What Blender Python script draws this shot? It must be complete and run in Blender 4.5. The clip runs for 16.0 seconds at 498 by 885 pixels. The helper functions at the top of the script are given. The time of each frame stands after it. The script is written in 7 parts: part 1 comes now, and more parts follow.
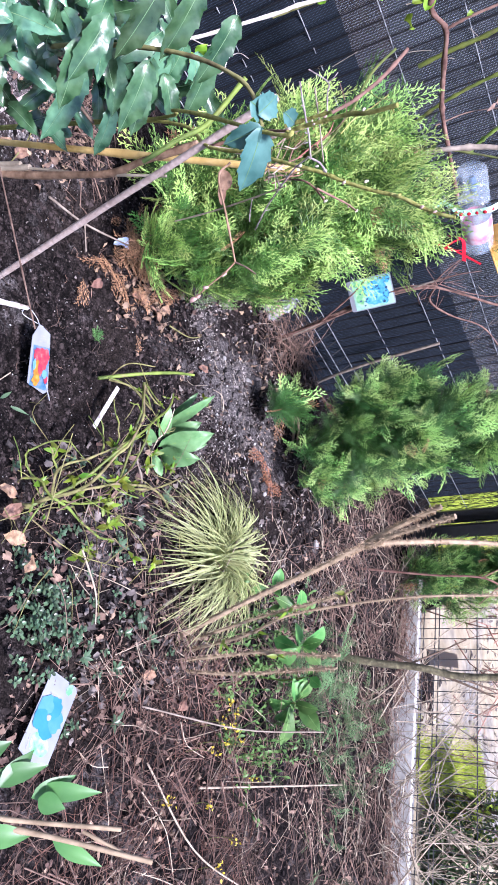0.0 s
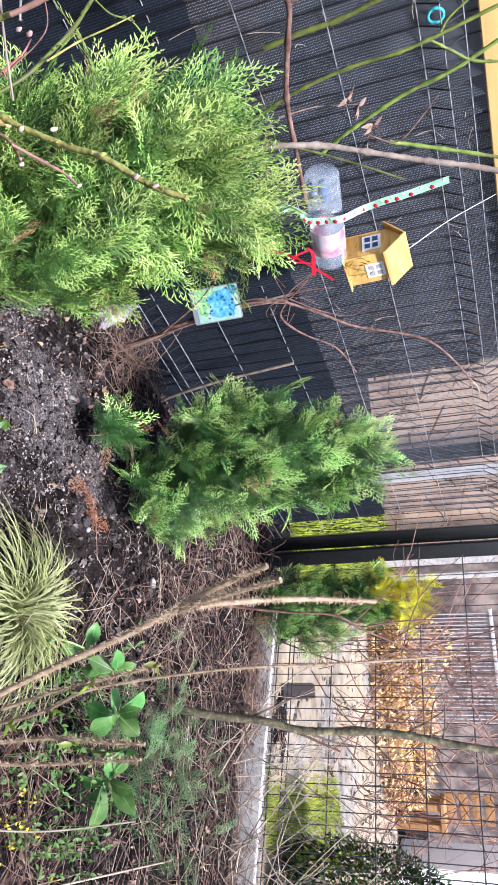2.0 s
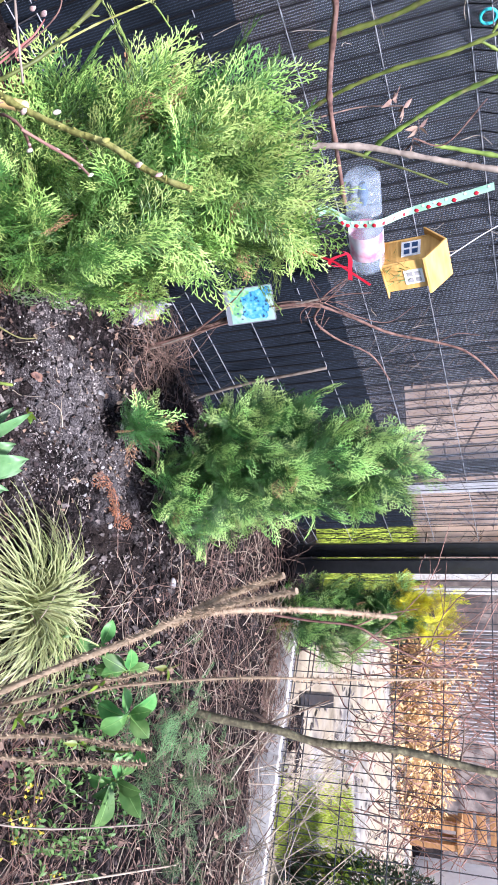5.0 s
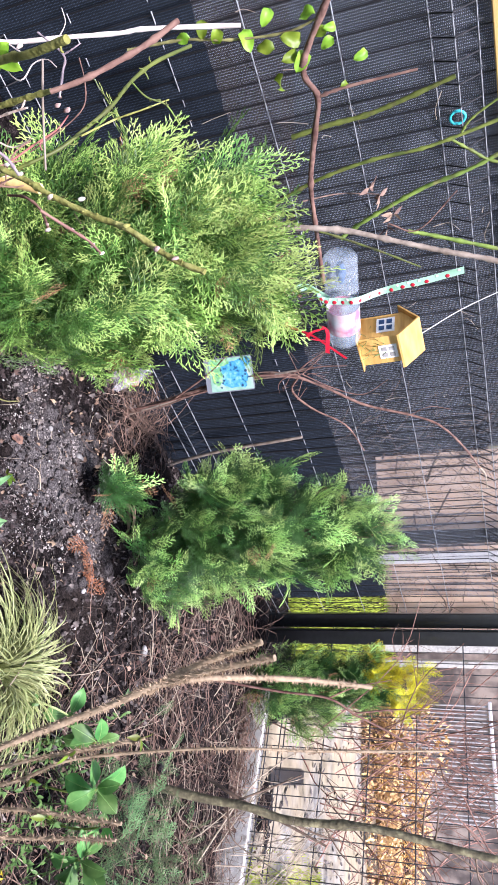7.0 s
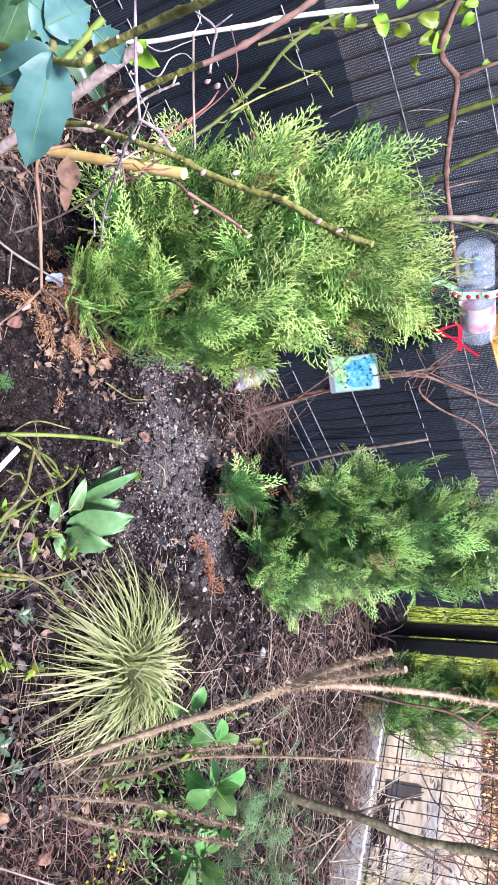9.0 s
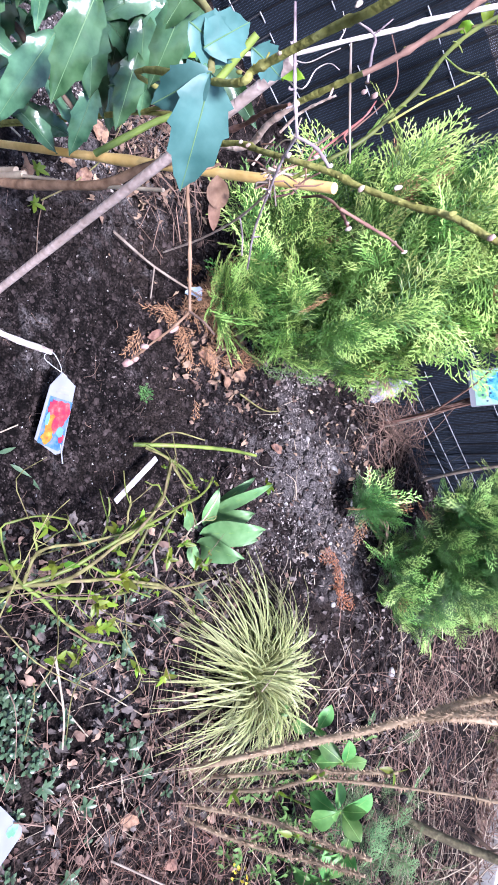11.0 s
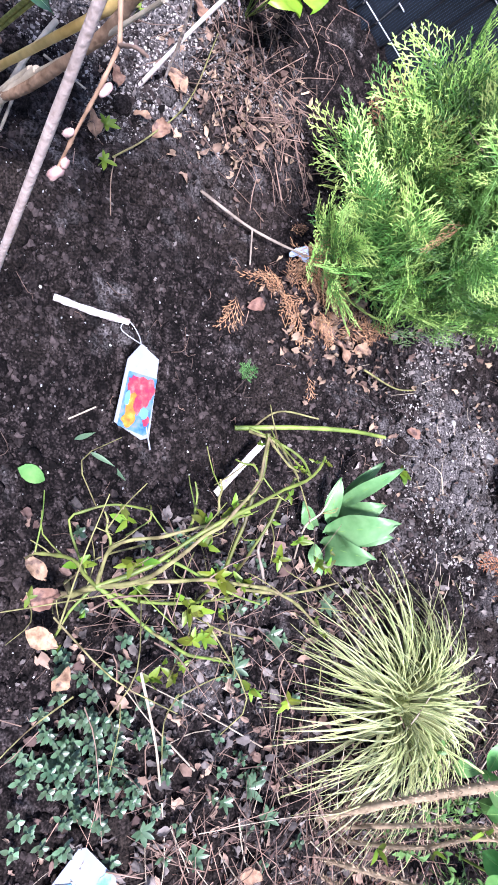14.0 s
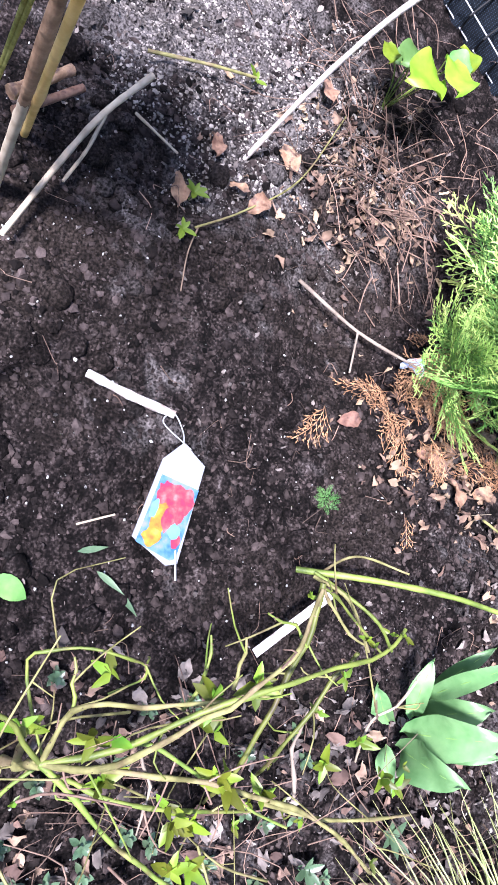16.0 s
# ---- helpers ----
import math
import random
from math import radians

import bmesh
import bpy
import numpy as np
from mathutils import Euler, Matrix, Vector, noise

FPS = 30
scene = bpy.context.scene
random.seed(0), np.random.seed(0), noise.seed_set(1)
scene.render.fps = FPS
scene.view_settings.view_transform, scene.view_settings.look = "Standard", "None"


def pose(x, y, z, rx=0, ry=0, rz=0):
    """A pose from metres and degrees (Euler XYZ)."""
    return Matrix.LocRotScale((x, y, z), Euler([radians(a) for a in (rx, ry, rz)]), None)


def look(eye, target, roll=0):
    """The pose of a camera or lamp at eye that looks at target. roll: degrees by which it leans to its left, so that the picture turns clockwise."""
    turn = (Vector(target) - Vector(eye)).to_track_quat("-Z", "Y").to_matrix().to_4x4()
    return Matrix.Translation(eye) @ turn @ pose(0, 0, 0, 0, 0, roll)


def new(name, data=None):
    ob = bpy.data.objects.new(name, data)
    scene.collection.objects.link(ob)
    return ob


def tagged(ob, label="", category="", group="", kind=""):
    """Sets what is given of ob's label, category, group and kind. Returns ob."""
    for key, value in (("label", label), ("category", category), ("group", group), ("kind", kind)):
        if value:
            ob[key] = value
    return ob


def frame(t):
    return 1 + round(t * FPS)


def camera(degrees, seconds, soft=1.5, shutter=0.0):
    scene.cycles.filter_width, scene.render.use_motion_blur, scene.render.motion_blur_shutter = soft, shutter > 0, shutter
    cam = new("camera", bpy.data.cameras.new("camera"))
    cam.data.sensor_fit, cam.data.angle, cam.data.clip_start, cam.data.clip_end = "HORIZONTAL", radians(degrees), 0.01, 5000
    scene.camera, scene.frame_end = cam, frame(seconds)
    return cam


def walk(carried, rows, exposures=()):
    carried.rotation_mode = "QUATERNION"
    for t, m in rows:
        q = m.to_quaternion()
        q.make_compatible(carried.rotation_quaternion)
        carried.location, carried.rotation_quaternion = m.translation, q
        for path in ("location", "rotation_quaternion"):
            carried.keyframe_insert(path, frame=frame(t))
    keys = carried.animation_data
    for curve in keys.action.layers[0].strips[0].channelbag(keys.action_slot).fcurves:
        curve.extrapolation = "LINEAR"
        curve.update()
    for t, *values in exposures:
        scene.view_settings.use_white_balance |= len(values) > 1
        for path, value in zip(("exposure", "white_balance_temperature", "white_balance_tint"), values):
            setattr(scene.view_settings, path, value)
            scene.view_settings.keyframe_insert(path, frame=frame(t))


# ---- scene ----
cam = camera(38.57, 16.0, soft=1.7, shutter=0.02)
PATH = [
    (0, (0.101, 0.094, 1.119), (0.035, 1.848, 0.162), 81.6),
    (0.5, (0.047, 0.177, 1.129), (0.021, 1.972, 0.248), 81.3),
    (1, (0.077, 0.334, 1.142), (0.032, 2.189, 0.398), 81.7),
    (1.5, (0.053, 0.400, 1.152), (-0.002, 2.282, 0.477), 82.3),
    (2, (0.042, 0.416, 1.144), (0.001, 2.304, 0.485), 83.4),
    (2.5, (0.047, 0.436, 1.149), (0.023, 2.320, 0.476), 84.7),
    (3, (0.040, 0.449, 1.149), (0.018, 2.313, 0.423), 85.7),
    (3.5, (0.038, 0.428, 1.139), (0.008, 2.251, 0.315), 86.1),
    (4, (0.040, 0.427, 1.135), (0.012, 2.239, 0.290), 86.2),
    (4.5, (0.045, 0.448, 1.141), (0.023, 2.271, 0.318), 86.2),
    (5, (0.037, 0.452, 1.153), (-0.016, 2.307, 0.405), 86.1),
    (5.2, (0.033, 0.445, 1.154), (-0.042, 2.312, 0.439), 86.1),
    (7.3, (0.044, 0.420, 1.140), (-0.208, 2.288, 0.471), 85.2),
    (7.5, (0.048, 0.422, 1.134), (-0.196, 2.282, 0.439), 85.2),
    (8, (0.055, 0.427, 1.121), (-0.175, 2.255, 0.344), 85.1),
    (8.5, (0.051, 0.434, 1.114), (-0.183, 2.223, 0.251), 85.3),
    (9, (0.042, 0.443, 1.106), (-0.211, 2.187, 0.159), 85.7),
    (9.5, (0.037, 0.445, 1.097), (-0.229, 2.140, 0.070), 85.8),
    (10, (0.031, 0.446, 1.090), (-0.243, 2.087, -0.021), 85.7),
    (10.2, (0.025, 0.453, 1.088), (-0.248, 2.070, -0.057), 85.8),
    (12.3, (0.027, 0.452, 1.070), (-0.234, 1.934, -0.248), 85.4),
    (12.5, (0.026, 0.454, 1.066), (-0.232, 1.930, -0.260), 85.0),
    (13, (0.024, 0.478, 1.058), (-0.207, 1.933, -0.295), 84.0),
    (13.5, (0.017, 0.507, 1.036), (-0.204, 1.910, -0.372), 82.2),
    (14, (0.080, 0.683, 0.986), (-0.258, 1.896, -0.568), 78.6),
    (14.5, (0.107, 0.867, 0.905), (-0.276, 1.899, -0.765), 75.3),
    (15, (0.093, 0.853, 0.918), (-0.287, 1.894, -0.747), 74.4),
    (15.5, (0.070, 0.824, 0.910), (-0.450, 1.826, -0.741), 72.2),
    (16, (0.018, 0.908, 0.823), (-0.645, 1.733, -0.874), 67.6),
]
LIGHTING = [  # seconds, stops, white balance
    (0, 1.61, 5710, 26), (1, 1.51, 5870, 24), (3, 1.46, 6070, 19), (4.5, 1.66, 5820, 22), (7.5, 1.52, 6070, 23), (9, 1.58, 5920, 25),
    (10, 1.68, 5820, 26), (12.5, 1.74, 5560, 26), (13.4, 1.81, 5560, 25), (14.5, 1.98, 5800, 22), (15.5, 2.05, 5770, 21), (16, 2.1, 5900, 23),
]
walk(cam, [(t, look(eye, target, roll)) for t, eye, target, roll in PATH], LIGHTING)

# ---- world and light ----
world = bpy.data.worlds.new("overcast sky")
scene.world = world
world.use_nodes = True
wn = world.node_tree
sky = wn.nodes.new("ShaderNodeTexSky")
sky.sky_type, sky.sun_disc = "NISHITA", False
sky.sun_elevation, sky.sun_rotation = radians(60.5), radians(219)
sky.air_density, sky.dust_density = 1.4, 1.2
wn.nodes["Background"].inputs["Strength"].default_value = 0.082
wn.links.new(sky.outputs["Color"], wn.nodes["Background"].inputs["Color"])
sun_data = bpy.data.lights.new("sun", "SUN")
sun_data.energy, sun_data.angle, sun_data.color = 4.0, radians(9), (1.0, 0.975, 0.94)
sun = new("sun", sun_data)
sun.matrix_world = look((1.15, -1.4, 3.2), (0, 0, 0))

# ---- mesh tools ----
rng = np.random.default_rng(11)


class Geo:
    """Gathers pieces of mesh: points and faces with equal corner counts."""

    def __init__(self):
        self.v, self.f, self.m, self.n, self.tone = [], [], [], 0, []

    def add(self, v, f, m=0, tone=None):
        v = np.asarray(v, float).reshape(-1, 3)
        f = np.asarray(f, int)
        self.v.append(v)
        if tone is not None:
            self.tone.append(np.full(len(v), tone))
        self.f.append(f + self.n)
        self.m.append(np.broadcast_to(np.asarray(m), len(f)))
        self.n += len(v)
        return self

    def take(self, pieces, m=0):
        for v, f in pieces:
            self.add(v, f, m)
        return self

    def mesh(self, name, mats, smooth=True):
        me = bpy.data.meshes.new(name)
        v = np.concatenate(self.v)
        counts = np.concatenate([np.full(len(f), f.shape[1]) for f in self.f])
        loops = np.concatenate([f.ravel() for f in self.f])
        me.vertices.add(len(v))
        me.vertices.foreach_set("co", v.ravel())
        me.loops.add(len(loops))
        me.loops.foreach_set("vertex_index", loops)
        me.polygons.add(len(counts))
        me.polygons.foreach_set("loop_start", np.r_[0, np.cumsum(counts)[:-1]])
        me.polygons.foreach_set("material_index", np.concatenate(self.m))
        me.polygons.foreach_set("use_smooth", np.full(len(counts), smooth))
        me.update(calc_edges=True)
        me.validate()
        if self.tone:
            me.attributes.new("tone", "FLOAT", "POINT").data.foreach_set("value", np.concatenate(self.tone))
        for mat in mats if isinstance(mats, (list, tuple)) else [mats]:
            me.materials.append(mat)
        return me


def thing(name, label, category, group="", kind="", at=(0, 0, 0)):
    ob = new(name)
    ob.location = at
    ob.empty_display_size = 0.05
    return tagged(ob, label, category, group, kind)


def part(name, geo, mats, parent, label="", smooth=True, kind=""):
    """One mesh object under a thing; its points are given in the world."""
    off = parent.matrix_basis.translation if parent.parent is None else parent.parent.matrix_basis.translation
    if off.length > 0:
        geo.v = [v - np.array(off) for v in geo.v]
    ob = new(name, geo.mesh(name, mats, smooth))
    ob.parent = parent
    return tagged(ob, label, kind=kind)


def whole(name, geo, mats, label, category, group="", kind="", smooth=True):
    """A thing that is one mesh."""
    return tagged(new(name, geo.mesh(name, mats, smooth)), label, category, group, kind)


def unit(v):
    v = np.asarray(v, float)
    return v / (np.linalg.norm(v) + 1e-12)


def spline(points, steps=6):
    """A smooth line through the points."""
    p = np.asarray(points, float)
    if len(p) < 3:
        return np.array([p[0] + (p[1] - p[0]) * k for k in np.linspace(0, 1, steps + 1)])
    p = np.vstack([2 * p[0] - p[1], p, 2 * p[-1] - p[-2]])
    out = []
    for i in range(1, len(p) - 2):
        for t in np.arange(steps) / steps:
            a, b, c, d = p[i - 1 : i + 3]
            out.append(0.5 * (2 * b + (c - a) * t + (2 * a - 5 * b + 4 * c - d) * t**2 + (3 * b - a - 3 * c + d) * t**3))
    return np.array(out + [p[-2]])


def tube(points, r0, r1=None, sides=6, steps=6, rough=0.0, knots=()):
    """A round stem along a smooth line, tapering from r0 to r1, with closed ends and swollen knots."""
    line = spline(points, steps)
    r1 = r0 if r1 is None else r1
    n = len(line)
    radii = np.linspace(r0, r1, n)
    if rough:
        radii = radii * (1 + rough * rng.normal(size=n).clip(-1.5, 1.5))
    for k in knots:
        radii[int(k * (n - 1))] *= 1.35
    way = np.gradient(line, axis=0)
    way /= np.linalg.norm(way, axis=1)[:, None] + 1e-12
    side = unit(np.cross(way[0], (0.3, 0.2, 1) if abs(way[0][2]) < 0.9 else (1, 0.1, 0)))
    rings = []
    angle = np.linspace(0, 2 * np.pi, sides, endpoint=False)
    for q, w, r in zip(line, way, radii):
        side = unit(side - w * (side @ w))
        other = np.cross(w, side)
        rings.append(q + r * (np.cos(angle)[:, None] * side + np.sin(angle)[:, None] * other))
    v = np.vstack(rings + [line[:1], line[-1:]])
    i = np.arange(n - 1)[:, None] * sides
    j = np.arange(sides)
    k = (j + 1) % sides
    quads = np.stack([i + j, i + k, i + sides + k, i + sides + j], -1).reshape(-1, 4)
    last = (n - 1) * sides
    caps = np.vstack([np.stack([k, j, np.full(sides, n * sides)], -1), np.stack([last + j, last + k, np.full(sides, n * sides + 1)], -1)])
    return [(v, quads), (v, caps)]


def box(lo, hi, bevel=0.0):
    """A box with its edges cut by bevel, in its own axes."""
    lo, hi = np.asarray(lo, float), np.asarray(hi, float)
    bm = bmesh.new()
    bmesh.ops.create_cube(bm, size=1)
    for q in bm.verts:
        q.co = Vector((lo + hi) / 2) + Vector(np.array(q.co) * (hi - lo))
    if bevel:
        bmesh.ops.bevel(bm, geom=bm.edges[:], offset=bevel, segments=2, affect="EDGES", profile=0.6)
    return from_bm(bm)


def from_bm(bm):
    bmesh.ops.triangulate(bm, faces=bm.faces[:])
    bm.verts.index_update()
    v = np.array([q.co[:] for q in bm.verts])
    f = np.array([[q.index for q in face.verts] for face in bm.faces])
    bm.free()
    return v, f


def laid(v, m):
    """Points through a 4 x 4 pose."""
    m = np.array(m)
    return np.asarray(v) @ m[:3, :3].T + m[:3, 3]


def axes(x, y, z, at):
    m = np.eye(4)
    m[:3, 0], m[:3, 1], m[:3, 2], m[:3, 3] = x, y, z, at
    return m


def blade(length, width, shape, bend=0.3, fold=0.2, along=6, teeth=0, wave=0.0):
    """A leaf along +x with its upper side to +z: shape(u) is its half width, bend droops it, fold raises its rims."""
    u = np.linspace(0, 1, along + 1)
    w = np.array([shape(a) for a in u]) * width / 2
    if teeth:
        w = w * (1 + teeth * 0.2 * np.where(np.arange(along + 1) % 2 == 1, 1, -0.5))
    ang = bend * u
    x = np.cumsum(np.r_[0, np.cos(ang[1:]) * length / along])
    z = -np.cumsum(np.r_[0, np.sin(ang[1:]) * length / along])
    v = []
    for s in (-1, -0.5, 0, 0.5, 1):
        lift = fold * abs(s) * w + wave * width * np.sin(u * 9 + s * 2) * abs(s)
        v.append(np.stack([x, s * w, z + lift], -1))
    v = np.concatenate(v)
    n = along + 1
    f = [[c * n + i, c * n + i + 1, (c + 1) * n + i + 1, (c + 1) * n + i] for c in range(4) for i in range(along)]
    return v, np.array(f)


def oval(a):
    return math.sin(math.pi * min(1, a**0.85)) ** 0.75 + 0.02


def lance(a):
    return math.sin(math.pi * a**0.7) ** 1.1 + 0.02


def holly(a):
    """Pointed leaf with a few forward-pointing spines along its rim."""
    spine = (a * 4.2 + 0.25) % 1
    return math.sin(math.pi * min(1, a**0.68)) ** 0.85 * (0.86 + 0.22 * spine**2.6) + 0.004


def heart(a):
    return math.sin(math.pi * min(1, a**0.62)) ** 0.5 * (1 - 0.12 * a) + 0.01


def obovate(a):
    return math.sin(math.pi * a**1.5) ** 0.8 + 0.03


def leafy(a):
    """Oval, widest past the middle, with a drawn-out point."""
    return math.sin(math.pi * a**1.2) ** 0.85 * (1 - 0.25 * max(0, a - 0.7)) + 0.02


def turned(v, base, tip, up=(0, 0, 1), roll=0.0):
    """A leaf laid from base towards tip, its upper side towards up."""
    x = unit(np.subtract(tip, base))
    y = unit(np.cross(up, x))
    z = np.cross(x, y)
    c, s = math.cos(roll), math.sin(roll)
    return laid(v, axes(x, c * y + s * z, c * z - s * y, base))


def leaf_to(base, tip, width, shape, up=(0, 0, 1), bend=0.3, fold=0.2, along=6, teeth=0, roll=0.0, wave=0.0):
    length = np.linalg.norm(np.subtract(tip, base)) * (1 + 0.1 * bend)
    v, f = blade(length, width, shape, bend, fold, along, teeth, wave)
    v[:, 2] += v[:, 0] * math.tan(bend / 2)
    return turned(v, base, tip, up, roll), f


def vnoise(x, y, seed=0):
    """Smooth noise from -1 to 1 over a unit lattice."""
    xi, yi = np.floor(x).astype(int), np.floor(y).astype(int)

    def corner(a, b):
        h = (a * 374761393 + b * 668265263 + seed * 974634777) & 0xFFFFFFFF
        h = ((h ^ (h >> 13)) * 1274126177) & 0xFFFFFFFF
        return ((h ^ (h >> 16)) & 0xFFFF) / 32767.5 - 1

    u, w = x - xi, y - yi
    u, w = u * u * (3 - 2 * u), w * w * (3 - 2 * w)
    return (corner(xi, yi) * (1 - u) + corner(xi + 1, yi) * u) * (1 - w) + (corner(xi, yi + 1) * (1 - u) + corner(xi + 1, yi + 1) * u) * w


# ---- materials ----
def material(name, stops, scale=30, rough=0.8, bump=0.3, metal=0.0, vary=0.0, by="", through_light=0.0, spec=0.4, coarse=4, stretch=(1, 1, 1), alpha=1.0, hue=0.0, bump_scale=None, coat=0.0, patches=None):
    """A two-scale noise surface: stops are (place, colour) of its ramp."""
    mat = bpy.data.materials.new(name)
    mat.use_nodes = True
    nt = mat.node_tree
    n, link = nt.nodes, nt.links.new
    bsdf, out = n["Principled BSDF"], n["Material Output"]
    coord, mapping = n.new("ShaderNodeTexCoord"), n.new("ShaderNodeMapping")
    mapping.inputs["Scale"].default_value = stretch
    link(coord.outputs["Object"], mapping.inputs["Vector"])
    fine, wide = n.new("ShaderNodeTexNoise"), n.new("ShaderNodeTexNoise")
    for node, s, d in ((fine, scale, 6), (wide, coarse, 3)):
        node.inputs["Scale"].default_value, node.inputs["Detail"].default_value = s, d
        link(mapping.outputs["Vector"], node.inputs["Vector"])
    blend = n.new("ShaderNodeMath")
    blend.operation = "MULTIPLY_ADD"
    blend.inputs[1].default_value = 0.45
    link(wide.outputs["Fac"], blend.inputs[0])
    half = n.new("ShaderNodeMath")
    half.operation = "MULTIPLY"
    half.inputs[1].default_value = 0.55
    link(fine.outputs["Fac"], half.inputs[0])
    link(half.outputs[0], blend.inputs[2])
    ramp = n.new("ShaderNodeValToRGB")
    el = ramp.color_ramp.elements
    while len(el) < len(stops):
        el.new(0.5)
    for e, (p, c) in zip(el, stops):
        e.position, e.color = p, (*c, 1)
    link(blend.outputs[0], ramp.inputs["Fac"])
    colour = ramp.outputs["Color"]
    if patches:
        # a second pair of colours in large patches: (scale, from, to, colour, colour)
        spread, edge, other, both = n.new("ShaderNodeTexNoise"), n.new("ShaderNodeMapRange"), n.new("ShaderNodeValToRGB"), n.new("ShaderNodeMix")
        both.data_type = "RGBA"
        spread.inputs["Scale"].default_value, spread.inputs["Detail"].default_value = patches[0], 5
        edge.inputs["From Min"].default_value, edge.inputs["From Max"].default_value = patches[1], patches[2]
        for e, p, c in zip(other.color_ramp.elements, (0.38, 0.62), patches[3:]):
            e.position, e.color = p, (*c, 1)
        link(mapping.outputs["Vector"], spread.inputs["Vector"])
        link(spread.outputs["Fac"], edge.inputs["Value"])
        link(fine.outputs["Fac"], other.inputs["Fac"])
        link(edge.outputs["Result"], both.inputs["Factor"])
        link(colour, both.inputs["A"])
        link(other.outputs["Color"], both.inputs["B"])
        colour = both.outputs["Result"]
    if vary and by:
        if by == "tone":
            own = n.new("ShaderNodeAttribute")
            own.attribute_name = "tone"
            rand = own.outputs["Fac"]
        else:
            rand = n.new("ShaderNodeNewGeometry").outputs["Random Per Island"] if by == "island" else n.new("ShaderNodeObjectInfo").outputs["Random"]
        span = n.new("ShaderNodeMapRange")
        span.inputs["To Min"].default_value, span.inputs["To Max"].default_value = 1 - vary, 1 + vary
        link(rand, span.inputs["Value"])
        hsv = n.new("ShaderNodeHueSaturation")
        link(span.outputs["Result"], hsv.inputs["Value"])
        if hue:
            turn = n.new("ShaderNodeMapRange")
            turn.inputs["To Min"].default_value, turn.inputs["To Max"].default_value = 0.5 - hue, 0.5 + hue
            link(rand, turn.inputs["Value"])
            link(turn.outputs["Result"], hsv.inputs["Hue"])
        link(colour, hsv.inputs["Color"])
        colour = hsv.outputs["Color"]
    link(colour, bsdf.inputs["Base Color"])
    bsdf.inputs["Roughness"].default_value = rough
    bsdf.inputs["Metallic"].default_value = metal
    bsdf.inputs["Specular IOR Level"].default_value = spec
    bsdf.inputs["Coat Weight"].default_value = coat
    if bump:
        b = n.new("ShaderNodeBump")
        b.inputs["Strength"].default_value, b.inputs["Distance"].default_value = bump, 0.004
        source = fine
        if bump_scale:
            source = n.new("ShaderNodeTexNoise")
            source.inputs["Scale"].default_value, source.inputs["Detail"].default_value = bump_scale, 4
            link(mapping.outputs["Vector"], source.inputs["Vector"])
        link(source.outputs["Fac"], b.inputs["Height"])
        link(b.outputs["Normal"], bsdf.inputs["Normal"])
    last = bsdf.outputs[0]
    if through_light:
        thin, mix = n.new("ShaderNodeBsdfTranslucent"), n.new("ShaderNodeMixShader")
        link(colour, thin.inputs["Color"])
        mix.inputs["Fac"].default_value = through_light
        link(last, mix.inputs[1])
        link(thin.outputs[0], mix.inputs[2])
        last = mix.outputs[0]
    if alpha < 1:
        clear, mix = n.new("ShaderNodeBsdfTransparent"), n.new("ShaderNodeMixShader")
        mix.inputs["Fac"].default_value = alpha
        link(clear.outputs[0], mix.inputs[1])
        link(last, mix.inputs[2])
        last = mix.outputs[0]
    link(last, out.inputs["Surface"])
    return mat


def two(a, b):
    return [(0.35, a), (0.65, b)]


SOIL = material("moist soil", [(0.38, (0.0014, 0.0011, 0.0011)), (0.48, (0.0045, 0.0034, 0.0034)), (0.55, (0.0145, 0.011, 0.0107)), (0.62, (0.042, 0.033, 0.032)), (0.7, (0.1, 0.085, 0.083))], 260, 0.95, 1.0, bump_scale=170, coarse=45, spec=0.08, patches=(2.6, 0.5, 0.66, (0.0052, 0.004, 0.0034), (0.03, 0.0225, 0.0195)))
soil_nodes = SOIL.node_tree
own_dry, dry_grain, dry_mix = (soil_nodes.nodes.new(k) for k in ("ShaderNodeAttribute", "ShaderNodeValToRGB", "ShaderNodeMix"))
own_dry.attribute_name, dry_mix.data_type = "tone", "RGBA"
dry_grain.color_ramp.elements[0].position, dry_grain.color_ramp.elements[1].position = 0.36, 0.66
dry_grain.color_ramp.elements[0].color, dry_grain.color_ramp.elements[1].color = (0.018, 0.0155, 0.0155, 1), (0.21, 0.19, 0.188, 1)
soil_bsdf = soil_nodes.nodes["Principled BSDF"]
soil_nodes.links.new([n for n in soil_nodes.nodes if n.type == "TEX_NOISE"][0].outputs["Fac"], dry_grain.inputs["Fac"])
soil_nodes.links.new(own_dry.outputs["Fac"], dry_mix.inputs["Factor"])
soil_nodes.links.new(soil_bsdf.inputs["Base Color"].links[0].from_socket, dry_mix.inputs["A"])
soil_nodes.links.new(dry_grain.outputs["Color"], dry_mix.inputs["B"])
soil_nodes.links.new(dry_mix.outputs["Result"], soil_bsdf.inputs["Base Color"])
CRUMB = material("soil crumbs", two((0.004, 0.003, 0.0031), (0.05, 0.038, 0.036)), 90, 0.95, 0.8, vary=0.95, by="island", spec=0.1)
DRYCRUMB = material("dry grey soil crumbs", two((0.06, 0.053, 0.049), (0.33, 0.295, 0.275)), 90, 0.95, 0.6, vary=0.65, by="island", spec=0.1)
PERLITE = material("pale grit", two((0.22, 0.215, 0.21), (0.46, 0.45, 0.44)), 90, 0.8, 0.3, vary=0.4, by="island")
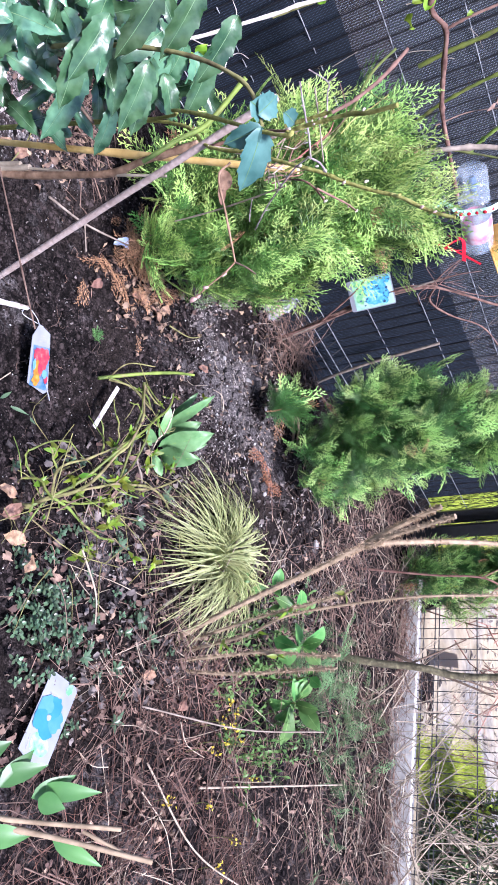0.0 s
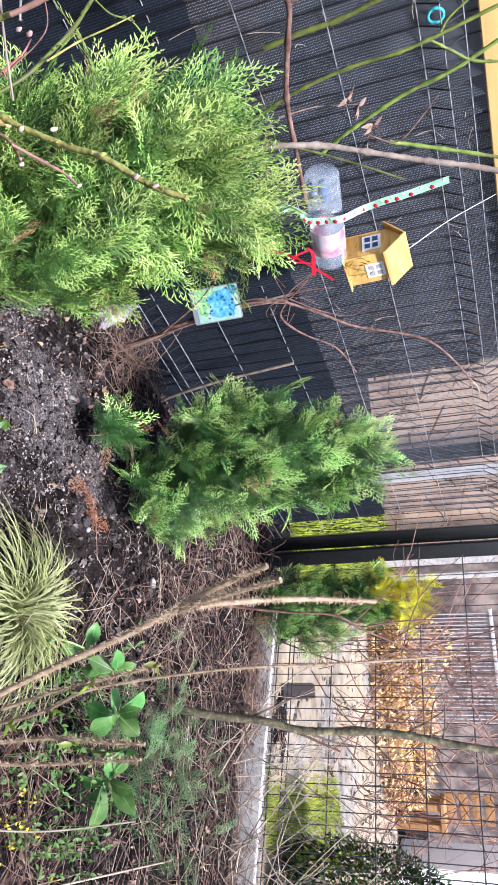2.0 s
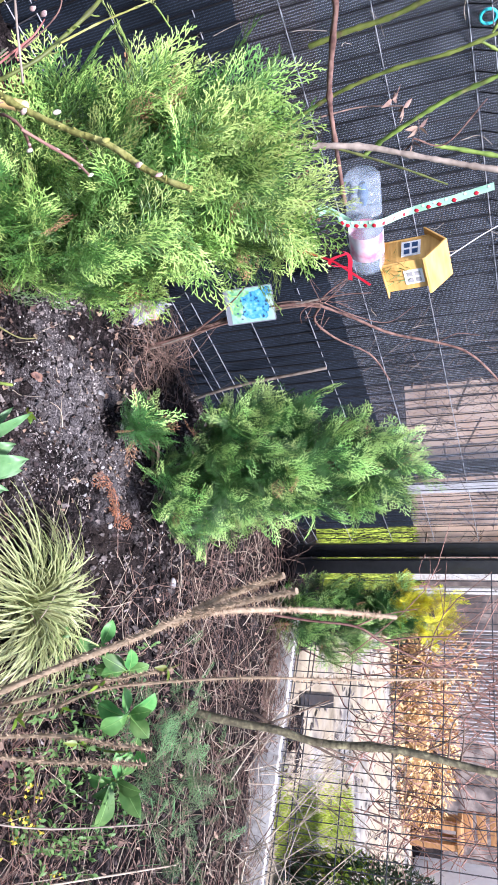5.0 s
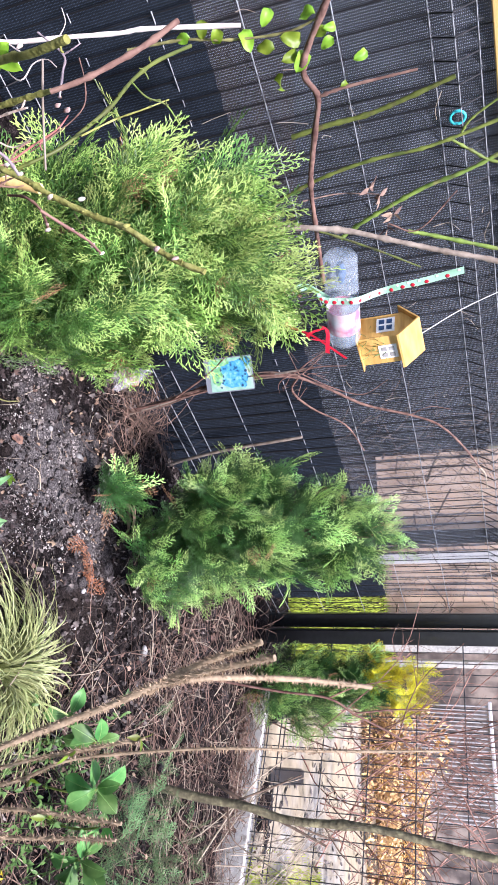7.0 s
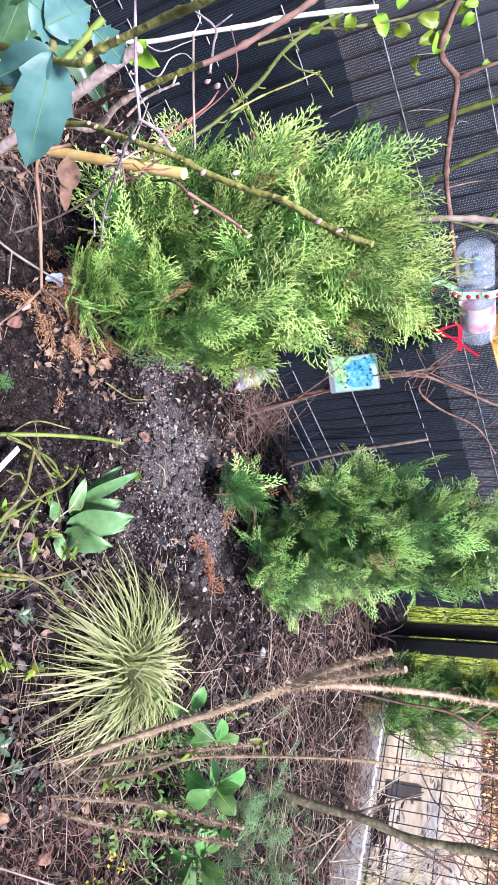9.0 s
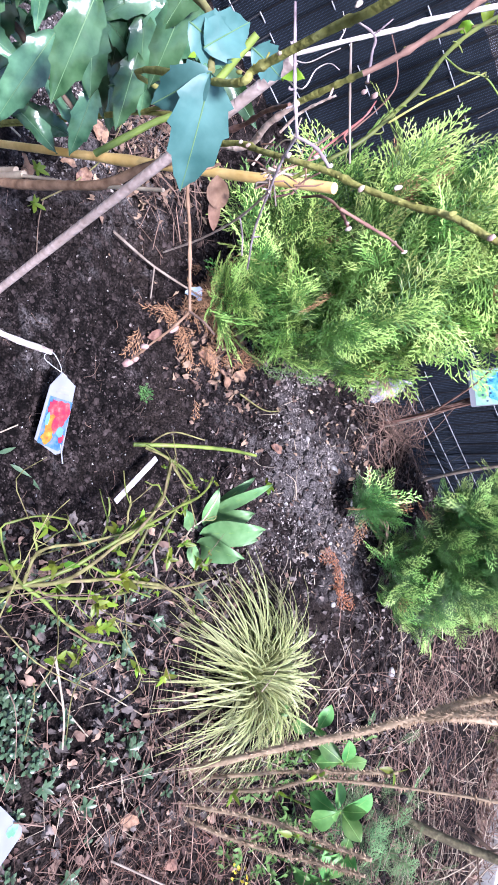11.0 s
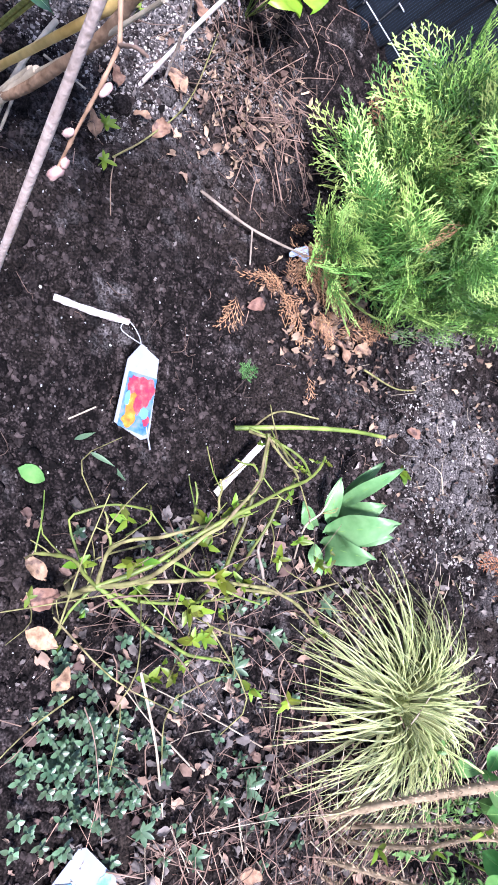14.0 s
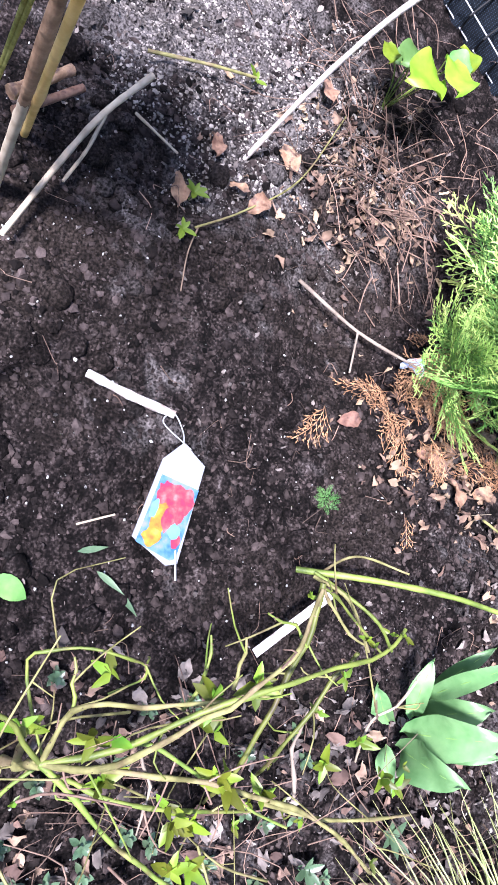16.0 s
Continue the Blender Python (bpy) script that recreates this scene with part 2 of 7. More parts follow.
DEADLEAF = material("dead leaves", two((0.072, 0.0396, 0.0306), (0.279, 0.1845, 0.144)), 45, 0.85, 0.4, vary=0.75, by="island", through_light=0.15, hue=0.02)
GREYLEAF = material("weathered leaf mould", two((0.0301, 0.02408, 0.02236), (0.1634, 0.1376, 0.1264)), 45, 0.9, 0.4, vary=0.8, by="island", hue=0.01)
TANBITS = material("tan leaf bits", two((0.1, 0.06, 0.042), (0.33, 0.225, 0.16)), 45, 0.85, 0.4, vary=0.65, by="island", through_light=0.15, hue=0.02)
TWIG = material("dry twigs", two((0.05, 0.027, 0.02), (0.22, 0.145, 0.11)), 60, 0.85, 0.4, vary=0.7, by="island")
RUSTTWIG = material("red-brown fine stems", two((0.045, 0.02, 0.014), (0.17, 0.085, 0.06)), 60, 0.85, 0.4, vary=0.6, by="island")
STRAW = material("bleached straw", two((0.2, 0.155, 0.11), (0.44, 0.37, 0.28)), 50, 0.75, 0.2, vary=0.4, by="island")
NEEDLE = material("browned conifer sprays", two((0.2, 0.1, 0.05), (0.46, 0.26, 0.14)), 50, 0.85, 0.2, vary=0.5, by="island", through_light=0.2)
RUST = material("rusty conifer sprays", two((0.2, 0.075, 0.035), (0.46, 0.2, 0.1)), 50, 0.85, 0.2, vary=0.5, by="island", through_light=0.2)
THUJA_A = material("bright conifer foliage", two((0.03, 0.092, 0.017), (0.135, 0.265, 0.052)), 30, 0.5, 0.1, vary=0.55, by="tone", through_light=0.12, coarse=9, hue=0.02)
THUJA_B = material("deep conifer foliage", two((0.016, 0.056, 0.012), (0.08, 0.19, 0.042)), 30, 0.5, 0.1, vary=0.5, by="tone", through_light=0.1, coarse=12, hue=0.02)
TIP_A = material("pale highlight conifer tips", two((0.21, 0.38, 0.07), (0.52, 0.66, 0.2)), 30, 0.5, 0.1, vary=0.6, by="tone", through_light=0.18, coarse=7, hue=0.028)
TIP_B = material("fresh highlight conifer tips", two((0.13, 0.33, 0.055), (0.54, 0.72, 0.23)), 30, 0.5, 0.1, vary=0.6, by="tone", through_light=0.15, coarse=7, hue=0.025)
GOLDEN = material("golden conifer tips", two((0.36, 0.4, 0.015), (0.8, 0.66, 0.02)), 30, 0.5, 0.15, vary=0.5, by="tone", through_light=0.25, hue=0.025, coarse=9)
BARK = material("brown bark", two((0.07, 0.045, 0.032), (0.2, 0.14, 0.1)), 50, 0.85, 0.7, stretch=(1, 1, 0.3))
SEDGE = material("cream striped sedge", two((0.28, 0.31, 0.105), (0.51, 0.525, 0.27)), 12, 0.45, 0.1, vary=0.3, by="object", through_light=0.25, hue=0.02)
SEDGE_MID = material("green sedge rib", two((0.119, 0.17, 0.051), (0.255, 0.306, 0.119)), 12, 0.45, 0.1, vary=0.35, by="object", through_light=0.25)


def woven(name, dark, light, alpha, period):
    """Woven plastic cloth: crossing threads with the gaps between them, slubs and dust, glints painted into the colour,
    turned along the fence.
    """
    mat = material(name, two(dark, light), 120, 0.6, 0.6, alpha=alpha, coarse=9, spec=0.25)
    nt = mat.node_tree
    n, link = nt.nodes, nt.links.new
    coord, turn = n.new("ShaderNodeTexCoord"), n.new("ShaderNodeMapping")
    turn.inputs["Rotation"].default_value = (0, 0, -math.atan2(1, 0.745))
    link(coord.outputs["Object"], turn.inputs["Vector"])
    both = n.new("ShaderNodeMath")
    both.operation = "MULTIPLY"
    for k, (axis, size) in enumerate((("X", period), ("Z", period * 0.7))):
        wave = n.new("ShaderNodeTexWave")
        wave.bands_direction = axis
        wave.inputs["Scale"].default_value = 0.314 / size
        wave.inputs["Distortion"].default_value, wave.inputs["Detail Scale"].default_value = 1.2, 3
        link(turn.outputs["Vector"], wave.inputs["Vector"])
        link(wave.outputs["Fac"], both.inputs[k])
    bsdf = n["Principled BSDF"]
    paint = bsdf.inputs["Base Color"].links[0].from_socket
    mix = n.new("ShaderNodeMix")
    mix.data_type = "RGBA"
    mix.blend_type = "ADD"
    mix.inputs["Factor"].default_value = 1.0
    # painted glints: pale spots added to the base colour where threads cross
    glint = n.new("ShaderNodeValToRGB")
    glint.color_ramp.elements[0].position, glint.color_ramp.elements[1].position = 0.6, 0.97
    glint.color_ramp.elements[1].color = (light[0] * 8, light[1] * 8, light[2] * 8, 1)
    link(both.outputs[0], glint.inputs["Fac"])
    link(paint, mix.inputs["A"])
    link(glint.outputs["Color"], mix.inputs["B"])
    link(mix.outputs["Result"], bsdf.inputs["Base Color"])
    return mat


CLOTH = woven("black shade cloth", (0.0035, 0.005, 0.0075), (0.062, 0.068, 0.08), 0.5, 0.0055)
CLOTH_LOW = woven("dark opaque shade cloth", (0.003, 0.0045, 0.007), (0.0075, 0.0105, 0.016), 1.0, 0.0055)
WIRE = material("galvanised wire", two((0.2, 0.205, 0.215), (0.42, 0.43, 0.45)), 60, 0.45, 0.1, metal=0.4)
DARKWIRE = material("anthracite wire", two((0.02, 0.02, 0.022), (0.06, 0.06, 0.065)), 60, 0.5, 0.1)
POST = material("black coated steel", two((0.008, 0.009, 0.01), (0.02, 0.021, 0.024)), 40, 0.3, 0.1, spec=0.6)
PINE = material("pine board", two((0.5, 0.3, 0.09), (0.7, 0.46, 0.17)), 18, 0.6, 0.3, stretch=(0.15, 0.15, 3))
CONCRETE = material("pale concrete", two((0.34, 0.325, 0.3), (0.6, 0.58, 0.54)), 40, 0.9, 0.6, coarse=12, patches=(24, 0.56, 0.72, (0.12, 0.1, 0.08), (0.34, 0.31, 0.27)))
PATIO = material("pale paving", two((0.19, 0.155, 0.1), (0.36, 0.3, 0.21)), 12, 0.85, 0.3, coarse=2, patches=(1.6, 0.5, 0.62, (0.15, 0.14, 0.125), (0.28, 0.265, 0.24)))
LAWN = material("lawn", two((0.2, 0.3, 0.025), (0.48, 0.54, 0.07)), 30, 0.8, 0.3, vary=0.4, by="island", through_light=0.25)
# dark and pale mottling paints branch shade and sun patches into the wall colour
BROWNWALL = material("brown render with painted shade", [(0.36, (0.3, 0.19, 0.13)), (0.48, (0.66, 0.47, 0.34)), (0.66, (0.82, 0.64, 0.49))], 5, 0.9, 0.3, coarse=1.6, stretch=(1, 1, 0.5))
OCHRE = material("dry ochre leaves", two((0.36, 0.2, 0.075), (0.72, 0.47, 0.22)), 8, 0.8, 0.3, coarse=1.6, vary=0.4, by="island", hue=0.02)
MAUVE = material("grey mauve render", [(0.35, (0.04, 0.032, 0.03)), (0.5, (0.13, 0.105, 0.095)), (0.65, (0.32, 0.26, 0.22))], 8, 0.9, 0.3, coarse=0.9)
WHITE = material("white paint", two((0.7, 0.69, 0.68), (0.82, 0.81, 0.8)), 20, 0.6, 0.1)
OLDWOOD = material("weathered brown wood", two((0.2, 0.1, 0.035), (0.38, 0.2, 0.08)), 22, 0.8, 0.4, stretch=(0.3, 0.3, 2))
BACKING = material("near-black backing", two((0.004, 0.005, 0.0065), (0.014, 0.016, 0.02)), 20, 0.7, 0.5)

# ---- ground ----
X0, X1, Y0, Y1, STEP = -1.75, 2.4, 0.2, 4.1, 0.009


def soil_height(x, y):
    x, y = np.asarray(x, float), np.asarray(y, float)
    z = 0.016 * vnoise(x * 3.1, y * 3.1, 1) + 0.011 * vnoise(x * 9, y * 9, 2) + 0.007 * vnoise(x * 27, y * 27, 3) + 0.0045 * vnoise(x * 65, y * 65, 4)
    z = z - 0.05 * np.exp(-(((x + 0.56) / 0.14) ** 2 + ((y - 1.42) / 0.1) ** 2))
    from_fence = (x + 1.8 - 0.745 * (y - 0.9)) * 0.802
    z = z - 0.1 * (1 - ((from_fence - 0.04) / 0.16).clip(0, 1)) * ((y - 2.1) / 0.3).clip(0, 1) * ((3.3 - y) / 0.3).clip(0, 1)
    from_mesh = -(0.69 * (x - 0.53) + (y - 3.8843)) * 0.823
    z = z - 0.075 * (1 - ((from_mesh - 0.03) / 0.16).clip(0, 1)) * ((from_mesh + 0.15) / 0.1).clip(0, 1) * ((x - 0.7) / 0.2).clip(0, 1)
    edge = np.minimum.reduce([x - X0, X1 - x, y - Y0, Y1 - y]).clip(0, 0.4) / 0.4
    return z * edge - 0.03 * (1 - edge)


gx, gy = np.arange(X0, X1 + 1e-6, STEP), np.arange(Y0, Y1 + 1e-6, STEP)
mx, my = np.meshgrid(gx, gy, indexing="ij")
grid = np.stack([mx, my, soil_height(mx, my)], -1).reshape(-1, 3)
ny = len(gy)
ci, cj = np.meshgrid(np.arange(len(gx) - 1), np.arange(ny - 1), indexing="ij")
a = (ci * ny + cj).ravel()


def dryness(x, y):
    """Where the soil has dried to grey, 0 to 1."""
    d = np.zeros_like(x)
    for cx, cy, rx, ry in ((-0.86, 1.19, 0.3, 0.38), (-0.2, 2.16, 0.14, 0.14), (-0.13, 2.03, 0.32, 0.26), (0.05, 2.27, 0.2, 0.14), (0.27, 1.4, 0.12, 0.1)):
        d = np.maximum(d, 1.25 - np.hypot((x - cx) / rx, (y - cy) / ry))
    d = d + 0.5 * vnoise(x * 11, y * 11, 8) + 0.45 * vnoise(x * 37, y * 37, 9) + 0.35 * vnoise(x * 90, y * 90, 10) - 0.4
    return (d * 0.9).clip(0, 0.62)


ground_geo = Geo().add(grid, np.stack([a, a + ny, a + ny + 1, a + 1], -1), tone=0.0)
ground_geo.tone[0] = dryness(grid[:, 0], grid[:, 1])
FAR = 90
xe, ye = gx[-1], gy[-1]
for x0, x1, y0, y1 in ((-FAR, X0, -FAR, FAR), (xe, FAR, -FAR, FAR), (X0, xe, -FAR, Y0), (X0, xe, ye, FAR)):
    ground_geo.add([(x0, y0, -0.03), (x1, y0, -0.03), (x1, y1, -0.03), (x0, y1, -0.03)], [[0, 1, 2, 3]], tone=0.0)
ground = whole("ground", ground_geo, SOIL, "dark moist garden soil with crumbs and grit", "ground", kind="structure")


def on_soil(x, y, lift=0.0):
    return (x, y, float(soil_height(x, y)) + lift)


# ---- fence with shade cloth ----
SHADOWWIRE = material("black wire as pleat shadow", two((0.003, 0.003, 0.004), (0.01, 0.01, 0.012)), 60, 0.6, 0.1)
LU, LN = unit((0.745, 1, 0)), unit((1, -0.745, 0))
LO = np.array([-2.47 + 0.745 * 0.9, 0.9, 0.0])
LEN_L = (3.95 - 0.9) / LU[1]


def on_fence(s, d, z):
    """A place on the cloth fence: s metres along it, d in front of it."""
    p = LO + LU * s + LN * d
    return np.array([p[0], p[1], z + 0.014 * (p[1] - 2.5)])


fence_left = thing("mesh_fence", "galvanised wire mesh fence lined with black shade cloth", "fence", at=tuple(on_fence(0, 0, 0)))


def cloth_sheet(s0, s1, z0, z1, d, amp, seed):
    s, z = np.arange(s0, s1, 0.00625), np.linspace(z0, z1, 30)
    ms, mz = np.meshgrid(s, z, indexing="ij")
    pleat = (ms / 0.05 + 0.12 * vnoise(ms * 6, mz * 2, seed)) % 1.0
    depth = d + amp * np.where(pleat < 0.84, pleat / 0.84, (1 - pleat) / 0.16) * (0.75 + 0.4 * vnoise(ms * 9, mz * 1.5, seed + 3)) + 0.006 * vnoise(ms * 5, mz * 3, seed + 1) + 0.002 * vnoise(ms * 23, mz * 17, seed + 2)
    p = LO + ms[..., None] * LU + depth[..., None] * LN
    p[..., 2] = mz + 0.014 * (p[..., 1] - 2.5)
    n = len(z)
    i, j = np.meshgrid(np.arange(len(s) - 1), np.arange(n - 1), indexing="ij")
    k = (i * n + j).ravel()
    return Geo().add(p.reshape(-1, 3), np.stack([k, k + n, k + n + 1, k + 1], -1))


S_END = (3.83 - 0.9) / LU[1]
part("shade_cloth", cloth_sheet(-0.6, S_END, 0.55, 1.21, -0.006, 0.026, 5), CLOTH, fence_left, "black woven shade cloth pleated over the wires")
part("lower_cloth", cloth_sheet(-0.6, S_END, -0.14, 0.58, -0.002, 0.022, 5), CLOTH_LOW, fence_left, "darker opaque lower sheet of black cloth")
level = Geo().take(tube([(0, 0, 0), tuple(LU * (LEN_L + 0.6))], 0.0015, sides=5, steps=1)).mesh("level wire", WIRE)
for z in (-0.08, 0.02, 0.07, 0.12, 0.297, 0.497, 0.697, 0.897, 1.097, 1.147, 1.197):
    w = new("wire", level)
    w.parent = fence_left
    bulge = 0.03 if z in (0.07, 1.147) else 0.008
    w.location = Vector(LU * -0.6 + LN * bulge + np.array([0, 0, z]))
profile = [(0, 0, -0.14), (0, 0, 0.02), tuple(LN * 0.036 + (0, 0, 0.07)), (0, 0, 0.12), (0, 0, 0.6), (0, 0, 1.097), tuple(LN * 0.036 + (0, 0, 1.147)), (0, 0, 1.197), (0, 0, 1.25)]
up_geo = Geo()
for p, q in zip(profile, profile[1:]):
    up_geo.take(tube([p, q], 0.002, sides=5, steps=1))
upright = up_geo.mesh("upright wire", SHADOWWIRE)
# uprights lie before the cloth, near-black, to draw the pleats' shadow lines
for k in range(int((LEN_L + 0.6) / 0.05)):
    w = new("wire", upright)
    w.parent = fence_left
    w.location = Vector(LU * (-0.6 + 0.05 * k) + LN * 0.006)


def plank(a, b, height, thick, mat, up=(0, 0, 1), bevel=0.003):
    """A board from a to b, standing on that line."""
    a, b = np.asarray(a, float), np.asarray(b, float)
    x = unit(b - a)
    y = unit(np.cross(up, x))
    v, f = box((0, -thick / 2, 0), (np.linalg.norm(b - a), thick / 2, height), bevel)
    return laid(v, axes(x, y, np.cross(x, y), a)), f


rail = plank(on_fence(-0.6, 0.012, 1.212), on_fence(LEN_L, 0.012, 1.212), 0.075, 0.022, PINE)
part("top_rail", Geo().add(*rail), PINE, fence_left, "yellow pine rail along the top")
base = plank(on_fence(-0.6, 0.035, -0.13), on_fence(2.17, 0.035, -0.13), 0.1, 0.02, OLDWOOD)
part("base_board", Geo().add(*base), OLDWOOD, fence_left, "brown wooden board at the foot")


def post(x, y, h, wide=0.06, mat=POST, name="post", parent=None):
    v, f = box((x - wide / 2, y - wide / 2, -0.1), (x + wide / 2, y + wide / 2, h), 0.006)
    return part(name, Geo().add(v, f), mat, parent)


post(0.11, 3.56, 1.5, parent=fence_left)

# ---- open mesh fence on a concrete plinth ----
RU, RN = unit((1, -0.69, 0)), unit((-0.69, -1, 0))
RO = np.array([0.53, 4.25 - 0.69 * 0.53, 0.0])
LEN_R = 2.9
fence_right = thing("mesh_fence", "dark wire mesh fence panel standing on a concrete plinth", "fence", at=tuple(RO))
level_r = Geo().take(tube([(0, 0, 0), tuple(RU * LEN_R)], 0.0028, sides=5, steps=1)).mesh("level wire", DARKWIRE)
for z in (0.07, 0.127, 0.147, 0.327, 0.527, 0.727, 0.927, 1.127, 1.147, 1.327, 1.527):
    w = new("wire", level_r)
    w.parent = fence_right
    w.location = (0, 0, z)
upright_r = Geo().take(tube([(0, 0, 0.04), (0, 0, 1.6)], 0.0023, sides=5, steps=1)).mesh("upright wire", DARKWIRE)
for k in range(int(LEN_R / 0.05)):
    w = new("wire", upright_r)
    w.parent = fence_right
    w.location = Vector(RU * (0.03 + 0.05 * k) + RN * 0.005)
post(0.507, 3.935, 1.7, 0.065, parent=fence_right)
post(0.575, 3.865, 1.7, 0.065, parent=fence_right)
plinth = plank(RO + RU * 0.25 + (0, 0, -0.12), RO + RU * LEN_R + (0, 0, -0.12), 0.17, 0.05, CONCRETE, bevel=0.006)
part("plinth", Geo().add(*plinth), CONCRETE, fence_right, "pale precast concrete plinth")

# ---- beyond the fences ----
patio_geo = Geo()
patio_poly = [(0.98, 3.75), (1.5, 3.36), (2.6, 2.6), (7, 2.4), (7, 6.3), (1.3, 6.3)]
top = [(x, y, 0.012) for x, y in patio_poly]
low = [(x, y, -0.08) for x, y in patio_poly]
bm = bmesh.new()
fv = [bm.verts.new(p) for p in top]
lv = [bm.verts.new(p) for p in low]
bm.faces.new(fv)
for k in range(6):
    bm.faces.new((lv[k], lv[(k + 1) % 6], fv[(k + 1) % 6], fv[k]))
patio_geo.add(*from_bm(bm))
whole("patio_floor", patio_geo, PATIO, "pale sunlit paving beyond the fence", "paving", kind="structure", smooth=False)


def grass_patch(name, poly_fn, n, label, seed, h=0.05):
    r = np.random.default_rng(seed)
    g = Geo()
    tip = np.array([[-0.5, 0, 0], [0.5, 0, 0], [0, 0.4, 1]])
    pts, faces = [], []
    for k in range(n):
        x, y = poly_fn(r)
        ang, tall, w = r.uniform(0, 6.28), h * r.uniform(0.5, 1.3), r.uniform(0.004, 0.009)
        c, s = math.cos(ang), math.sin(ang)
        b = tip * (w, tall, tall)
        pts.append(np.stack([x + b[:, 0] * c - b[:, 1] * s, y + b[:, 0] * s + b[:, 1] * c, b[:, 2] - 0.01], -1))
        faces.append(np.arange(3) + 3 * k)
    g.add(np.concatenate(pts), np.array(faces))
    return whole(name, g, LAWN, label, "lawn", kind="stuff", smooth=False)


def strip_lawn(r):
    t = r.uniform(0, 1) ** 1.5
    y = 4.25 + 3.6 * t
    return -0.3 + 0.12 * (y - 4) + r.uniform(0.2, 1.25), y


def wedge_lawn(r):
    y = r.uniform(3.3, 4.55)
    x = 1.6 + (y - 3.33) * 0.45 + r.normal() * 0.09
    return x, max(y, 4.42 - 0.69 * x)


grass_patch("lawn", strip_lawn, 11000, "yellow-green lawn strip beyond the corner post", 3)
grass_patch("lawn", wedge_lawn, 9500, "bright green grass at the edge of the paving", 4, 0.045)
scatter = Geo()
for k in range(420):
    x, y = rng.uniform(1.3, 3.6), rng.uniform(3.3, 6.2)
    if y < 4.45 - 0.69 * x:
        continue
    bl, bf = blade(rng.uniform(0.03, 0.07), rng.uniform(0.015, 0.035), oval, rng.uniform(-0.8, 0.8), 0.3, 3)
    scatter.add(laid(bl, np.array(pose(x, y, 0.018, rng.uniform(-20, 20), rng.uniform(-20, 20), rng.uniform(0, 360)))), bf)
whole("fallen_leaves", scatter, GREYLEAF, "dark fallen leaves scattered over the paving", "leaves", kind="stuff")


def shaggy(name, centre, radii, n, mat, label, category, size=0.05, seed=1, group=""):
    """A leafy mass, far off, on a few stems."""
    r = np.random.default_rng(seed)
    ob = thing(name, label, category, group, at=(centre[0], centre[1], 0))
    for _ in range(5):
        foot = np.array([centre[0] + r.normal() * radii[0] * 0.2, centre[1] + r.normal() * radii[1] * 0.2, -0.05])
        top = np.array(centre) + r.normal(size=3) * radii * np.array([0.3, 0.3, 0.2]) + (0, 0, radii[2] * 0.4)
        part("stem", Geo().take(tube([foot, (foot + top) / 2 + r.normal(size=3) * 0.03, top], 0.012, 0.004, sides=5, steps=3)), BARK, ob)
    g = Geo()
    for _ in range(n):
        d = unit(r.normal(size=3))
        p = np.array(centre) + d * radii * r.uniform(0.75, 1.05)
        bl, bf = blade(size * r.uniform(0.6, 1.4), size * 0.45, oval, 0.4, 0.2, 2)
        g.add(turned(bl, p, p + d + r.normal(size=3) * 0.6), bf)
    part("foliage", g, mat, ob, kind="stuff")
    return ob


def wall_box(name, lo, hi, mat, label, category="wall", kind="structure"):
    return whole(name, Geo().add(*box(lo, hi, 0.01)), mat, label, category, kind=kind, smooth=False)


wall_box("wall_brown", (-0.62, 7.6, -0.1), (1.28, 7.9, 3.2), BROWNWALL, "brown rendered house wall with patchy light in its colour")
wall_box("wall_mauve", (1.3, 8.2, -0.1), (9.5, 8.5, 3.4), MAUVE, "grey mauve rendered house wall")
wall_box("wall_ochre", (1.7, 6.45, -0.1), (2.95, 6.62, 0.16), material("ochre render", two((0.36, 0.21, 0.08), (0.62, 0.42, 0.2)), 9, 0.9, 0.3, coarse=3), "low rendered garden wall")
shaggy("beech_hedge", (2.2, 6.1, 0.06), (0.78, 0.3, 0.38), 6500, OCHRE, "low hedge of dry ochre leaves before the wall", "hedge", 0.045, 41)
shaggy("beech_hedge", (1.75, 6.15, 0.2), (0.4, 0.22, 0.42), 1500, OCHRE, "low hedge of dry ochre leaves before the wall", "hedge", 0.045, 43)
for k, (x, w) in enumerate(((0.33, 0.1), (1.12, 0.11), (1.3, 0.06))):
    wall_box("pillar", (x, 7.2, -0.1), (x + w, 7.3, 2.6), CONCRETE if k else WHITE, "pale upright pillar before the house", "pillar", kind="")
RAILPAINT = material("pale grey railing paint", two((0.36, 0.35, 0.36), (0.55, 0.54, 0.55)), 30, 0.5, 0.1)
railing = thing("metal_railing", "pale metal railing with upright bars on the low wall", "railing", at=(1.5, 6.53, 0.16))
for z in (0.02, 0.75):
    part("rail", Geo().add(*box((1.48, 6.515, 0.16 + z), (2.45, 6.545, 0.19 + z), 0.004)), RAILPAINT, railing)
bar = Geo().take(tube([(0, 0, 0.01), (0, 0, 0.78)], 0.0055, sides=6, steps=1)).mesh("bar", RAILPAINT)
for k in range(30):
    b = new("bar", bar)
    b.parent = railing
    b.location = (0.02 + 0.031 * k, 0, 0)
bench = thing("garden_bench", "orange-brown wooden garden bench by the house", "bench", at=(3.05, 6.4, 0))
for z in (0.42, 0.52, 0.62, 0.72):
    part("slat", Geo().add(*box((2.95, 6.4, z), (3.2, 6.425, z + 0.07), 0.004)), OLDWOOD, bench)
part("seat", Geo().add(*box((2.95, 6.22, 0.38), (3.2, 6.4, 0.42), 0.006)), OLDWOOD, bench)
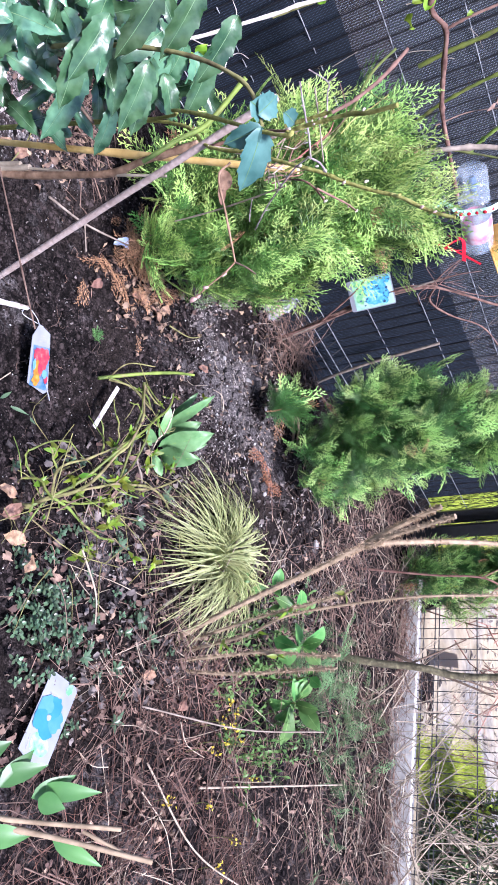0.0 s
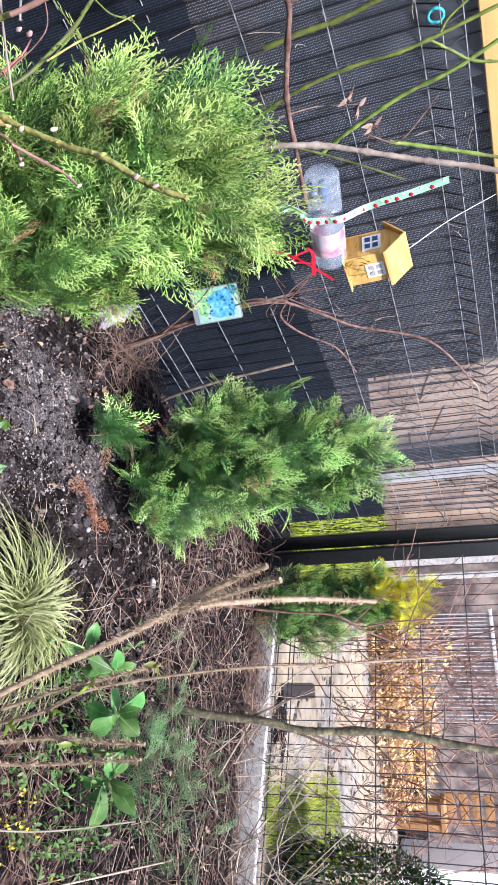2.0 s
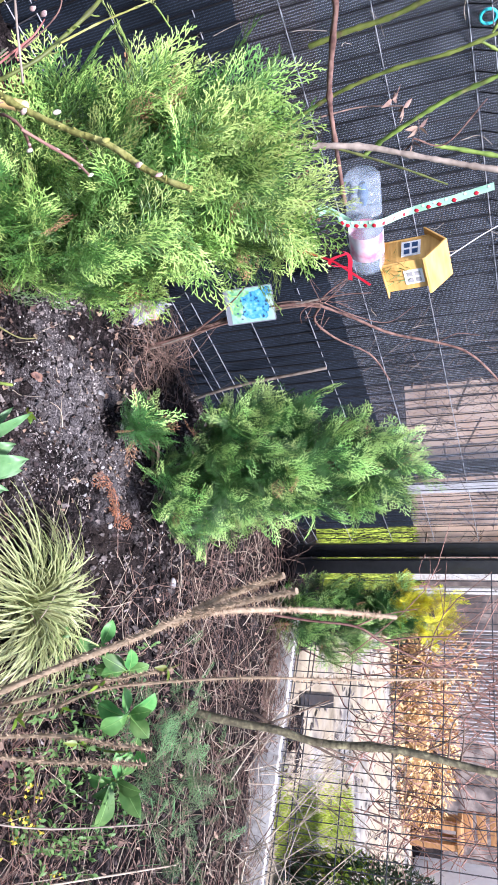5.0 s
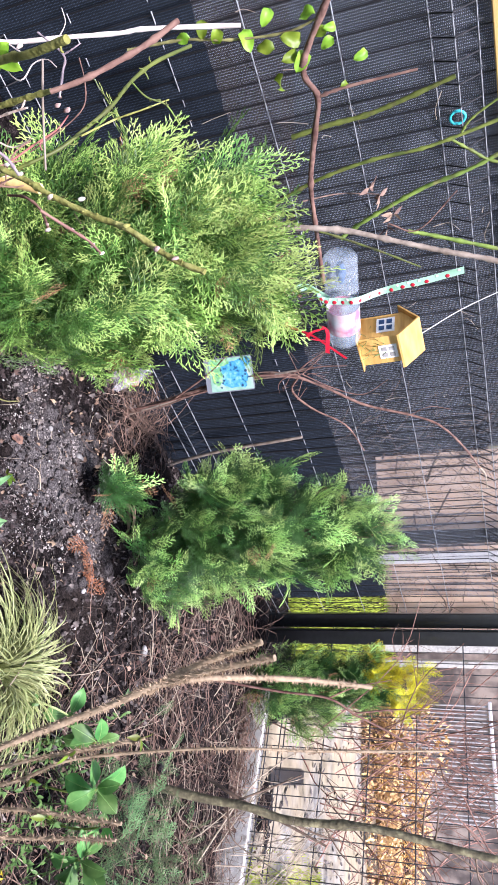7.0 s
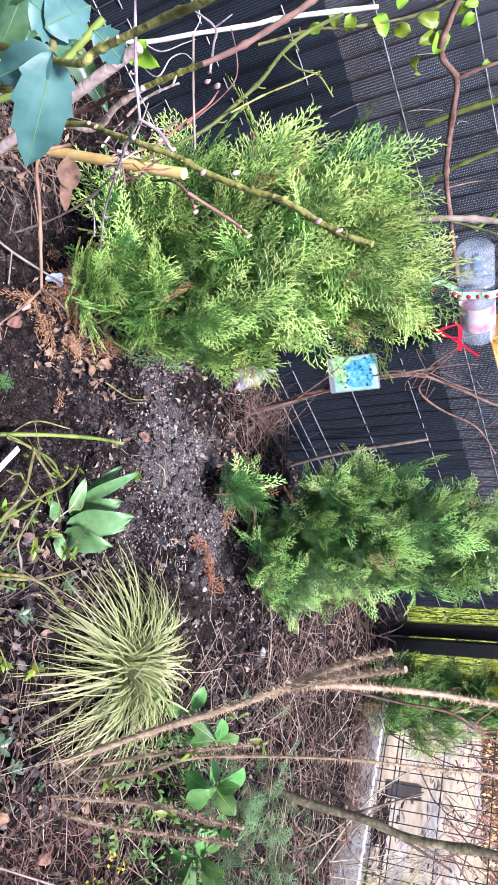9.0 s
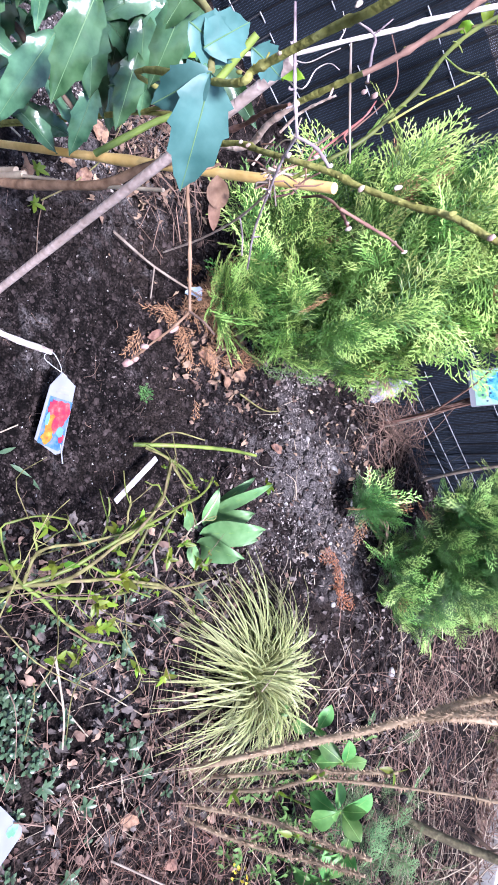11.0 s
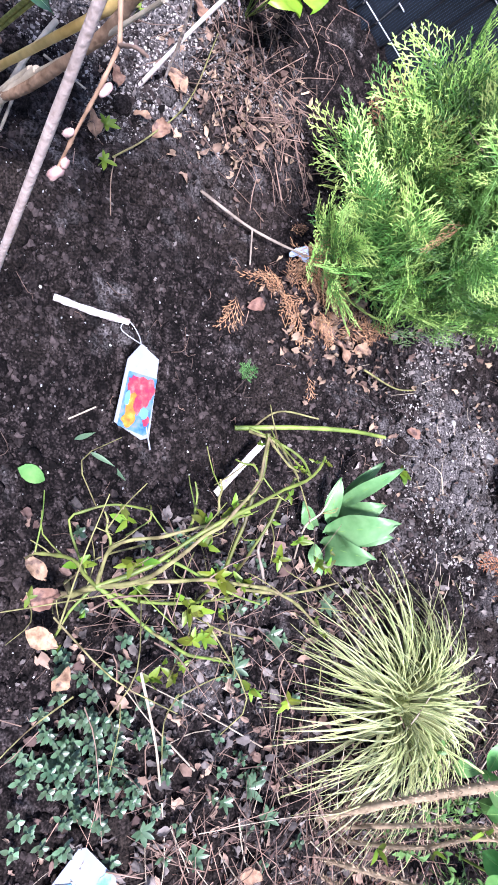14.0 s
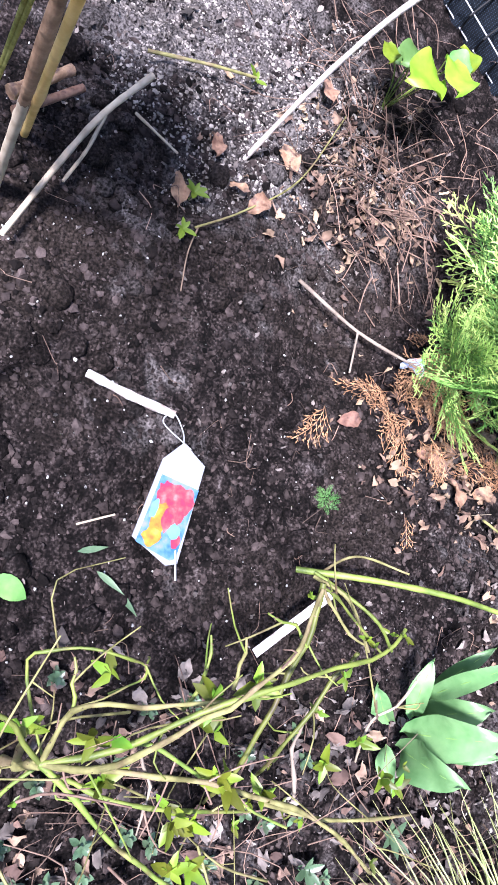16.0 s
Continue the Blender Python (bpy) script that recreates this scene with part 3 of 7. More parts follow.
for x in (2.97, 3.13):
    for y in (6.23, 6.345):
        part("leg", Geo().add(*box((x, y, 0), (x + 0.05, y + 0.05, 0.38), 0.004)), OLDWOOD, bench)
wall_box("planter_box", (3.4, 6.1, 0), (4.0, 6.5, 0.95), WHITE, "white square planter on the paving", "planter", kind="")
whole("drain_mat", Geo().add(*plank((1.2, 3.73, 0.012), (1.385, 4.28, 0.012), 0.014, 0.075, POST)), POST, "black rubber strip lying on the paving", "mat", smooth=False)


# added backing: its near-black colour stands in for the shade behind the cloth
wall_box("backing_dark", (-7.0, 5.0, -0.1), (-0.42, 5.12, 2.6), BACKING, "added dark backing that stands in for shade behind the clothed fence")
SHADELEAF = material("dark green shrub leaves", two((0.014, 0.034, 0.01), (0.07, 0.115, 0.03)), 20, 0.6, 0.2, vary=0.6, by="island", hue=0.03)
shaggy("box_shrub", (2.02, 3.42, 0.3), (0.25, 0.28, 0.48), 9500, SHADELEAF, "small dark green shrub behind the mesh fence", "shrub", 0.032, 31)
shaggy("box_shrub", (1.83, 3.42, 0.28), (0.1, 0.12, 0.13), 260, LAWN, "low yellow-green shrub behind the mesh fence", "shrub", 0.04, 32)

# ---- conifers ----


def spray(r, length):
    """One flat fan of scale foliage along +x, of thin ridged cords that fork; the outer ones take the tip colour, for
    young growth and highlights.
    """
    pts, tris, young = [], [], []

    def cord(p, q, w, tip=0):
        p, q = np.asarray(p, float), np.asarray(q, float)
        d = unit(q - p)
        side = np.array([-d[1], d[0], 0]) * w / 2
        m = p * 0.45 + q * 0.55 - (0, 0, w * 0.4)
        k = len(pts)
        pts.extend([p, m - side, q, m + side])
        tris.extend([[k, k + 1, k + 2], [k, k + 2, k + 3]])
        young.extend([tip, tip])

    w = 0.0029
    steps = 7
    bow = r.uniform(-0.4, 0.4)
    u = np.linspace(0, 1, steps + 1)
    spine = np.stack([length * u, bow * length * u * u, -0.25 * length * u**2], -1)
    for k in range(steps):
        cord(spine[k], spine[k + 1] * 1.3 - spine[k] * 0.3, w, k > 4)
    for k in range(steps):
        for sgn in (-1, 1):
            t = (k + (0.3 if sgn > 0 else 0.8)) / steps
            p = spine[k] + (spine[k + 1] - spine[k]) * (0.3 if sgn > 0 else 0.8)
            reach = length * (0.46 * (1 - t) ** 0.8 + 0.12) * r.uniform(0.75, 1.15)
            ang = sgn * radians(r.uniform(30, 42)) + 1.6 * bow * t
            bend = -sgn * r.uniform(0.15, 0.4)
            d = np.array([math.cos(ang), math.sin(ang), -0.15])
            e = np.array([math.cos(ang + bend), math.sin(ang + bend), -0.35])
            mid = p + d * reach * 0.5
            end = mid + e * reach * 0.5
            cord(p, mid + d * reach * 0.08, w * 0.95, t > 0.6)
            cord(mid, end, w * 0.9, t > 0.2)
            for j in range(4 if reach > length * 0.28 else 3 if reach > length * 0.18 else 2):
                f = 0.25 + 0.2 * j
                s0 = p + (mid - p) * min(1, 2 * f) + (end - mid) * max(0, 2 * f - 1)
                turn = ang + bend * f + (0.62 if j % 2 else -0.62)
                cord(s0, s0 + np.array([math.cos(turn), math.sin(turn), -0.2]) * reach * r.uniform(0.22, 0.36), w * 0.85, j > 1 or t > 0.45)
    return np.array(pts), np.array(tris), np.array(young, int)


SPRAYS = [spray(np.random.default_rng(50 + k), 0.115) for k in range(8)]


def crown(lobes, count, seed, size=1.0, low=0.02, bough=(4, 8), spread=0.2, fresh=0.3):
    """Boughs of flat fans over a few overlapping egg-shaped lobes, lying like shingles, pointing up and out, with hollows between them."""
    r = np.random.default_rng(seed)
    lobes = [(np.array(c, float), np.array(q, float)) for c, q in lobes]
    share = np.array([q[0] * q[2] + q[1] * q[2] for _, q in lobes])
    g = Geo()
    made = 0
    while made < count:
        c, q = lobes[r.choice(len(lobes), p=share / share.sum())]
        d = unit(r.normal(size=3))
        p = c + d * q
        pit = vnoise(np.array(p[0] * 13 + p[2] * 5), np.array(p[1] * 13 + p[2] * 11), seed) < -0.08
        p = c + d * q * (r.uniform(0.3, 0.55) if pit else r.uniform(0.7, 1.0))
        if p[2] < low or any(np.sum(((p - c2) / q2) ** 2) < (0.09 if pit else 0.42) for c2, q2 in lobes):
            continue
        out = unit(d / q)
        way = unit(out * r.uniform(0.25, 0.75) + np.array([0, 0, r.uniform(0.35, 0.9)]) + r.normal(size=3) * 0.3)
        flat = unit(out * 1.0 + np.array([0, 0, 0.25]) + r.normal(size=3) * 0.28)
        flat = unit(flat - way * (flat @ way) * 0.85)
        side = unit(np.cross(flat, way))
        big = size * r.uniform(0.7, 1.15)
        own = r.uniform()
        n = int(r.integers(*bough))
        for k in range(n):
            v, f, young = SPRAYS[r.integers(len(SPRAYS))]
            along = k / (n - 1)
            turn = (1 if k % 2 else -1) * (0.75 * (1 - along) + 0.1) + r.normal() * spread
            w = unit(way * math.cos(turn) + side * math.sin(turn) + flat * r.normal() * spread)
            b = p + way * (along * 0.07 - 0.06) * big + flat * (r.uniform(-0.012, 0.012)) * big
            # tip colour skips hollows and inner fans: bough highlights and hollow shade in colour
            g.add(turned(v * big * (0.62 + 0.4 * along) * r.uniform(0.85, 1.1), b, b + w, unit(flat + r.normal(size=3) * 0.22)), f, young * (not pit and along > fresh), tone=0.65 * own + 0.35 * r.uniform())
            made += 1
    return g


def conifer(name, label, lobes, count, seed, mats, foot, tops=None, size=1.0, bough=(4, 8), dry_share=40, fresh=0.3):
    ob = thing(name, label, "conifer", group="conifers along the fence", at=foot)
    high = max(c[2] + q[2] * 0.6 for c, q in lobes)
    tip = max(lobes, key=lambda l: l[0][2] + l[1][2])[0]
    wood = Geo().take(tube([np.array(foot) - (0, 0, 0.06), (foot[0] * 0.6 + tip[0] * 0.4, foot[1] * 0.6 + tip[1] * 0.4, high * 0.4), (tip[0], tip[1], high)], 0.014, 0.003, rough=0.1))
    part("trunk", wood, BARK, ob)
    r = np.random.default_rng(seed + 100)
    limbs = Geo()
    for c, q in lobes:
        for _ in range(int(5 + 16 * q[2])):
            d = unit(r.normal(size=3))
            e = np.array(c) + d * q * 0.8
            z0 = max(0.02, min(high, e[2] - 0.1))
            t = z0 / high
            s = np.array([foot[0] * (1 - t) + tip[0] * t, foot[1] * (1 - t) + tip[1] * t, z0])
            limbs.take(tube([s, (s + e) / 2 + (0, 0, 0.03), e], 0.004, 0.0012, sides=4, steps=3))
    part("branchwork", limbs, BARK, ob, "thin brown limbs", kind="stuff")
    part("crown", crown(lobes, count, seed, size, 0.02, bough, fresh=fresh), list(mats), ob, kind="stuff", smooth=False)
    if tops:
        part("crown_top", crown(tops, count // 4, seed + 7, size * 0.75), [GOLDEN, GOLDEN], ob, "golden yellow new growth", kind="stuff", smooth=False)
    dry = Geo()
    for k in range(count // dry_share):
        c, q = lobes[r.integers(len(lobes))]
        d = unit(r.normal(size=3))
        p = np.array(c) + d * q * r.uniform(0.5, 0.85)
        if p[2] < 0.03:
            continue
        v, f, young = SPRAYS[r.integers(len(SPRAYS))]
        dry.add(turned(v * 0.7, p, p + d + (0, 0, 0.2), r.normal(size=3)), f)
    part("dry_sprays", dry, NEEDLE, ob, "browned inner sprays", kind="stuff", smooth=False)
    return ob


conifer("conifer", "bushy bright green conifer beside the clothed fence", [((-0.54, 1.7, 0.42), (0.17, 0.19, 0.22)), ((-0.65, 1.76, 0.57), (0.085, 0.12, 0.15)), ((-0.49, 1.78, 0.63), (0.11, 0.12, 0.12)), ((-0.63, 1.63, 0.24), (0.1, 0.11, 0.11)), ((-0.4, 1.68, 0.33), (0.09, 0.13, 0.19)), ((-0.63, 1.66, 0.42), (0.09, 0.12, 0.14)), ((-0.49, 1.58, 0.18), (0.1, 0.1, 0.1))], 2500, 1, (THUJA_A, TIP_A), (-0.55, 1.72, 0.0), size=1.1, dry_share=55, fresh=0.1)
conifer("conifer", "dense dark green young conifer on bare soil", [((0.05, 2.41, 0.32), (0.17, 0.16, 0.25)), ((0.05, 2.41, 0.55), (0.15, 0.14, 0.2)), ((0.08, 2.42, 0.71), (0.09, 0.09, 0.13)), ((0.11, 2.4, 0.18), (0.16, 0.13, 0.14)), ((-0.08, 2.2, 0.11), (0.05, 0.05, 0.05)), ((-0.08, 2.41, 0.42), (0.08, 0.1, 0.18))], 2700, 2, (THUJA_B, TIP_B), (0.05, 2.43, 0.0), size=0.82, bough=(5, 9), dry_share=130, fresh=0.5)
conifer("conifer", "small conifer with golden tips by the mesh fence", [((0.74, 3.5, 0.3), (0.15, 0.13, 0.3)), ((0.7, 3.5, 0.52), (0.12, 0.1, 0.16))], 1100, 3, (THUJA_B, TIP_B), (0.73, 3.5, 0.0), tops=[((0.72, 3.46, 0.72), (0.1, 0.09, 0.1)), ((0.66, 3.46, 0.6), (0.05, 0.06, 0.06))], size=0.9)
GREENSTEM = material("green rose stem", two((0.055, 0.085, 0.013), (0.19, 0.235, 0.045)), 40, 0.55, 0.4, vary=0.45, by="object", hue=0.02, coarse=22, patches=(25, 0.55, 0.7, (0.06, 0.05, 0.018), (0.17, 0.14, 0.06)))
REDSTEM = material("red-brown vine", two((0.075, 0.037, 0.03), (0.26, 0.155, 0.12)), 60, 0.85, 0.9, coarse=25, spec=0.2)
GREYSTEM = material("grey-brown cane", two((0.14, 0.11, 0.088), (0.33, 0.275, 0.225)), 60, 0.85, 0.7, coarse=25, spec=0.2, patches=(30, 0.52, 0.66, (0.08, 0.06, 0.045), (0.2, 0.155, 0.12)))
OLIVE = material("olive bark", two((0.09, 0.085, 0.03), (0.25, 0.235, 0.095)), 50, 0.8, 0.7, coarse=25, spec=0.2, patches=(28, 0.52, 0.66, (0.07, 0.05, 0.025), (0.19, 0.15, 0.085)))
THORNY = material("tan thorny cane", two((0.16, 0.115, 0.07), (0.36, 0.27, 0.175)), 60, 0.8, 0.6, coarse=20)
BRISTLE = material("rose bristles", two((0.18, 0.115, 0.07), (0.42, 0.31, 0.2)), 60, 0.8, 0.2, vary=0.45, by="island")
BAMBOO = material("yellow bamboo", two((0.6, 0.38, 0.11), (0.86, 0.62, 0.26)), 60, 0.4, 0.3, coarse=18, patches=(22, 0.58, 0.72, (0.36, 0.22, 0.07), (0.55, 0.38, 0.16)))
PINKCANE = material("smooth pinkish cane", two((0.29, 0.22, 0.19), (0.46, 0.37, 0.335)), 160, 0.75, 0.5, coarse=30, patches=(60, 0.62, 0.74, (0.24, 0.175, 0.145), (0.4, 0.31, 0.27)))
BROADLEAF = material("fresh green leaves", two((0.035, 0.125, 0.026), (0.14, 0.3, 0.08)), 20, 0.5, 0.2, vary=0.35, by="object", through_light=0.15, hue=0.02, spec=0.35, patches=(30, 0.5, 0.75, (0.09, 0.2, 0.05), (0.18, 0.34, 0.1)))
DOCK = material("dull pale green leaves", two((0.06, 0.16, 0.05), (0.17, 0.31, 0.13)), 30, 0.45, 0.4, vary=0.3, by="object", through_light=0.12, coarse=20, bump_scale=45, spec=0.45)
HEARTLEAF = material("lime green leaves", two((0.12, 0.25, 0.015), (0.3, 0.44, 0.04)), 30, 0.45, 0.2, vary=0.4, by="object", through_light=0.3, hue=0.02, coarse=25)
PALELEAF = material("yellow-green leaves", two((0.05, 0.105, 0.01), (0.2, 0.26, 0.022)), 20, 0.45, 0.2, vary=0.6, by="island", through_light=0.3, hue=0.035, coarse=14)
MAHONIA = material("glossy blue-green holly leaves", two((0.018, 0.062, 0.026), (0.095, 0.21, 0.095)), 60, 0.26, 0.5, vary=0.5, by="object", spec=0.9, through_light=0.08, hue=0.03, coarse=35, bump_scale=28)
RIB = material("pale leaf ribs", two((0.06, 0.14, 0.06), (0.14, 0.24, 0.11)), 40, 0.5, 0.1)
BLUELEAF = material("dull blue-green leaves", two((0.028, 0.09, 0.08), (0.075, 0.175, 0.155)), 60, 0.5, 0.5, vary=0.15, by="object", through_light=0.08, coarse=35, bump_scale=28, spec=0.4)
COVER = material("small glossy green leaves", two((0.022, 0.05, 0.024), (0.1, 0.155, 0.085)), 30, 0.33, 0.2, vary=0.5, by="island", through_light=0.1, hue=0.02, spec=0.5)
LAUREL = material("glossy laurel leaves", two((0.025, 0.09, 0.02), (0.09, 0.22, 0.06)), 14, 0.42, 0.3, vary=0.35, by="object", spec=0.4, through_light=0.12)
LAVENDER = material("grey-green fine foliage", two((0.03, 0.075, 0.026), (0.15, 0.24, 0.095)), 20, 0.7, 0.1, vary=0.7, by="tone", through_light=0.15, hue=0.03)
BLOOM = material("yellow blossom", two((0.5, 0.38, 0.02), (0.72, 0.6, 0.08)), 30, 0.5, 0.1, vary=0.3, by="island", through_light=0.3)
PINKBUD = material("pale pink buds", two((0.32, 0.19, 0.17), (0.56, 0.4, 0.36)), 120, 0.7, 0.5, coarse=60)
TANLEAF = material("large dry leaves", two((0.14, 0.07, 0.045), (0.42, 0.26, 0.17)), 90, 0.8, 0.9, vary=0.35, by="object", through_light=0.2, coarse=60, hue=0.02, patches=(60, 0.5, 0.62, (0.07, 0.04, 0.03), (0.22, 0.13, 0.1)))
STONE = material("pale stones", two((0.2, 0.19, 0.18), (0.4, 0.385, 0.365)), 60, 0.9, 0.7, vary=0.4, by="object", coarse=40)
CARD_W = material("white card", two((0.19, 0.2, 0.23), (0.25, 0.26, 0.29)), 30, 0.4, 0.05, coat=0.15)
CARD_B = material("sky blue print", two((0.012, 0.12, 0.25), (0.04, 0.19, 0.32)), 30, 0.4, 0.05, coat=0.1)
CARD_K = material("dark print", two((0.02, 0.05, 0.12), (0.05, 0.1, 0.2)), 60, 0.35, 0.05)
RED = material("red satin ribbon", two((0.42, 0.006, 0.02), (0.62, 0.02, 0.045)), 40, 0.4, 0.3)
MINT = material("mint ribbon", two((0.24, 0.48, 0.32), (0.42, 0.62, 0.46)), 30, 0.5, 0.2)
HOUSEWOOD = material("honey plywood", two((0.5, 0.27, 0.065), (0.72, 0.44, 0.14)), 40, 0.6, 0.35, stretch=(0.3, 0.3, 2), coarse=16, patches=(14, 0.56, 0.75, (0.36, 0.17, 0.04), (0.55, 0.3, 0.09)))
TEAL = material("teal plastic", two((0.02, 0.4, 0.45), (0.05, 0.55, 0.58)), 30, 0.4, 0.05)
PLASTIC = material("clear bottle plastic", two((0.4, 0.52, 0.66), (0.8, 0.88, 0.95)), 40, 0.06, 0.15, spec=1.0, alpha=0.2, coarse=25)
PAPER = material("pink and white label", [(0.42, (0.6, 0.16, 0.24)), (0.5, (0.62, 0.42, 0.46)), (0.58, (0.6, 0.6, 0.63))], 18, 0.5, 0.05, coarse=22, alpha=0.8)

ROSE_PRINT = material("rose print", [(0.38, (0.2, 0.02, 0.07)), (0.46, (0.3, 0.022, 0.045)), (0.54, (0.34, 0.05, 0.06)), (0.62, (0.36, 0.12, 0.12))], 90, 0.4, 0.05, coarse=60, coat=0.1)
SKY_PRINT = material("blue picture print", [(0.4, (0.02, 0.09, 0.2)), (0.44, (0.05, 0.27, 0.48)), (0.54, (0.1, 0.38, 0.55)), (0.62, (0.24, 0.5, 0.52))], 110, 0.35, 0.05, coarse=40, coat=0.2)
LEAF_PRINT = material("green picture print", [(0.4, (0.1, 0.3, 0.14)), (0.52, (0.2, 0.48, 0.22)), (0.62, (0.4, 0.56, 0.36))], 90, 0.35, 0.05, coarse=50, coat=0.3)
DUSK_PRINT = material("blue and lilac print", [(0.4, (0.025, 0.09, 0.18)), (0.5, (0.07, 0.15, 0.24)), (0.6, (0.15, 0.16, 0.25))], 90, 0.4, 0.05, coarse=50, coat=0.1)
GLOW_PRINT = material("orange picture print", [(0.4, (0.34, 0.09, 0.02)), (0.52, (0.38, 0.17, 0.02)), (0.62, (0.4, 0.26, 0.06))], 90, 0.4, 0.05, coarse=50, coat=0.1)

# ---- litter on the soil ----
ICO = bmesh.new()
bmesh.ops.create_icosphere(ICO, subdivisions=1, radius=1)
ICO_V, ICO_F = from_bm(ICO)


def lumps(n, area, sizes, seed, flat=0.7):
    r = np.random.default_rng(seed)
    x, y = r.uniform(area[0], area[1], n), r.uniform(area[2], area[3], n)
    z = soil_height(x, y)
    k = sizes[0] * (sizes[1] / sizes[0]) ** (r.uniform(0, 1, n) ** 2.2)
    shape = ICO_V[None] * (1 + 0.28 * r.normal(size=(n, len(ICO_V), 1)).clip(-1.6, 1.6))
    shape = shape * k[:, None, None] * np.stack([r.uniform(0.7, 1.3, n), r.uniform(0.7, 1.3, n), np.full(n, flat)], -1)[:, None]
    v = shape + np.stack([x, y, z + k * 0.15], -1)[:, None]
    f = ICO_F[None] + (np.arange(n) * len(ICO_V))[:, None, None]
    return Geo().add(v.reshape(-1, 3), f.reshape(-1, 3))


whole("soil_crumbs", lumps(15000, (-0.8, 0.3, 0.85, 1.95), (0.0012, 0.006), 4), CRUMB, "fine dark crumbs of potting soil", "soil", kind="stuff", smooth=False)
whole("soil_crumbs", lumps(24000, (-1.25, 1.5, 0.75, 3.2), (0.0013, 0.008), 1), CRUMB, "dark crumbs of soil", "soil", kind="stuff", smooth=False)


def clod(size, seed):
    """One broken lump of soil."""
    bm = bmesh.new()
    bmesh.ops.create_icosphere(bm, subdivisions=2, radius=size)
    for q in bm.verts:
        q.co = q.co * (1 + 0.38 * noise.noise(q.co / size * 1.3 + Vector((seed * 3.1, 0, 0))) + 0.16 * noise.noise(q.co / size * 4 + Vector((seed, 5, 0))))
    return from_bm(bm)


CLODS = [clod(1.0, k) for k in range(7)]
r = np.random.default_rng(23)
clods = Geo()
for k in range(1500):
    x, y = r.uniform(-1.1, 0.75), r.uniform(0.85, 2.9)
    v, f = CLODS[k % 7]
    size = 0.004 + 0.016 * r.uniform() ** 2.5
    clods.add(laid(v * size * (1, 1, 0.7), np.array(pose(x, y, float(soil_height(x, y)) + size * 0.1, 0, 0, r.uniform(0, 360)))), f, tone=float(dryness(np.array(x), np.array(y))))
whole("soil_clods", clods, SOIL, "dark broken clods of moist soil", "soil", kind="stuff")
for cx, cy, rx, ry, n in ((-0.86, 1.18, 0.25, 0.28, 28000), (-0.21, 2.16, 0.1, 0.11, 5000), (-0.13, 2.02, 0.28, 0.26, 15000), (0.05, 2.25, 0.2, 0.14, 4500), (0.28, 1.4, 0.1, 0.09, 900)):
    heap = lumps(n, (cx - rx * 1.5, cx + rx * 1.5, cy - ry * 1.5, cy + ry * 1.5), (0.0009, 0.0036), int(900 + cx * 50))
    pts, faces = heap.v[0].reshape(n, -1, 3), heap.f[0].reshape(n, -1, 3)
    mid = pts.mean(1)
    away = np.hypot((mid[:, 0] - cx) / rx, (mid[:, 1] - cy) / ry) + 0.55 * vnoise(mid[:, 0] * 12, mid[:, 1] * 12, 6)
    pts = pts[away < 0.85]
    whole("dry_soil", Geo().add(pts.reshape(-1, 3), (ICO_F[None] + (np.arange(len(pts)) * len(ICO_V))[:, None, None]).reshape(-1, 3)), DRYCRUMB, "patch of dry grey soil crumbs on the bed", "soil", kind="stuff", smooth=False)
whole("pale_grit", lumps(1300, (-0.75, 0.25, 0.85, 1.95), (0.0006, 0.0024), 2), PERLITE, "white grit in the potting soil", "grit", kind="stuff")
whole("pale_grit", lumps(420, (-0.5, 0.7, 1.8, 2.7), (0.0009, 0.005), 3), PERLITE, "pale grit and small stones on the soil", "grit", kind="stuff")


def flakes(n, spot, sizes, seed, lift=0.004, tilt=35):
    """Curled bits of leaf, at places that spot(r) gives."""
    r = np.random.default_rng(seed)
    g = Geo()
    for _ in range(n):
        x, y = spot(r)
        size = r.uniform(*sizes)
        v, f = blade(size, size * r.uniform(0.22, 0.8), (oval, lance, heart, obovate)[r.integers(4)], r.uniform(-1.8, 2.2), r.uniform(-0.6, 1.0), 4, wave=0.3)
        v = v + r.normal(size=v.shape) * size * 0.03
        g.add(laid(v, np.array(pose(x, y, float(soil_height(x, y)) + lift + r.uniform(0, 0.008), r.uniform(-tilt, tilt), r.uniform(-tilt, tilt), r.uniform(0, 360)))), f)
    return g


def twigs(n, spot, sizes, seed, thick=0.0012, lift=(0.0, 0.03), slope=0.25, bent=0.15, heading=None):
    r = np.random.default_rng(seed)
    g = Geo()
    for _ in range(n):
        x, y = spot(r)
        if abs(x - 0.52) < 0.12 and abs(y - 1.12) < 0.13:
            continue
        size = r.uniform(*sizes)
        ang = r.uniform(0, 6.28) if heading is None else heading + r.normal() * 0.5
        d = np.array([math.cos(ang), math.sin(ang), r.normal() * slope]) * size
        p = np.array([x, y, float(soil_height(x, y)) + r.uniform(*lift)])
        bow = r.normal(size=3) * size * bent
        k = thick * r.uniform(0.5, 1.5)
        pts = [p, p + d / 2 + bow, p + d]
        for q in pts:
            q[2] = max(q[2], float(soil_height(q[0], q[1])) + 0.001)
        g.take(tube(pts, k, k * 0.5, sides=4, steps=3))
        if r.uniform() < 0.35:
            side = unit(d) * 0.5 + r.normal(size=3) * 0.5
            mid = (pts[1] + pts[2]) / 2
            g.take(tube([mid, mid + side * size * 0.25, mid + side * size * 0.4], k * 0.6, k * 0.3, sides=3, steps=2))
    return g


def in_box(x0, x1, y0, y1):
    return lambda r: (r.uniform(x0, x1), r.uniform(y0, y1))


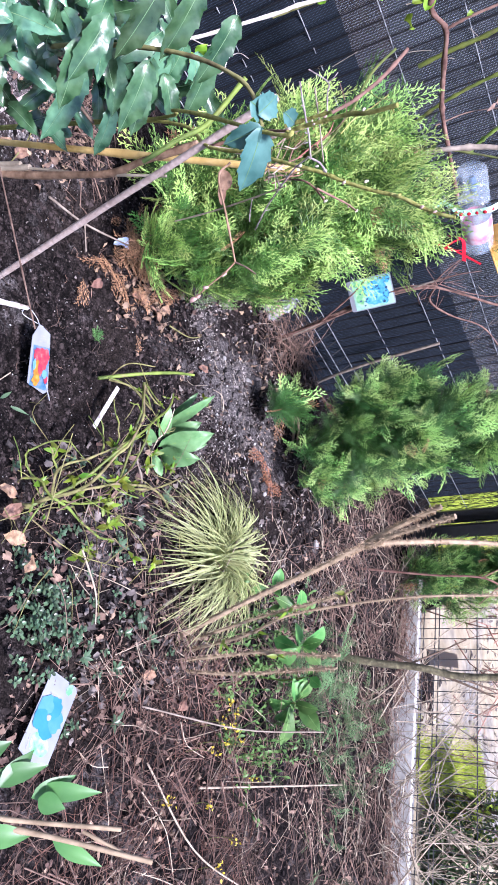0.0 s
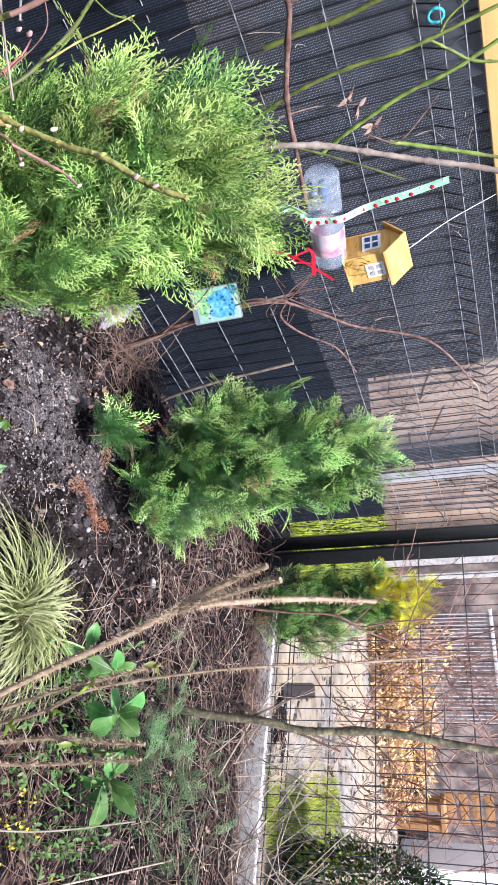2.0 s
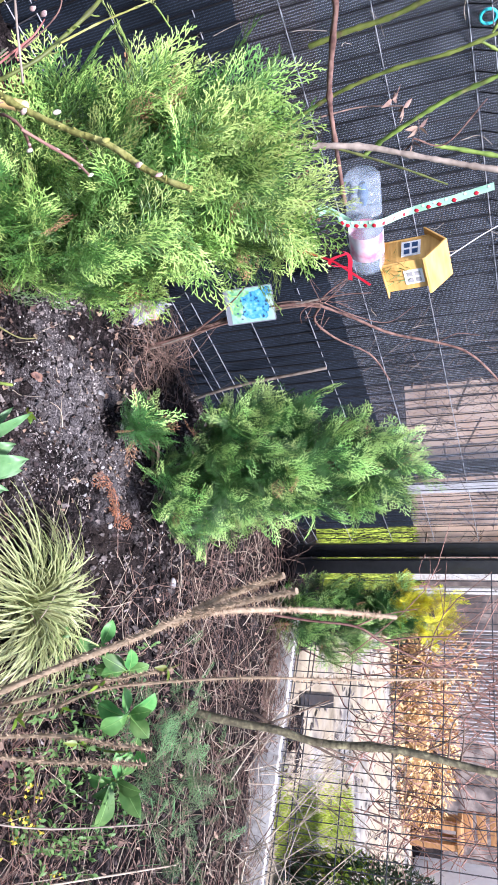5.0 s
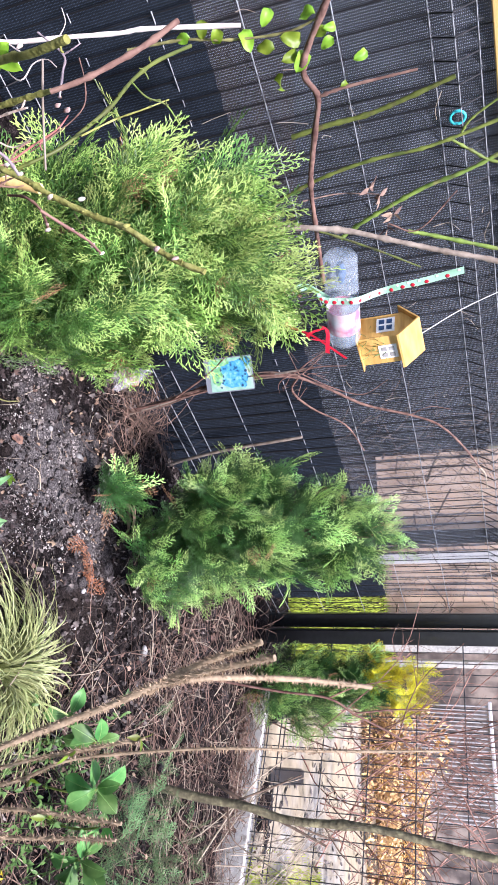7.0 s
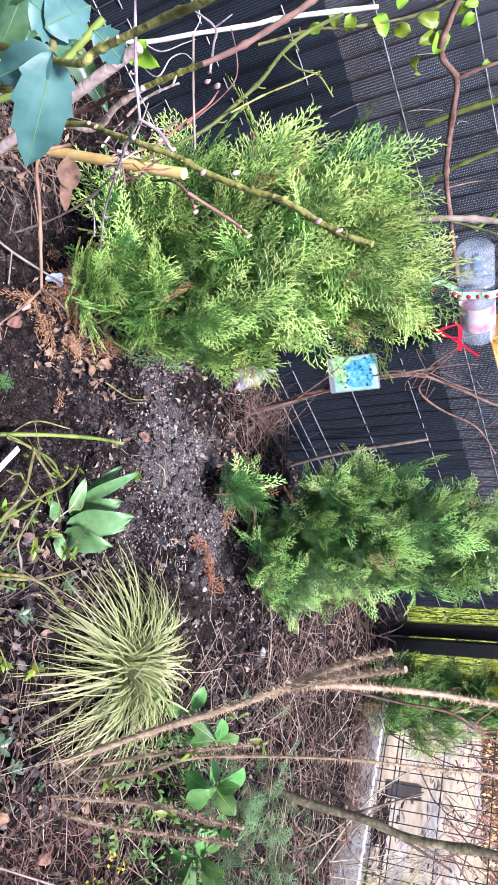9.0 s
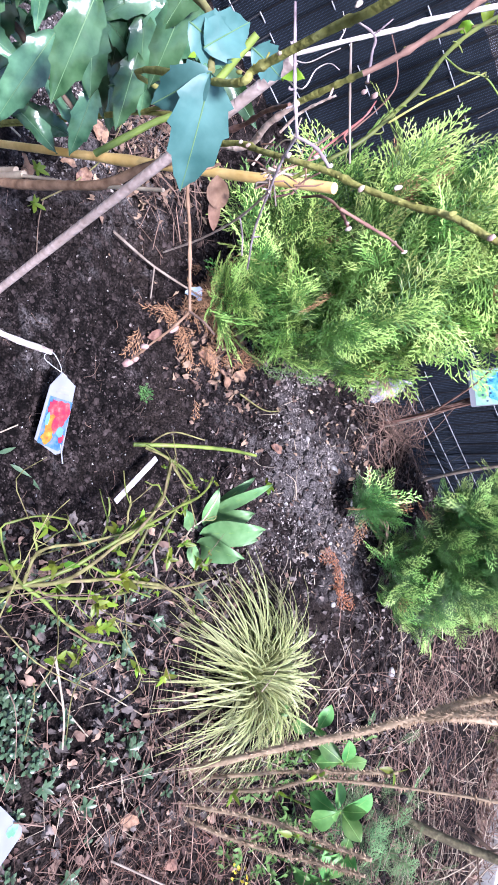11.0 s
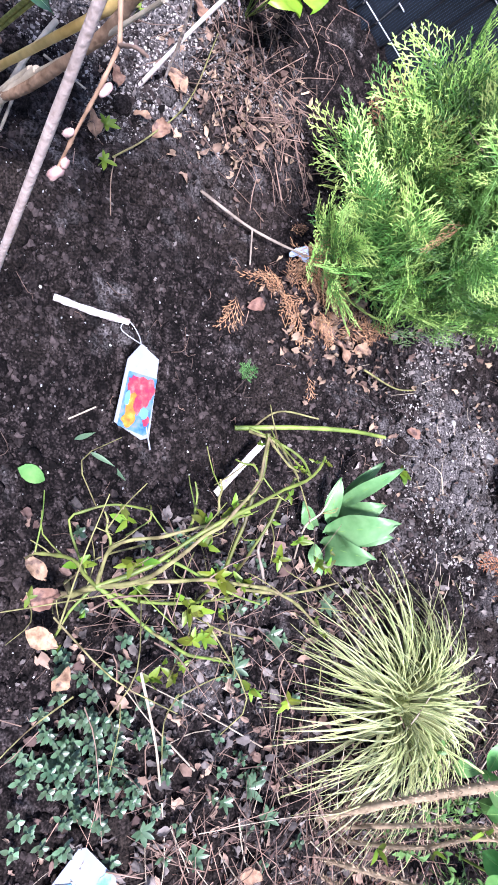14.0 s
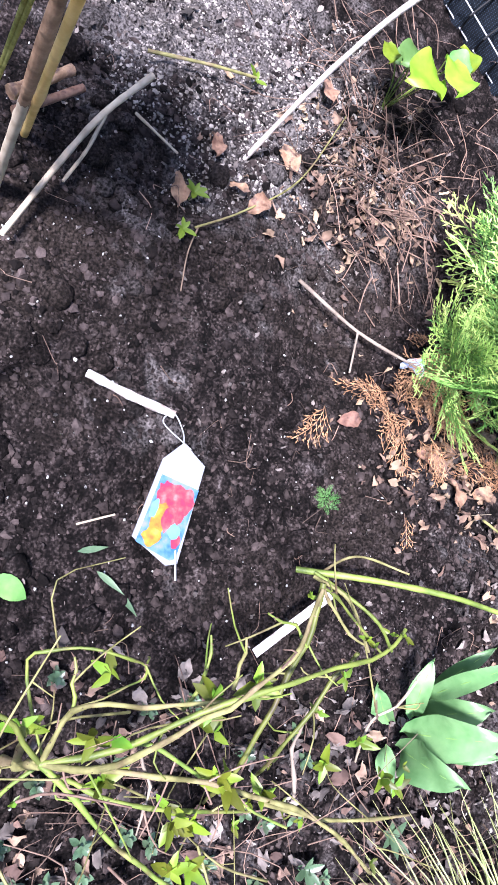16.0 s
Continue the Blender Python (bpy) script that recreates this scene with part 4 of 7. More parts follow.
def in_ring(x, y, sx, sy):
    return lambda r: (x + r.normal() * sx, y + r.normal() * sy)


whole("leaf_mould", flakes(2800, in_box(-0.5, 0.7, 1.72, 3.1), (0.005, 0.024), 5), GREYLEAF, "grey weathered leaf bits on the soil", "leaves", kind="stuff")
whole("leaf_mould", flakes(2300, in_box(0.35, 1.95, 0.9, 2.95), (0.008, 0.028), 6), DEADLEAF, "brown leaf litter among dead stems", "leaves", kind="stuff")
whole("leaf_mould", flakes(330, in_ring(-0.41, 1.66, 0.07, 0.1), (0.008, 0.024), 7), TANBITS, "tan leaf bits under the conifer", "leaves", kind="stuff")
whole("leaf_mould", flakes(240, in_box(-0.5, 0.2, 1.75, 2.5), (0.008, 0.026), 37), TANBITS, "tan leaf bits on the bare soil", "leaves", kind="stuff")
whole("leaf_mould", flakes(240, in_ring(-0.8, 1.42, 0.08, 0.1), (0.01, 0.03), 38), TANBITS, "tan leaf bits by the fence foot", "leaves", kind="stuff")
whole("twig_litter", twigs(120, in_ring(-0.78, 1.45, 0.07, 0.08), (0.04, 0.13), 39, thick=0.0013, lift=(0.0, 0.04)), TWIG, "dry stems heaped by the fence foot", "twigs", kind="stuff")
whole("leaf_mould", flakes(260, in_ring(-0.86, 1.3, 0.15, 0.2), (0.006, 0.02), 8), GREYLEAF, "dry leaf bits along the fence", "leaves", kind="stuff")
whole("leaf_mould", flakes(520, in_box(-0.9, 0.3, 0.85, 1.85), (0.003, 0.012), 9), GREYLEAF, "sparse leaf bits on the potting soil", "leaves", kind="stuff")
whole("twig_litter", twigs(1700, in_box(0.45, 1.95, 0.95, 2.95), (0.05, 0.26), 10, lift=(0.0, 0.05)), TWIG, "tangle of dry brown stems on the bed", "twigs", kind="stuff")
whole("leaf_mould", flakes(700, in_box(0.0, 0.62, 1.12, 1.75), (0.008, 0.03), 25), GREYLEAF, "weathered leaf bits under the green rose", "leaves", kind="stuff")
whole("leaf_mould", flakes(330, in_box(0.0, 0.66, 1.05, 1.75), (0.01, 0.032), 26), DEADLEAF, "brown leaf bits under the green rose", "leaves", kind="stuff")
whole("twig_litter", twigs(230, in_box(0.05, 0.7, 1.1, 1.72), (0.03, 0.16), 27, thick=0.0009), TWIG, "thin dry stems under the green rose", "twigs", kind="stuff")
whole("twig_litter", twigs(520, in_box(0.25, 1.5, 2.7, 3.6), (0.06, 0.24), 18, thick=0.0012, lift=(0.0, 0.06)), TWIG, "dry stems along the open mesh", "twigs", kind="stuff")
def by_plinth(s0, s1, d0, d1):
    """Places along the concrete plinth, from s0 to s1 metres, d0 to d1 in front of it."""
    def spot(r):
        p = RO + RU * r.uniform(s0, s1) + RN * r.uniform(d0, d1)
        return p[0], p[1]
    return spot


for s0, s1, n in ((0.2, 0.95, 380), (1.3, 2.5, 480)):
    whole("twig_litter", twigs(n, by_plinth(s0, s1, -0.02, 0.16), (0.06, 0.2), int(60 + s0 * 10), thick=0.0015, lift=(0.0, 0.1)), TWIG, "dry stems heaped against the plinth", "twigs", kind="stuff")
    whole("leaf_mould", flakes(n, by_plinth(s0, s1, 0.0, 0.12), (0.012, 0.035), int(70 + s0 * 10), lift=0.03), DEADLEAF, "brown leaves heaped against the plinth", "leaves", kind="stuff")
whole("straw_litter", twigs(160, in_box(0.3, 1.5, 2.5, 3.5), (0.07, 0.26), 19, thick=0.0012, lift=(0.0, 0.06)), STRAW, "bleached stems along the open mesh", "straw", kind="stuff")
whole("leaf_mould", flakes(500, in_box(0.2, 1.5, 2.7, 3.6), (0.01, 0.03), 38), DEADLEAF, "brown leaf bits along the open mesh", "leaves", kind="stuff")
whole("twig_litter", twigs(230, in_ring(0.45, 2.7, 0.16, 0.3), (0.06, 0.2), 11), TWIG, "dry stems behind the conifers", "twigs", kind="stuff")
whole("twig_litter", twigs(260, in_ring(-0.33, 2.52, 0.04, 0.09), (0.06, 0.2), 12, thick=0.0009, lift=(0, 0.07), bent=0.22), TWIG, "matted dead grass at the fence foot", "twigs", kind="stuff")
whole("twig_litter", twigs(130, in_box(-0.75, 0.3, 0.9, 1.9), (0.012, 0.05), 13, thick=0.0006, bent=0.3), TWIG, "fine root fibres on the soil", "twigs", kind="stuff")
whole("twig_litter", twigs(150, in_ring(-0.95, 1.42, 0.12, 0.14), (0.04, 0.12), 14, thick=0.0009), TWIG, "dry stems along the fence", "twigs", kind="stuff")
whole("twig_litter", twigs(900, in_box(0.55, 1.4, 0.95, 1.8), (0.04, 0.17), 17, thick=0.0006, lift=(0.0, 0.06), bent=0.25), RUSTTWIG, "mat of fine red-brown stems on the bed", "twigs", kind="stuff")
whole("leaf_mould", flakes(900, in_box(0.5, 1.5, 0.95, 2.0), (0.006, 0.022), 39), DEADLEAF, "fine brown leaf litter between the stems", "leaves", kind="stuff")
whole("straw_litter", twigs(260, in_box(0.35, 1.9, 1.1, 2.9), (0.08, 0.34), 15, thick=0.0013, slope=0.15, bent=0.08), STRAW, "bleached straw stems on the bed", "straw", kind="stuff")
whole("straw_litter", twigs(70, in_box(-0.6, 0.4, 1.7, 2.6), (0.03, 0.1), 16, thick=0.001, lift=(0, 0.01), slope=0.05), STRAW, "straw bits on the soil", "straw", kind="stuff")


def dry_sprays(n, x, y, sx, sy, seed):
    r = np.random.default_rng(seed)
    g = Geo()
    for _ in range(n):
        px, py = x + r.normal() * sx, y + r.normal() * sy
        v, f, young = SPRAYS[r.integers(len(SPRAYS))]
        g.add(laid(v * r.uniform(0.4, 0.85), np.array(pose(px, py, float(soil_height(px, py)) + r.uniform(0.004, 0.03), r.uniform(-25, 25), r.uniform(-25, 10), r.uniform(0, 360)))), f)
    return g


whole("fallen_sprays", dry_sprays(70, -0.46, 1.63, 0.06, 0.08, 1), NEEDLE, "browned conifer sprays on the soil", "sprays", kind="stuff", smooth=False)
whole("fallen_sprays", dry_sprays(6, 0.13, 2.22, 0.045, 0.03, 2), RUST, "rusty conifer sprays below the dark conifer", "sprays", kind="stuff", smooth=False)


def stone(x, y, size, seed):
    r = np.random.default_rng(seed)
    bm = bmesh.new()
    bmesh.ops.create_icosphere(bm, subdivisions=2, radius=size)
    for q in bm.verts:
        q.co = Vector((q.co.x * 1.25, q.co.y * 0.9, q.co.z * 0.7)) * (1 + 0.22 * noise.noise(q.co / size * 0.9 + Vector((seed, 0, 0))))
    v, f = from_bm(bm)
    return whole("stone", Geo().add(laid(v, np.array(pose(x, y, float(soil_height(x, y)) + size * 0.3, 0, 0, r.uniform(0, 360)))), f), STONE, "small pale stone lying on the soil", "stone", group="stones on the bed")


for k, (x, y, size) in enumerate(((-0.179, 2.187, 0.013), (0.425, 2.545, 0.016), (-0.066, 1.954, 0.006), (0.1, 2.096, 0.007), (-0.09, 2.3, 0.008), (0.2, 2.2, 0.008), (-0.02, 2.02, 0.006), (-0.25, 2.05, 0.007), (0.03, 2.18, 0.006), (-0.32, 2.3, 0.009))):
    stone(x, y, size, k)


def dry_leaf(base, tip, width, seed):
    r = np.random.default_rng(seed + 300)
    v, f = leaf_to(base, tip, width, oval, bend=0.5 + 0.5 * math.sin(seed * 2.3), fold=0.35, along=9, wave=0.16, roll=0.3 * math.sin(seed))
    v = v + r.normal(size=v.shape) * width * 0.025
    return whole("dry_leaf", Geo().add(v, f), TANLEAF, "large curled dry leaf lying on the bed", "leaf", group="dry leaves")


for k, (x, y, z, size, ang) in enumerate(((0.09, 1.045, 0.07, 0.036, 40), (0.125, 1.06, 0.06, 0.052, 100), (0.18, 1.065, 0.05, 0.046, 60), (0.235, 1.1, 0.05, 0.038, 150), (-0.709, 1.15, 0.01, 0.045, 10), (-0.65, 1.197, 0.01, 0.03, 80), (-0.641, 1.233, 0.012, 0.045, 140), (-0.606, 1.113, 0.01, 0.045, 200), (-0.749, 1.265, 0.01, 0.05, 30), (-0.39, 1.458, 0.012, 0.04, 110), (-0.37, 1.6, 0.012, 0.045, 60), (-0.33, 1.65, 0.012, 0.05, 20), (-0.356, 1.73, 0.012, 0.045, 100), (0.56, 1.44, 0.02, 0.04, 70), (0.67, 1.567, 0.02, 0.05, 120), (-0.2, 1.88, 0.012, 0.035, 60), (-0.9, 1.3, 0.02, 0.05, 20), (-0.45, 1.72, 0.012, 0.04, 250))):
    c, s = math.cos(radians(ang)), math.sin(radians(ang))
    z += float(soil_height(x, y))
    dry_leaf((x - c * size / 2, y - s * size / 2, z), (x + c * size / 2, y + s * size / 2, z + 0.012), size * 0.6, k)

# ---- striped sedge ----
sedge = thing("sedge_tuft", "mounded tuft of cream and green striped sedge", "grass", at=(0.33, 1.79, 0))
r = np.random.default_rng(77)
sedge_geo = Geo()
for k in range(520):
    ang = r.uniform(0, 2 * math.pi)
    reach, high = r.uniform(0.08, 0.22), r.uniform(0.07, 0.22)
    reach *= 1.15 - 0.3 * math.sin(ang)
    turn = ang + r.normal() * 0.35
    d = np.array([math.cos(turn), math.sin(turn), 0])
    p0 = np.array([0.345, 1.812, 0.0]) + np.array([math.cos(ang), math.sin(ang), 0]) * r.uniform(0, 0.05)
    u = np.linspace(0, 1, 8)
    drop = r.uniform(0.5, 1.1)
    line = p0 + d * reach * (u**1.1)[:, None] + np.array([0, 0, 1.0]) * (high * (2.1 * u - (1.1 + drop) * u * u).clip(-0.9, 2))[:, None]
    line[:, 2] = np.maximum(line[:, 2], 0.006)
    line += np.cross(d, (0, 0, 1)) * ((0.03 + r.normal() * 0.045) * u**2)[:, None]
    side = np.cross(d, (0, 0, 1))
    w = 0.0021 * r.uniform(0.6, 1.3) * (1 - u**3 * 0.9)
    v = np.concatenate([line + side * (w * s)[:, None] - (0, 0, 0.0009 * (1 - abs(s))) for s in (-1, -0.3, 0.3, 1)])
    f = np.array([[c * 8 + i, c * 8 + i + 1, c * 8 + i + 9, c * 8 + i + 8] for c in range(3) for i in range(7)])
    stripe = np.repeat([0, 1, 0], 7)
    if k < 290:
        part("blade", Geo().add(v, f, stripe), [SEDGE, SEDGE_MID], sedge)
    else:
        sedge_geo.add(v, f, stripe)
part("foliage", sedge_geo, [SEDGE, SEDGE_MID], sedge, kind="stuff")

# ---- thorny rose ----


def thorns(points, radius, n, seed, size=0.006):
    r = np.random.default_rng(seed)
    line = spline(points, 10)
    g = Geo()
    for _ in range(n):
        t = r.uniform(0.02, 0.98) * (len(line) - 1)
        i = int(t)
        p = line[i] + (line[i + 1] - line[i]) * (t - i)
        w = unit(line[i + 1] - line[i])
        d = unit(np.cross(w, r.normal(size=3)))
        e = unit(np.cross(w, d))
        s = size * r.uniform(0.5, 1.2)
        b = p + d * radius * 0.8
        g.add([b - w * s * 0.16, b + w * s * 0.16, b + e * s * 0.16, b + d * s - w * s * 0.15], [[0, 2, 3], [2, 1, 3], [1, 0, 3]])
    return g


rose = thing("thorny_rose", "bare rose bush with tan canes thick with bristles", "shrub", at=(0.53, 1.62, 0))
CANES = [
    ([(0.53, 1.62, -0.02), (0.48, 1.61, 0.1), (0.41, 1.605, 0.28), (0.357, 1.62, 0.431), (0.317, 1.64, 0.538), (0.33, 1.76, 0.62), (0.36, 1.9, 0.73), (0.397, 2.022, 0.843)], 0.0085, 0.0055, 900),
    ([(0.333, 1.63, 0.5), (0.285, 1.645, 0.6), (0.241, 1.64, 0.726)], 0.0075, 0.007, 380),
    ([(0.318, 1.64, 0.54), (0.29, 1.62, 0.63), (0.259, 1.593, 0.764)], 0.007, 0.0065, 380),
] + [
    ([(0.55, 1.66, -0.02), (0.49, 1.68, 0.2), (0.461, 1.68, 0.33), (0.431, 1.68, 0.468)], 0.006, 0.004, 320),
    ([(0.57, 1.66, -0.02), (0.532, 1.68, 0.17), (0.478, 1.68, 0.317), (0.453, 1.72, 0.595), (0.47, 1.8, 0.78), (0.5, 1.95, 1.0)], 0.0055, 0.003, 420),
    ([(0.58, 1.6, -0.02), (0.56, 1.6, 0.15), (0.549, 1.6, 0.269), (0.554, 1.6, 0.368), (0.555, 1.6, 0.461)], 0.0055, 0.005, 330),
    ([(0.6, 1.6, -0.02), (0.605, 1.6, 0.15), (0.599, 1.6, 0.269), (0.59, 1.6, 0.367), (0.584, 1.6, 0.449)], 0.0055, 0.0045, 330),
]
for k, (pts, r0, r1, n) in enumerate(CANES):
    cane = part("cane", Geo().take(tube(pts, r0 * (0.88 if k < 3 else 0.75), r1 * (0.88 if k < 3 else 0.75), sides=7, rough=0.12)), THORNY, rose)
    part("bristle_coat", thorns(pts, (r0 + r1) * 0.4, int(n * 1.8), 200 + k, 0.0078), BRISTLE, cane, "dense short bristles", smooth=False, kind="stuff")
buds = Geo()
for p in ((0.47, 1.68, 0.3), (0.43, 1.68, 0.46), (0.52, 1.66, 0.22), (0.56, 1.6, 0.3), (0.54, 1.64, 0.12)):
    for k in range(3):
        d = unit(rng.normal(size=3) + (0, -0.5, 0.8))
        buds.add(*leaf_to(p, np.array(p) + d * 0.03, 0.012, lance))
part("bud_growth", buds, PALELEAF, rose, "opening yellow-green leaf buds", kind="stuff")

# ---- whorled evergreen perennials ----


def whorl(label, at, leaves, seed):
    """A stem with a whorl of smooth oval leaves, each with its pale rib: leaves are tips and widths."""
    r = np.random.default_rng(seed)
    foot = np.array([at[0] + 0.02, at[1] + 0.05, -0.01])
    ob = thing("green_perennial", label, "plant", group="whorled green perennials", at=tuple(foot))
    part("stem", Geo().take(tube([foot, (foot + at) / 2 + (0.01, 0, 0.01), at], 0.003, 0.0025)), GREENSTEM, ob)
    for tip, width in leaves:
        up = unit(np.array([0, -0.75, 0.7]) + r.normal(size=3) * 0.25)
        base = np.array(at) + (np.array(tip) - at) * 0.06 + r.normal(size=3) * 0.004
        v, f = leaf_to(base, tip, width * 0.95, leafy, up=up, bend=r.uniform(0.3, 0.8), fold=r.uniform(0.15, 0.4), along=12, wave=0.04)
        leaf = part("leaf", Geo().add(v, f), BROADLEAF, ob)
        part("midrib", Geo().take(tube(v[26:39:3] + up * 0.0004, 0.0011, 0.0005, sides=5, steps=1)), LEAFRIB, leaf, "pale middle rib")
    return ob


LEAFRIB = material("light green leaf ribs", two((0.12, 0.24, 0.06), (0.2, 0.34, 0.1)), 40, 0.5, 0.1)
whorl("green perennial with a whorl of smooth oval leaves", (0.643, 1.96, 0.185), [((0.58, 1.947, 0.274), 0.05), ((0.62, 1.956, 0.1), 0.05), ((0.672, 1.933, 0.12), 0.05), ((0.689, 1.955, 0.242), 0.045), ((0.572, 1.959, 0.18), 0.035), ((0.612, 1.925, 0.271), 0.035), ((0.63, 1.9, 0.2), 0.03)], 1)
whorl("green perennial with long drooping oval leaves", (0.805, 1.96, 0.14), [((0.866, 1.923, 0.226), 0.05), ((0.81, 1.932, 0.226), 0.04), ((0.811, 1.974, 0.038), 0.042), ((0.93, 1.949, 0.083), 0.05), ((0.724, 1.939, 0.16), 0.034), ((0.74, 1.967, 0.206), 0.03), ((0.869, 1.98, 0.056), 0.04)], 2)
whorl("small green perennial half hidden behind the sedge", (0.535, 1.96, 0.187), [((0.521, 1.976, 0.242), 0.045), ((0.536, 1.925, 0.135), 0.04), ((0.467, 1.914, 0.233), 0.035), ((0.487, 1.915, 0.149), 0.04), ((0.526, 1.947, 0.1), 0.03)], 3)
whorl("small green perennial at the edge of the sedge", (0.473, 1.97, 0.107), [((0.465, 1.928, 0.06), 0.036), ((0.41, 1.97, 0.15), 0.036), ((0.482, 1.914, 0.161), 0.03)], 4)
whorl("low green perennial below the rose canes", (0.731, 1.97, 0.19), [((0.745, 1.934, 0.243), 0.034), ((0.751, 1.947, 0.13), 0.03), ((0.69, 1.958, 0.21), 0.03), ((0.78, 1.95, 0.17), 0.03)], 5)

# broad-leaved plant on the soil
broad = thing("broadleaf_plant", "low plant with broad smooth green leaves", "plant", at=(0.0, 1.62, 0))
for base, tip, w in (((0.02, 1.62, 0.02), (0.008, 1.66, 0.17), 0.075), ((0.04, 1.62, 0.015), (0.07, 1.62, 0.14), 0.07), ((-0.006, 1.64, 0.02), (-0.027, 1.67, 0.13), 0.06), ((-0.03, 1.64, 0.03), (-0.088, 1.64, 0.2), 0.035), ((-0.04, 1.65, 0.03), (-0.106, 1.65, 0.145), 0.03), ((0.0, 1.63, 0.02), (-0.078, 1.6, 0.085), 0.04), ((0.04, 1.6, 0.01), (0.1, 1.6, 0.03), 0.035), ((0.01, 1.6, 0.01), (-0.03, 1.54, 0.05), 0.04), ((0.02, 1.65, 0.02), (0.03, 1.7, 0.12), 0.05)):
    v, f = leaf_to(base, tip, w * 0.74, oval, up=(0.1, -0.8, 0.7), bend=0.8, fold=0.5, along=12, wave=0.2)
    leaf = part("leaf", Geo().add(v, f), DOCK, broad)
    part("midrib", Geo().take(tube(v[26:39:3], 0.0012, 0.0005, sides=5, steps=1)), LEAFRIB, leaf, "pale middle rib")

# ---- green rose tangle ----
tangle = thing("green_rose", "sprawling rose with thin green stems and new leaves", "shrub", at=(0.13, 1.04, 0))
r = np.random.default_rng(5)
STEMS = []


def rose_stem(pts, r0, mat=None):
    """An angular green stem with thorns, short spurs and side shoots."""
    line = [np.array(a) + (r.normal(size=3) * 0.0014 if i else 0) for i, a in enumerate(spline(pts, 2))]
    STEMS.append(line)
    stem = part("stem", Geo().take(tube(line, r0, r0 * 0.62, sides=7, steps=2, rough=0.12, knots=(0.3, 0.6, 0.8))), mat or (GREENSTEM, OLIVE, GREENSTEM)[len(STEMS) % 3], tangle)
    for _ in range(3 if len(line) > 6 else 1):
        i = r.integers(1, len(line) - 1)
        d = unit(unit(line[i] - line[i - 1]) * 0.6 + r.normal(size=3) * (0.7, 0.7, 0.3)) * r.uniform(0.02, 0.09)
        part("side_shoot", Geo().take(tube([line[i], line[i] + d * 0.5 + r.normal(size=3) * 0.006, line[i] + d], 0.0012, 0.0007, sides=5, steps=2)), (GREENSTEM, OLIVE, TWIG)[r.integers(3)], stem)
    spikes = Geo()
    for _ in range(len(line) * 2):
        i = r.integers(0, len(line) - 1)
        a = line[i] + (line[i + 1] - line[i]) * r.uniform()
        spikes.take(tube([a, a + unit(r.normal(size=3)) * r.uniform(0.004, 0.007)], 0.0009, 0.0002, sides=4, steps=1))
    part("thorns", spikes, TWIG, stem, kind="stuff", smooth=False)


for foot in ((0.13, 1.1), (0.1, 1.13)):
    rose_stem([(*foot, -0.02), (0.122, 1.105, 0.06), (0.111, 1.11, 0.12)], 0.005, OLIVE)
rose_stem([(0.111, 1.11, 0.12), (0.098, 1.142, 0.14), (0.078, 1.179, 0.16), (0.039, 1.221, 0.2), (-0.002, 1.298, 0.22), (-0.044, 1.397, 0.21), (-0.084, 1.444, 0.2)], 0.0036)
rose_stem([(0.111, 1.11, 0.12), (0.107, 1.145, 0.15), (0.081, 1.185, 0.18), (0.046, 1.225, 0.2), (0.01, 1.26, 0.22), (-0.037, 1.301, 0.22), (-0.1, 1.316, 0.22)], 0.0034)
rose_stem([(-0.104, 1.316, 0.22), (-0.041, 1.322, 0.2), (0.019, 1.314, 0.17), (0.078, 1.308, 0.14), (0.117, 1.305, 0.1), (0.144, 1.347, -0.0)], 0.003)
rose_stem([(-0.048, 1.386, 0.2), (-0.018, 1.375, 0.18), (0.052, 1.349, 0.15), (0.087, 1.358, 0.1), (0.112, 1.403, 0.0)], 0.0026)
rose_stem([(0.111, 1.11, 0.12), (0.107, 1.176, 0.14), (0.102, 1.265, 0.15), (0.117, 1.378, 0.14), (0.144, 1.462, 0.12), (0.181, 1.539, 0.08)], 0.0034)
rose_stem([(0.111, 1.11, 0.12), (0.137, 1.152, 0.12), (0.177, 1.211, 0.1), (0.21, 1.288, 0.07), (0.238, 1.398, 0.03)], 0.003)
rose_stem([(0.111, 1.11, 0.12), (0.079, 1.071, 0.14), (0.07, 1.032, 0.15), (0.075, 0.999, 0.15)], 0.0028)
rose_stem([(0.111, 1.11, 0.12), (0.06, 1.123, 0.13), (0.044, 1.182, 0.15), (0.031, 1.231, 0.18), (0.01, 1.308, 0.18)], 0.0028)
rose_stem([(0.112, 1.123, 0.08), (0.027, 1.078, 0.1), (0.008, 1.116, 0.12), (0.007, 1.171, 0.12), (0.019, 1.199, 0.1), (0.041, 1.171, 0.08)], 0.0018)
rose_stem([(0.075, 1.559, 0.0), (0.023, 1.5, 0.09), (-0.01, 1.52, 0.11), (-0.062, 1.547, 0.13)], 0.0018, STRAW)
rose_stem([(0.117, 1.348, 0.12), (0.125, 1.438, 0.12), (0.107, 1.554, 0.12)], 0.0024)
rose_stem([(0.119, 1.124, 0.12), (0.129, 1.171, 0.12), (0.135, 1.244, 0.12), (0.131, 1.352, 0.1)], 0.0026)
rose_stem([(0.041, 1.22, 0.16), (0.004, 1.237, 0.16), (-0.035, 1.231, 0.16)], 0.002)
rose_stem([(0.014, 1.259, 0.18), (-0.01, 1.263, 0.18), (-0.036, 1.263, 0.18)], 0.002)
rose_stem([(0.08, 1.186, 0.16), (0.117, 1.216, 0.13), (0.166, 1.239, 0.08)], 0.0016, GREYSTEM)
rose_stem([(0.061, 1.123, 0.13), (0.039, 1.117, 0.13), (0.014, 1.114, 0.13)], 0.0018)
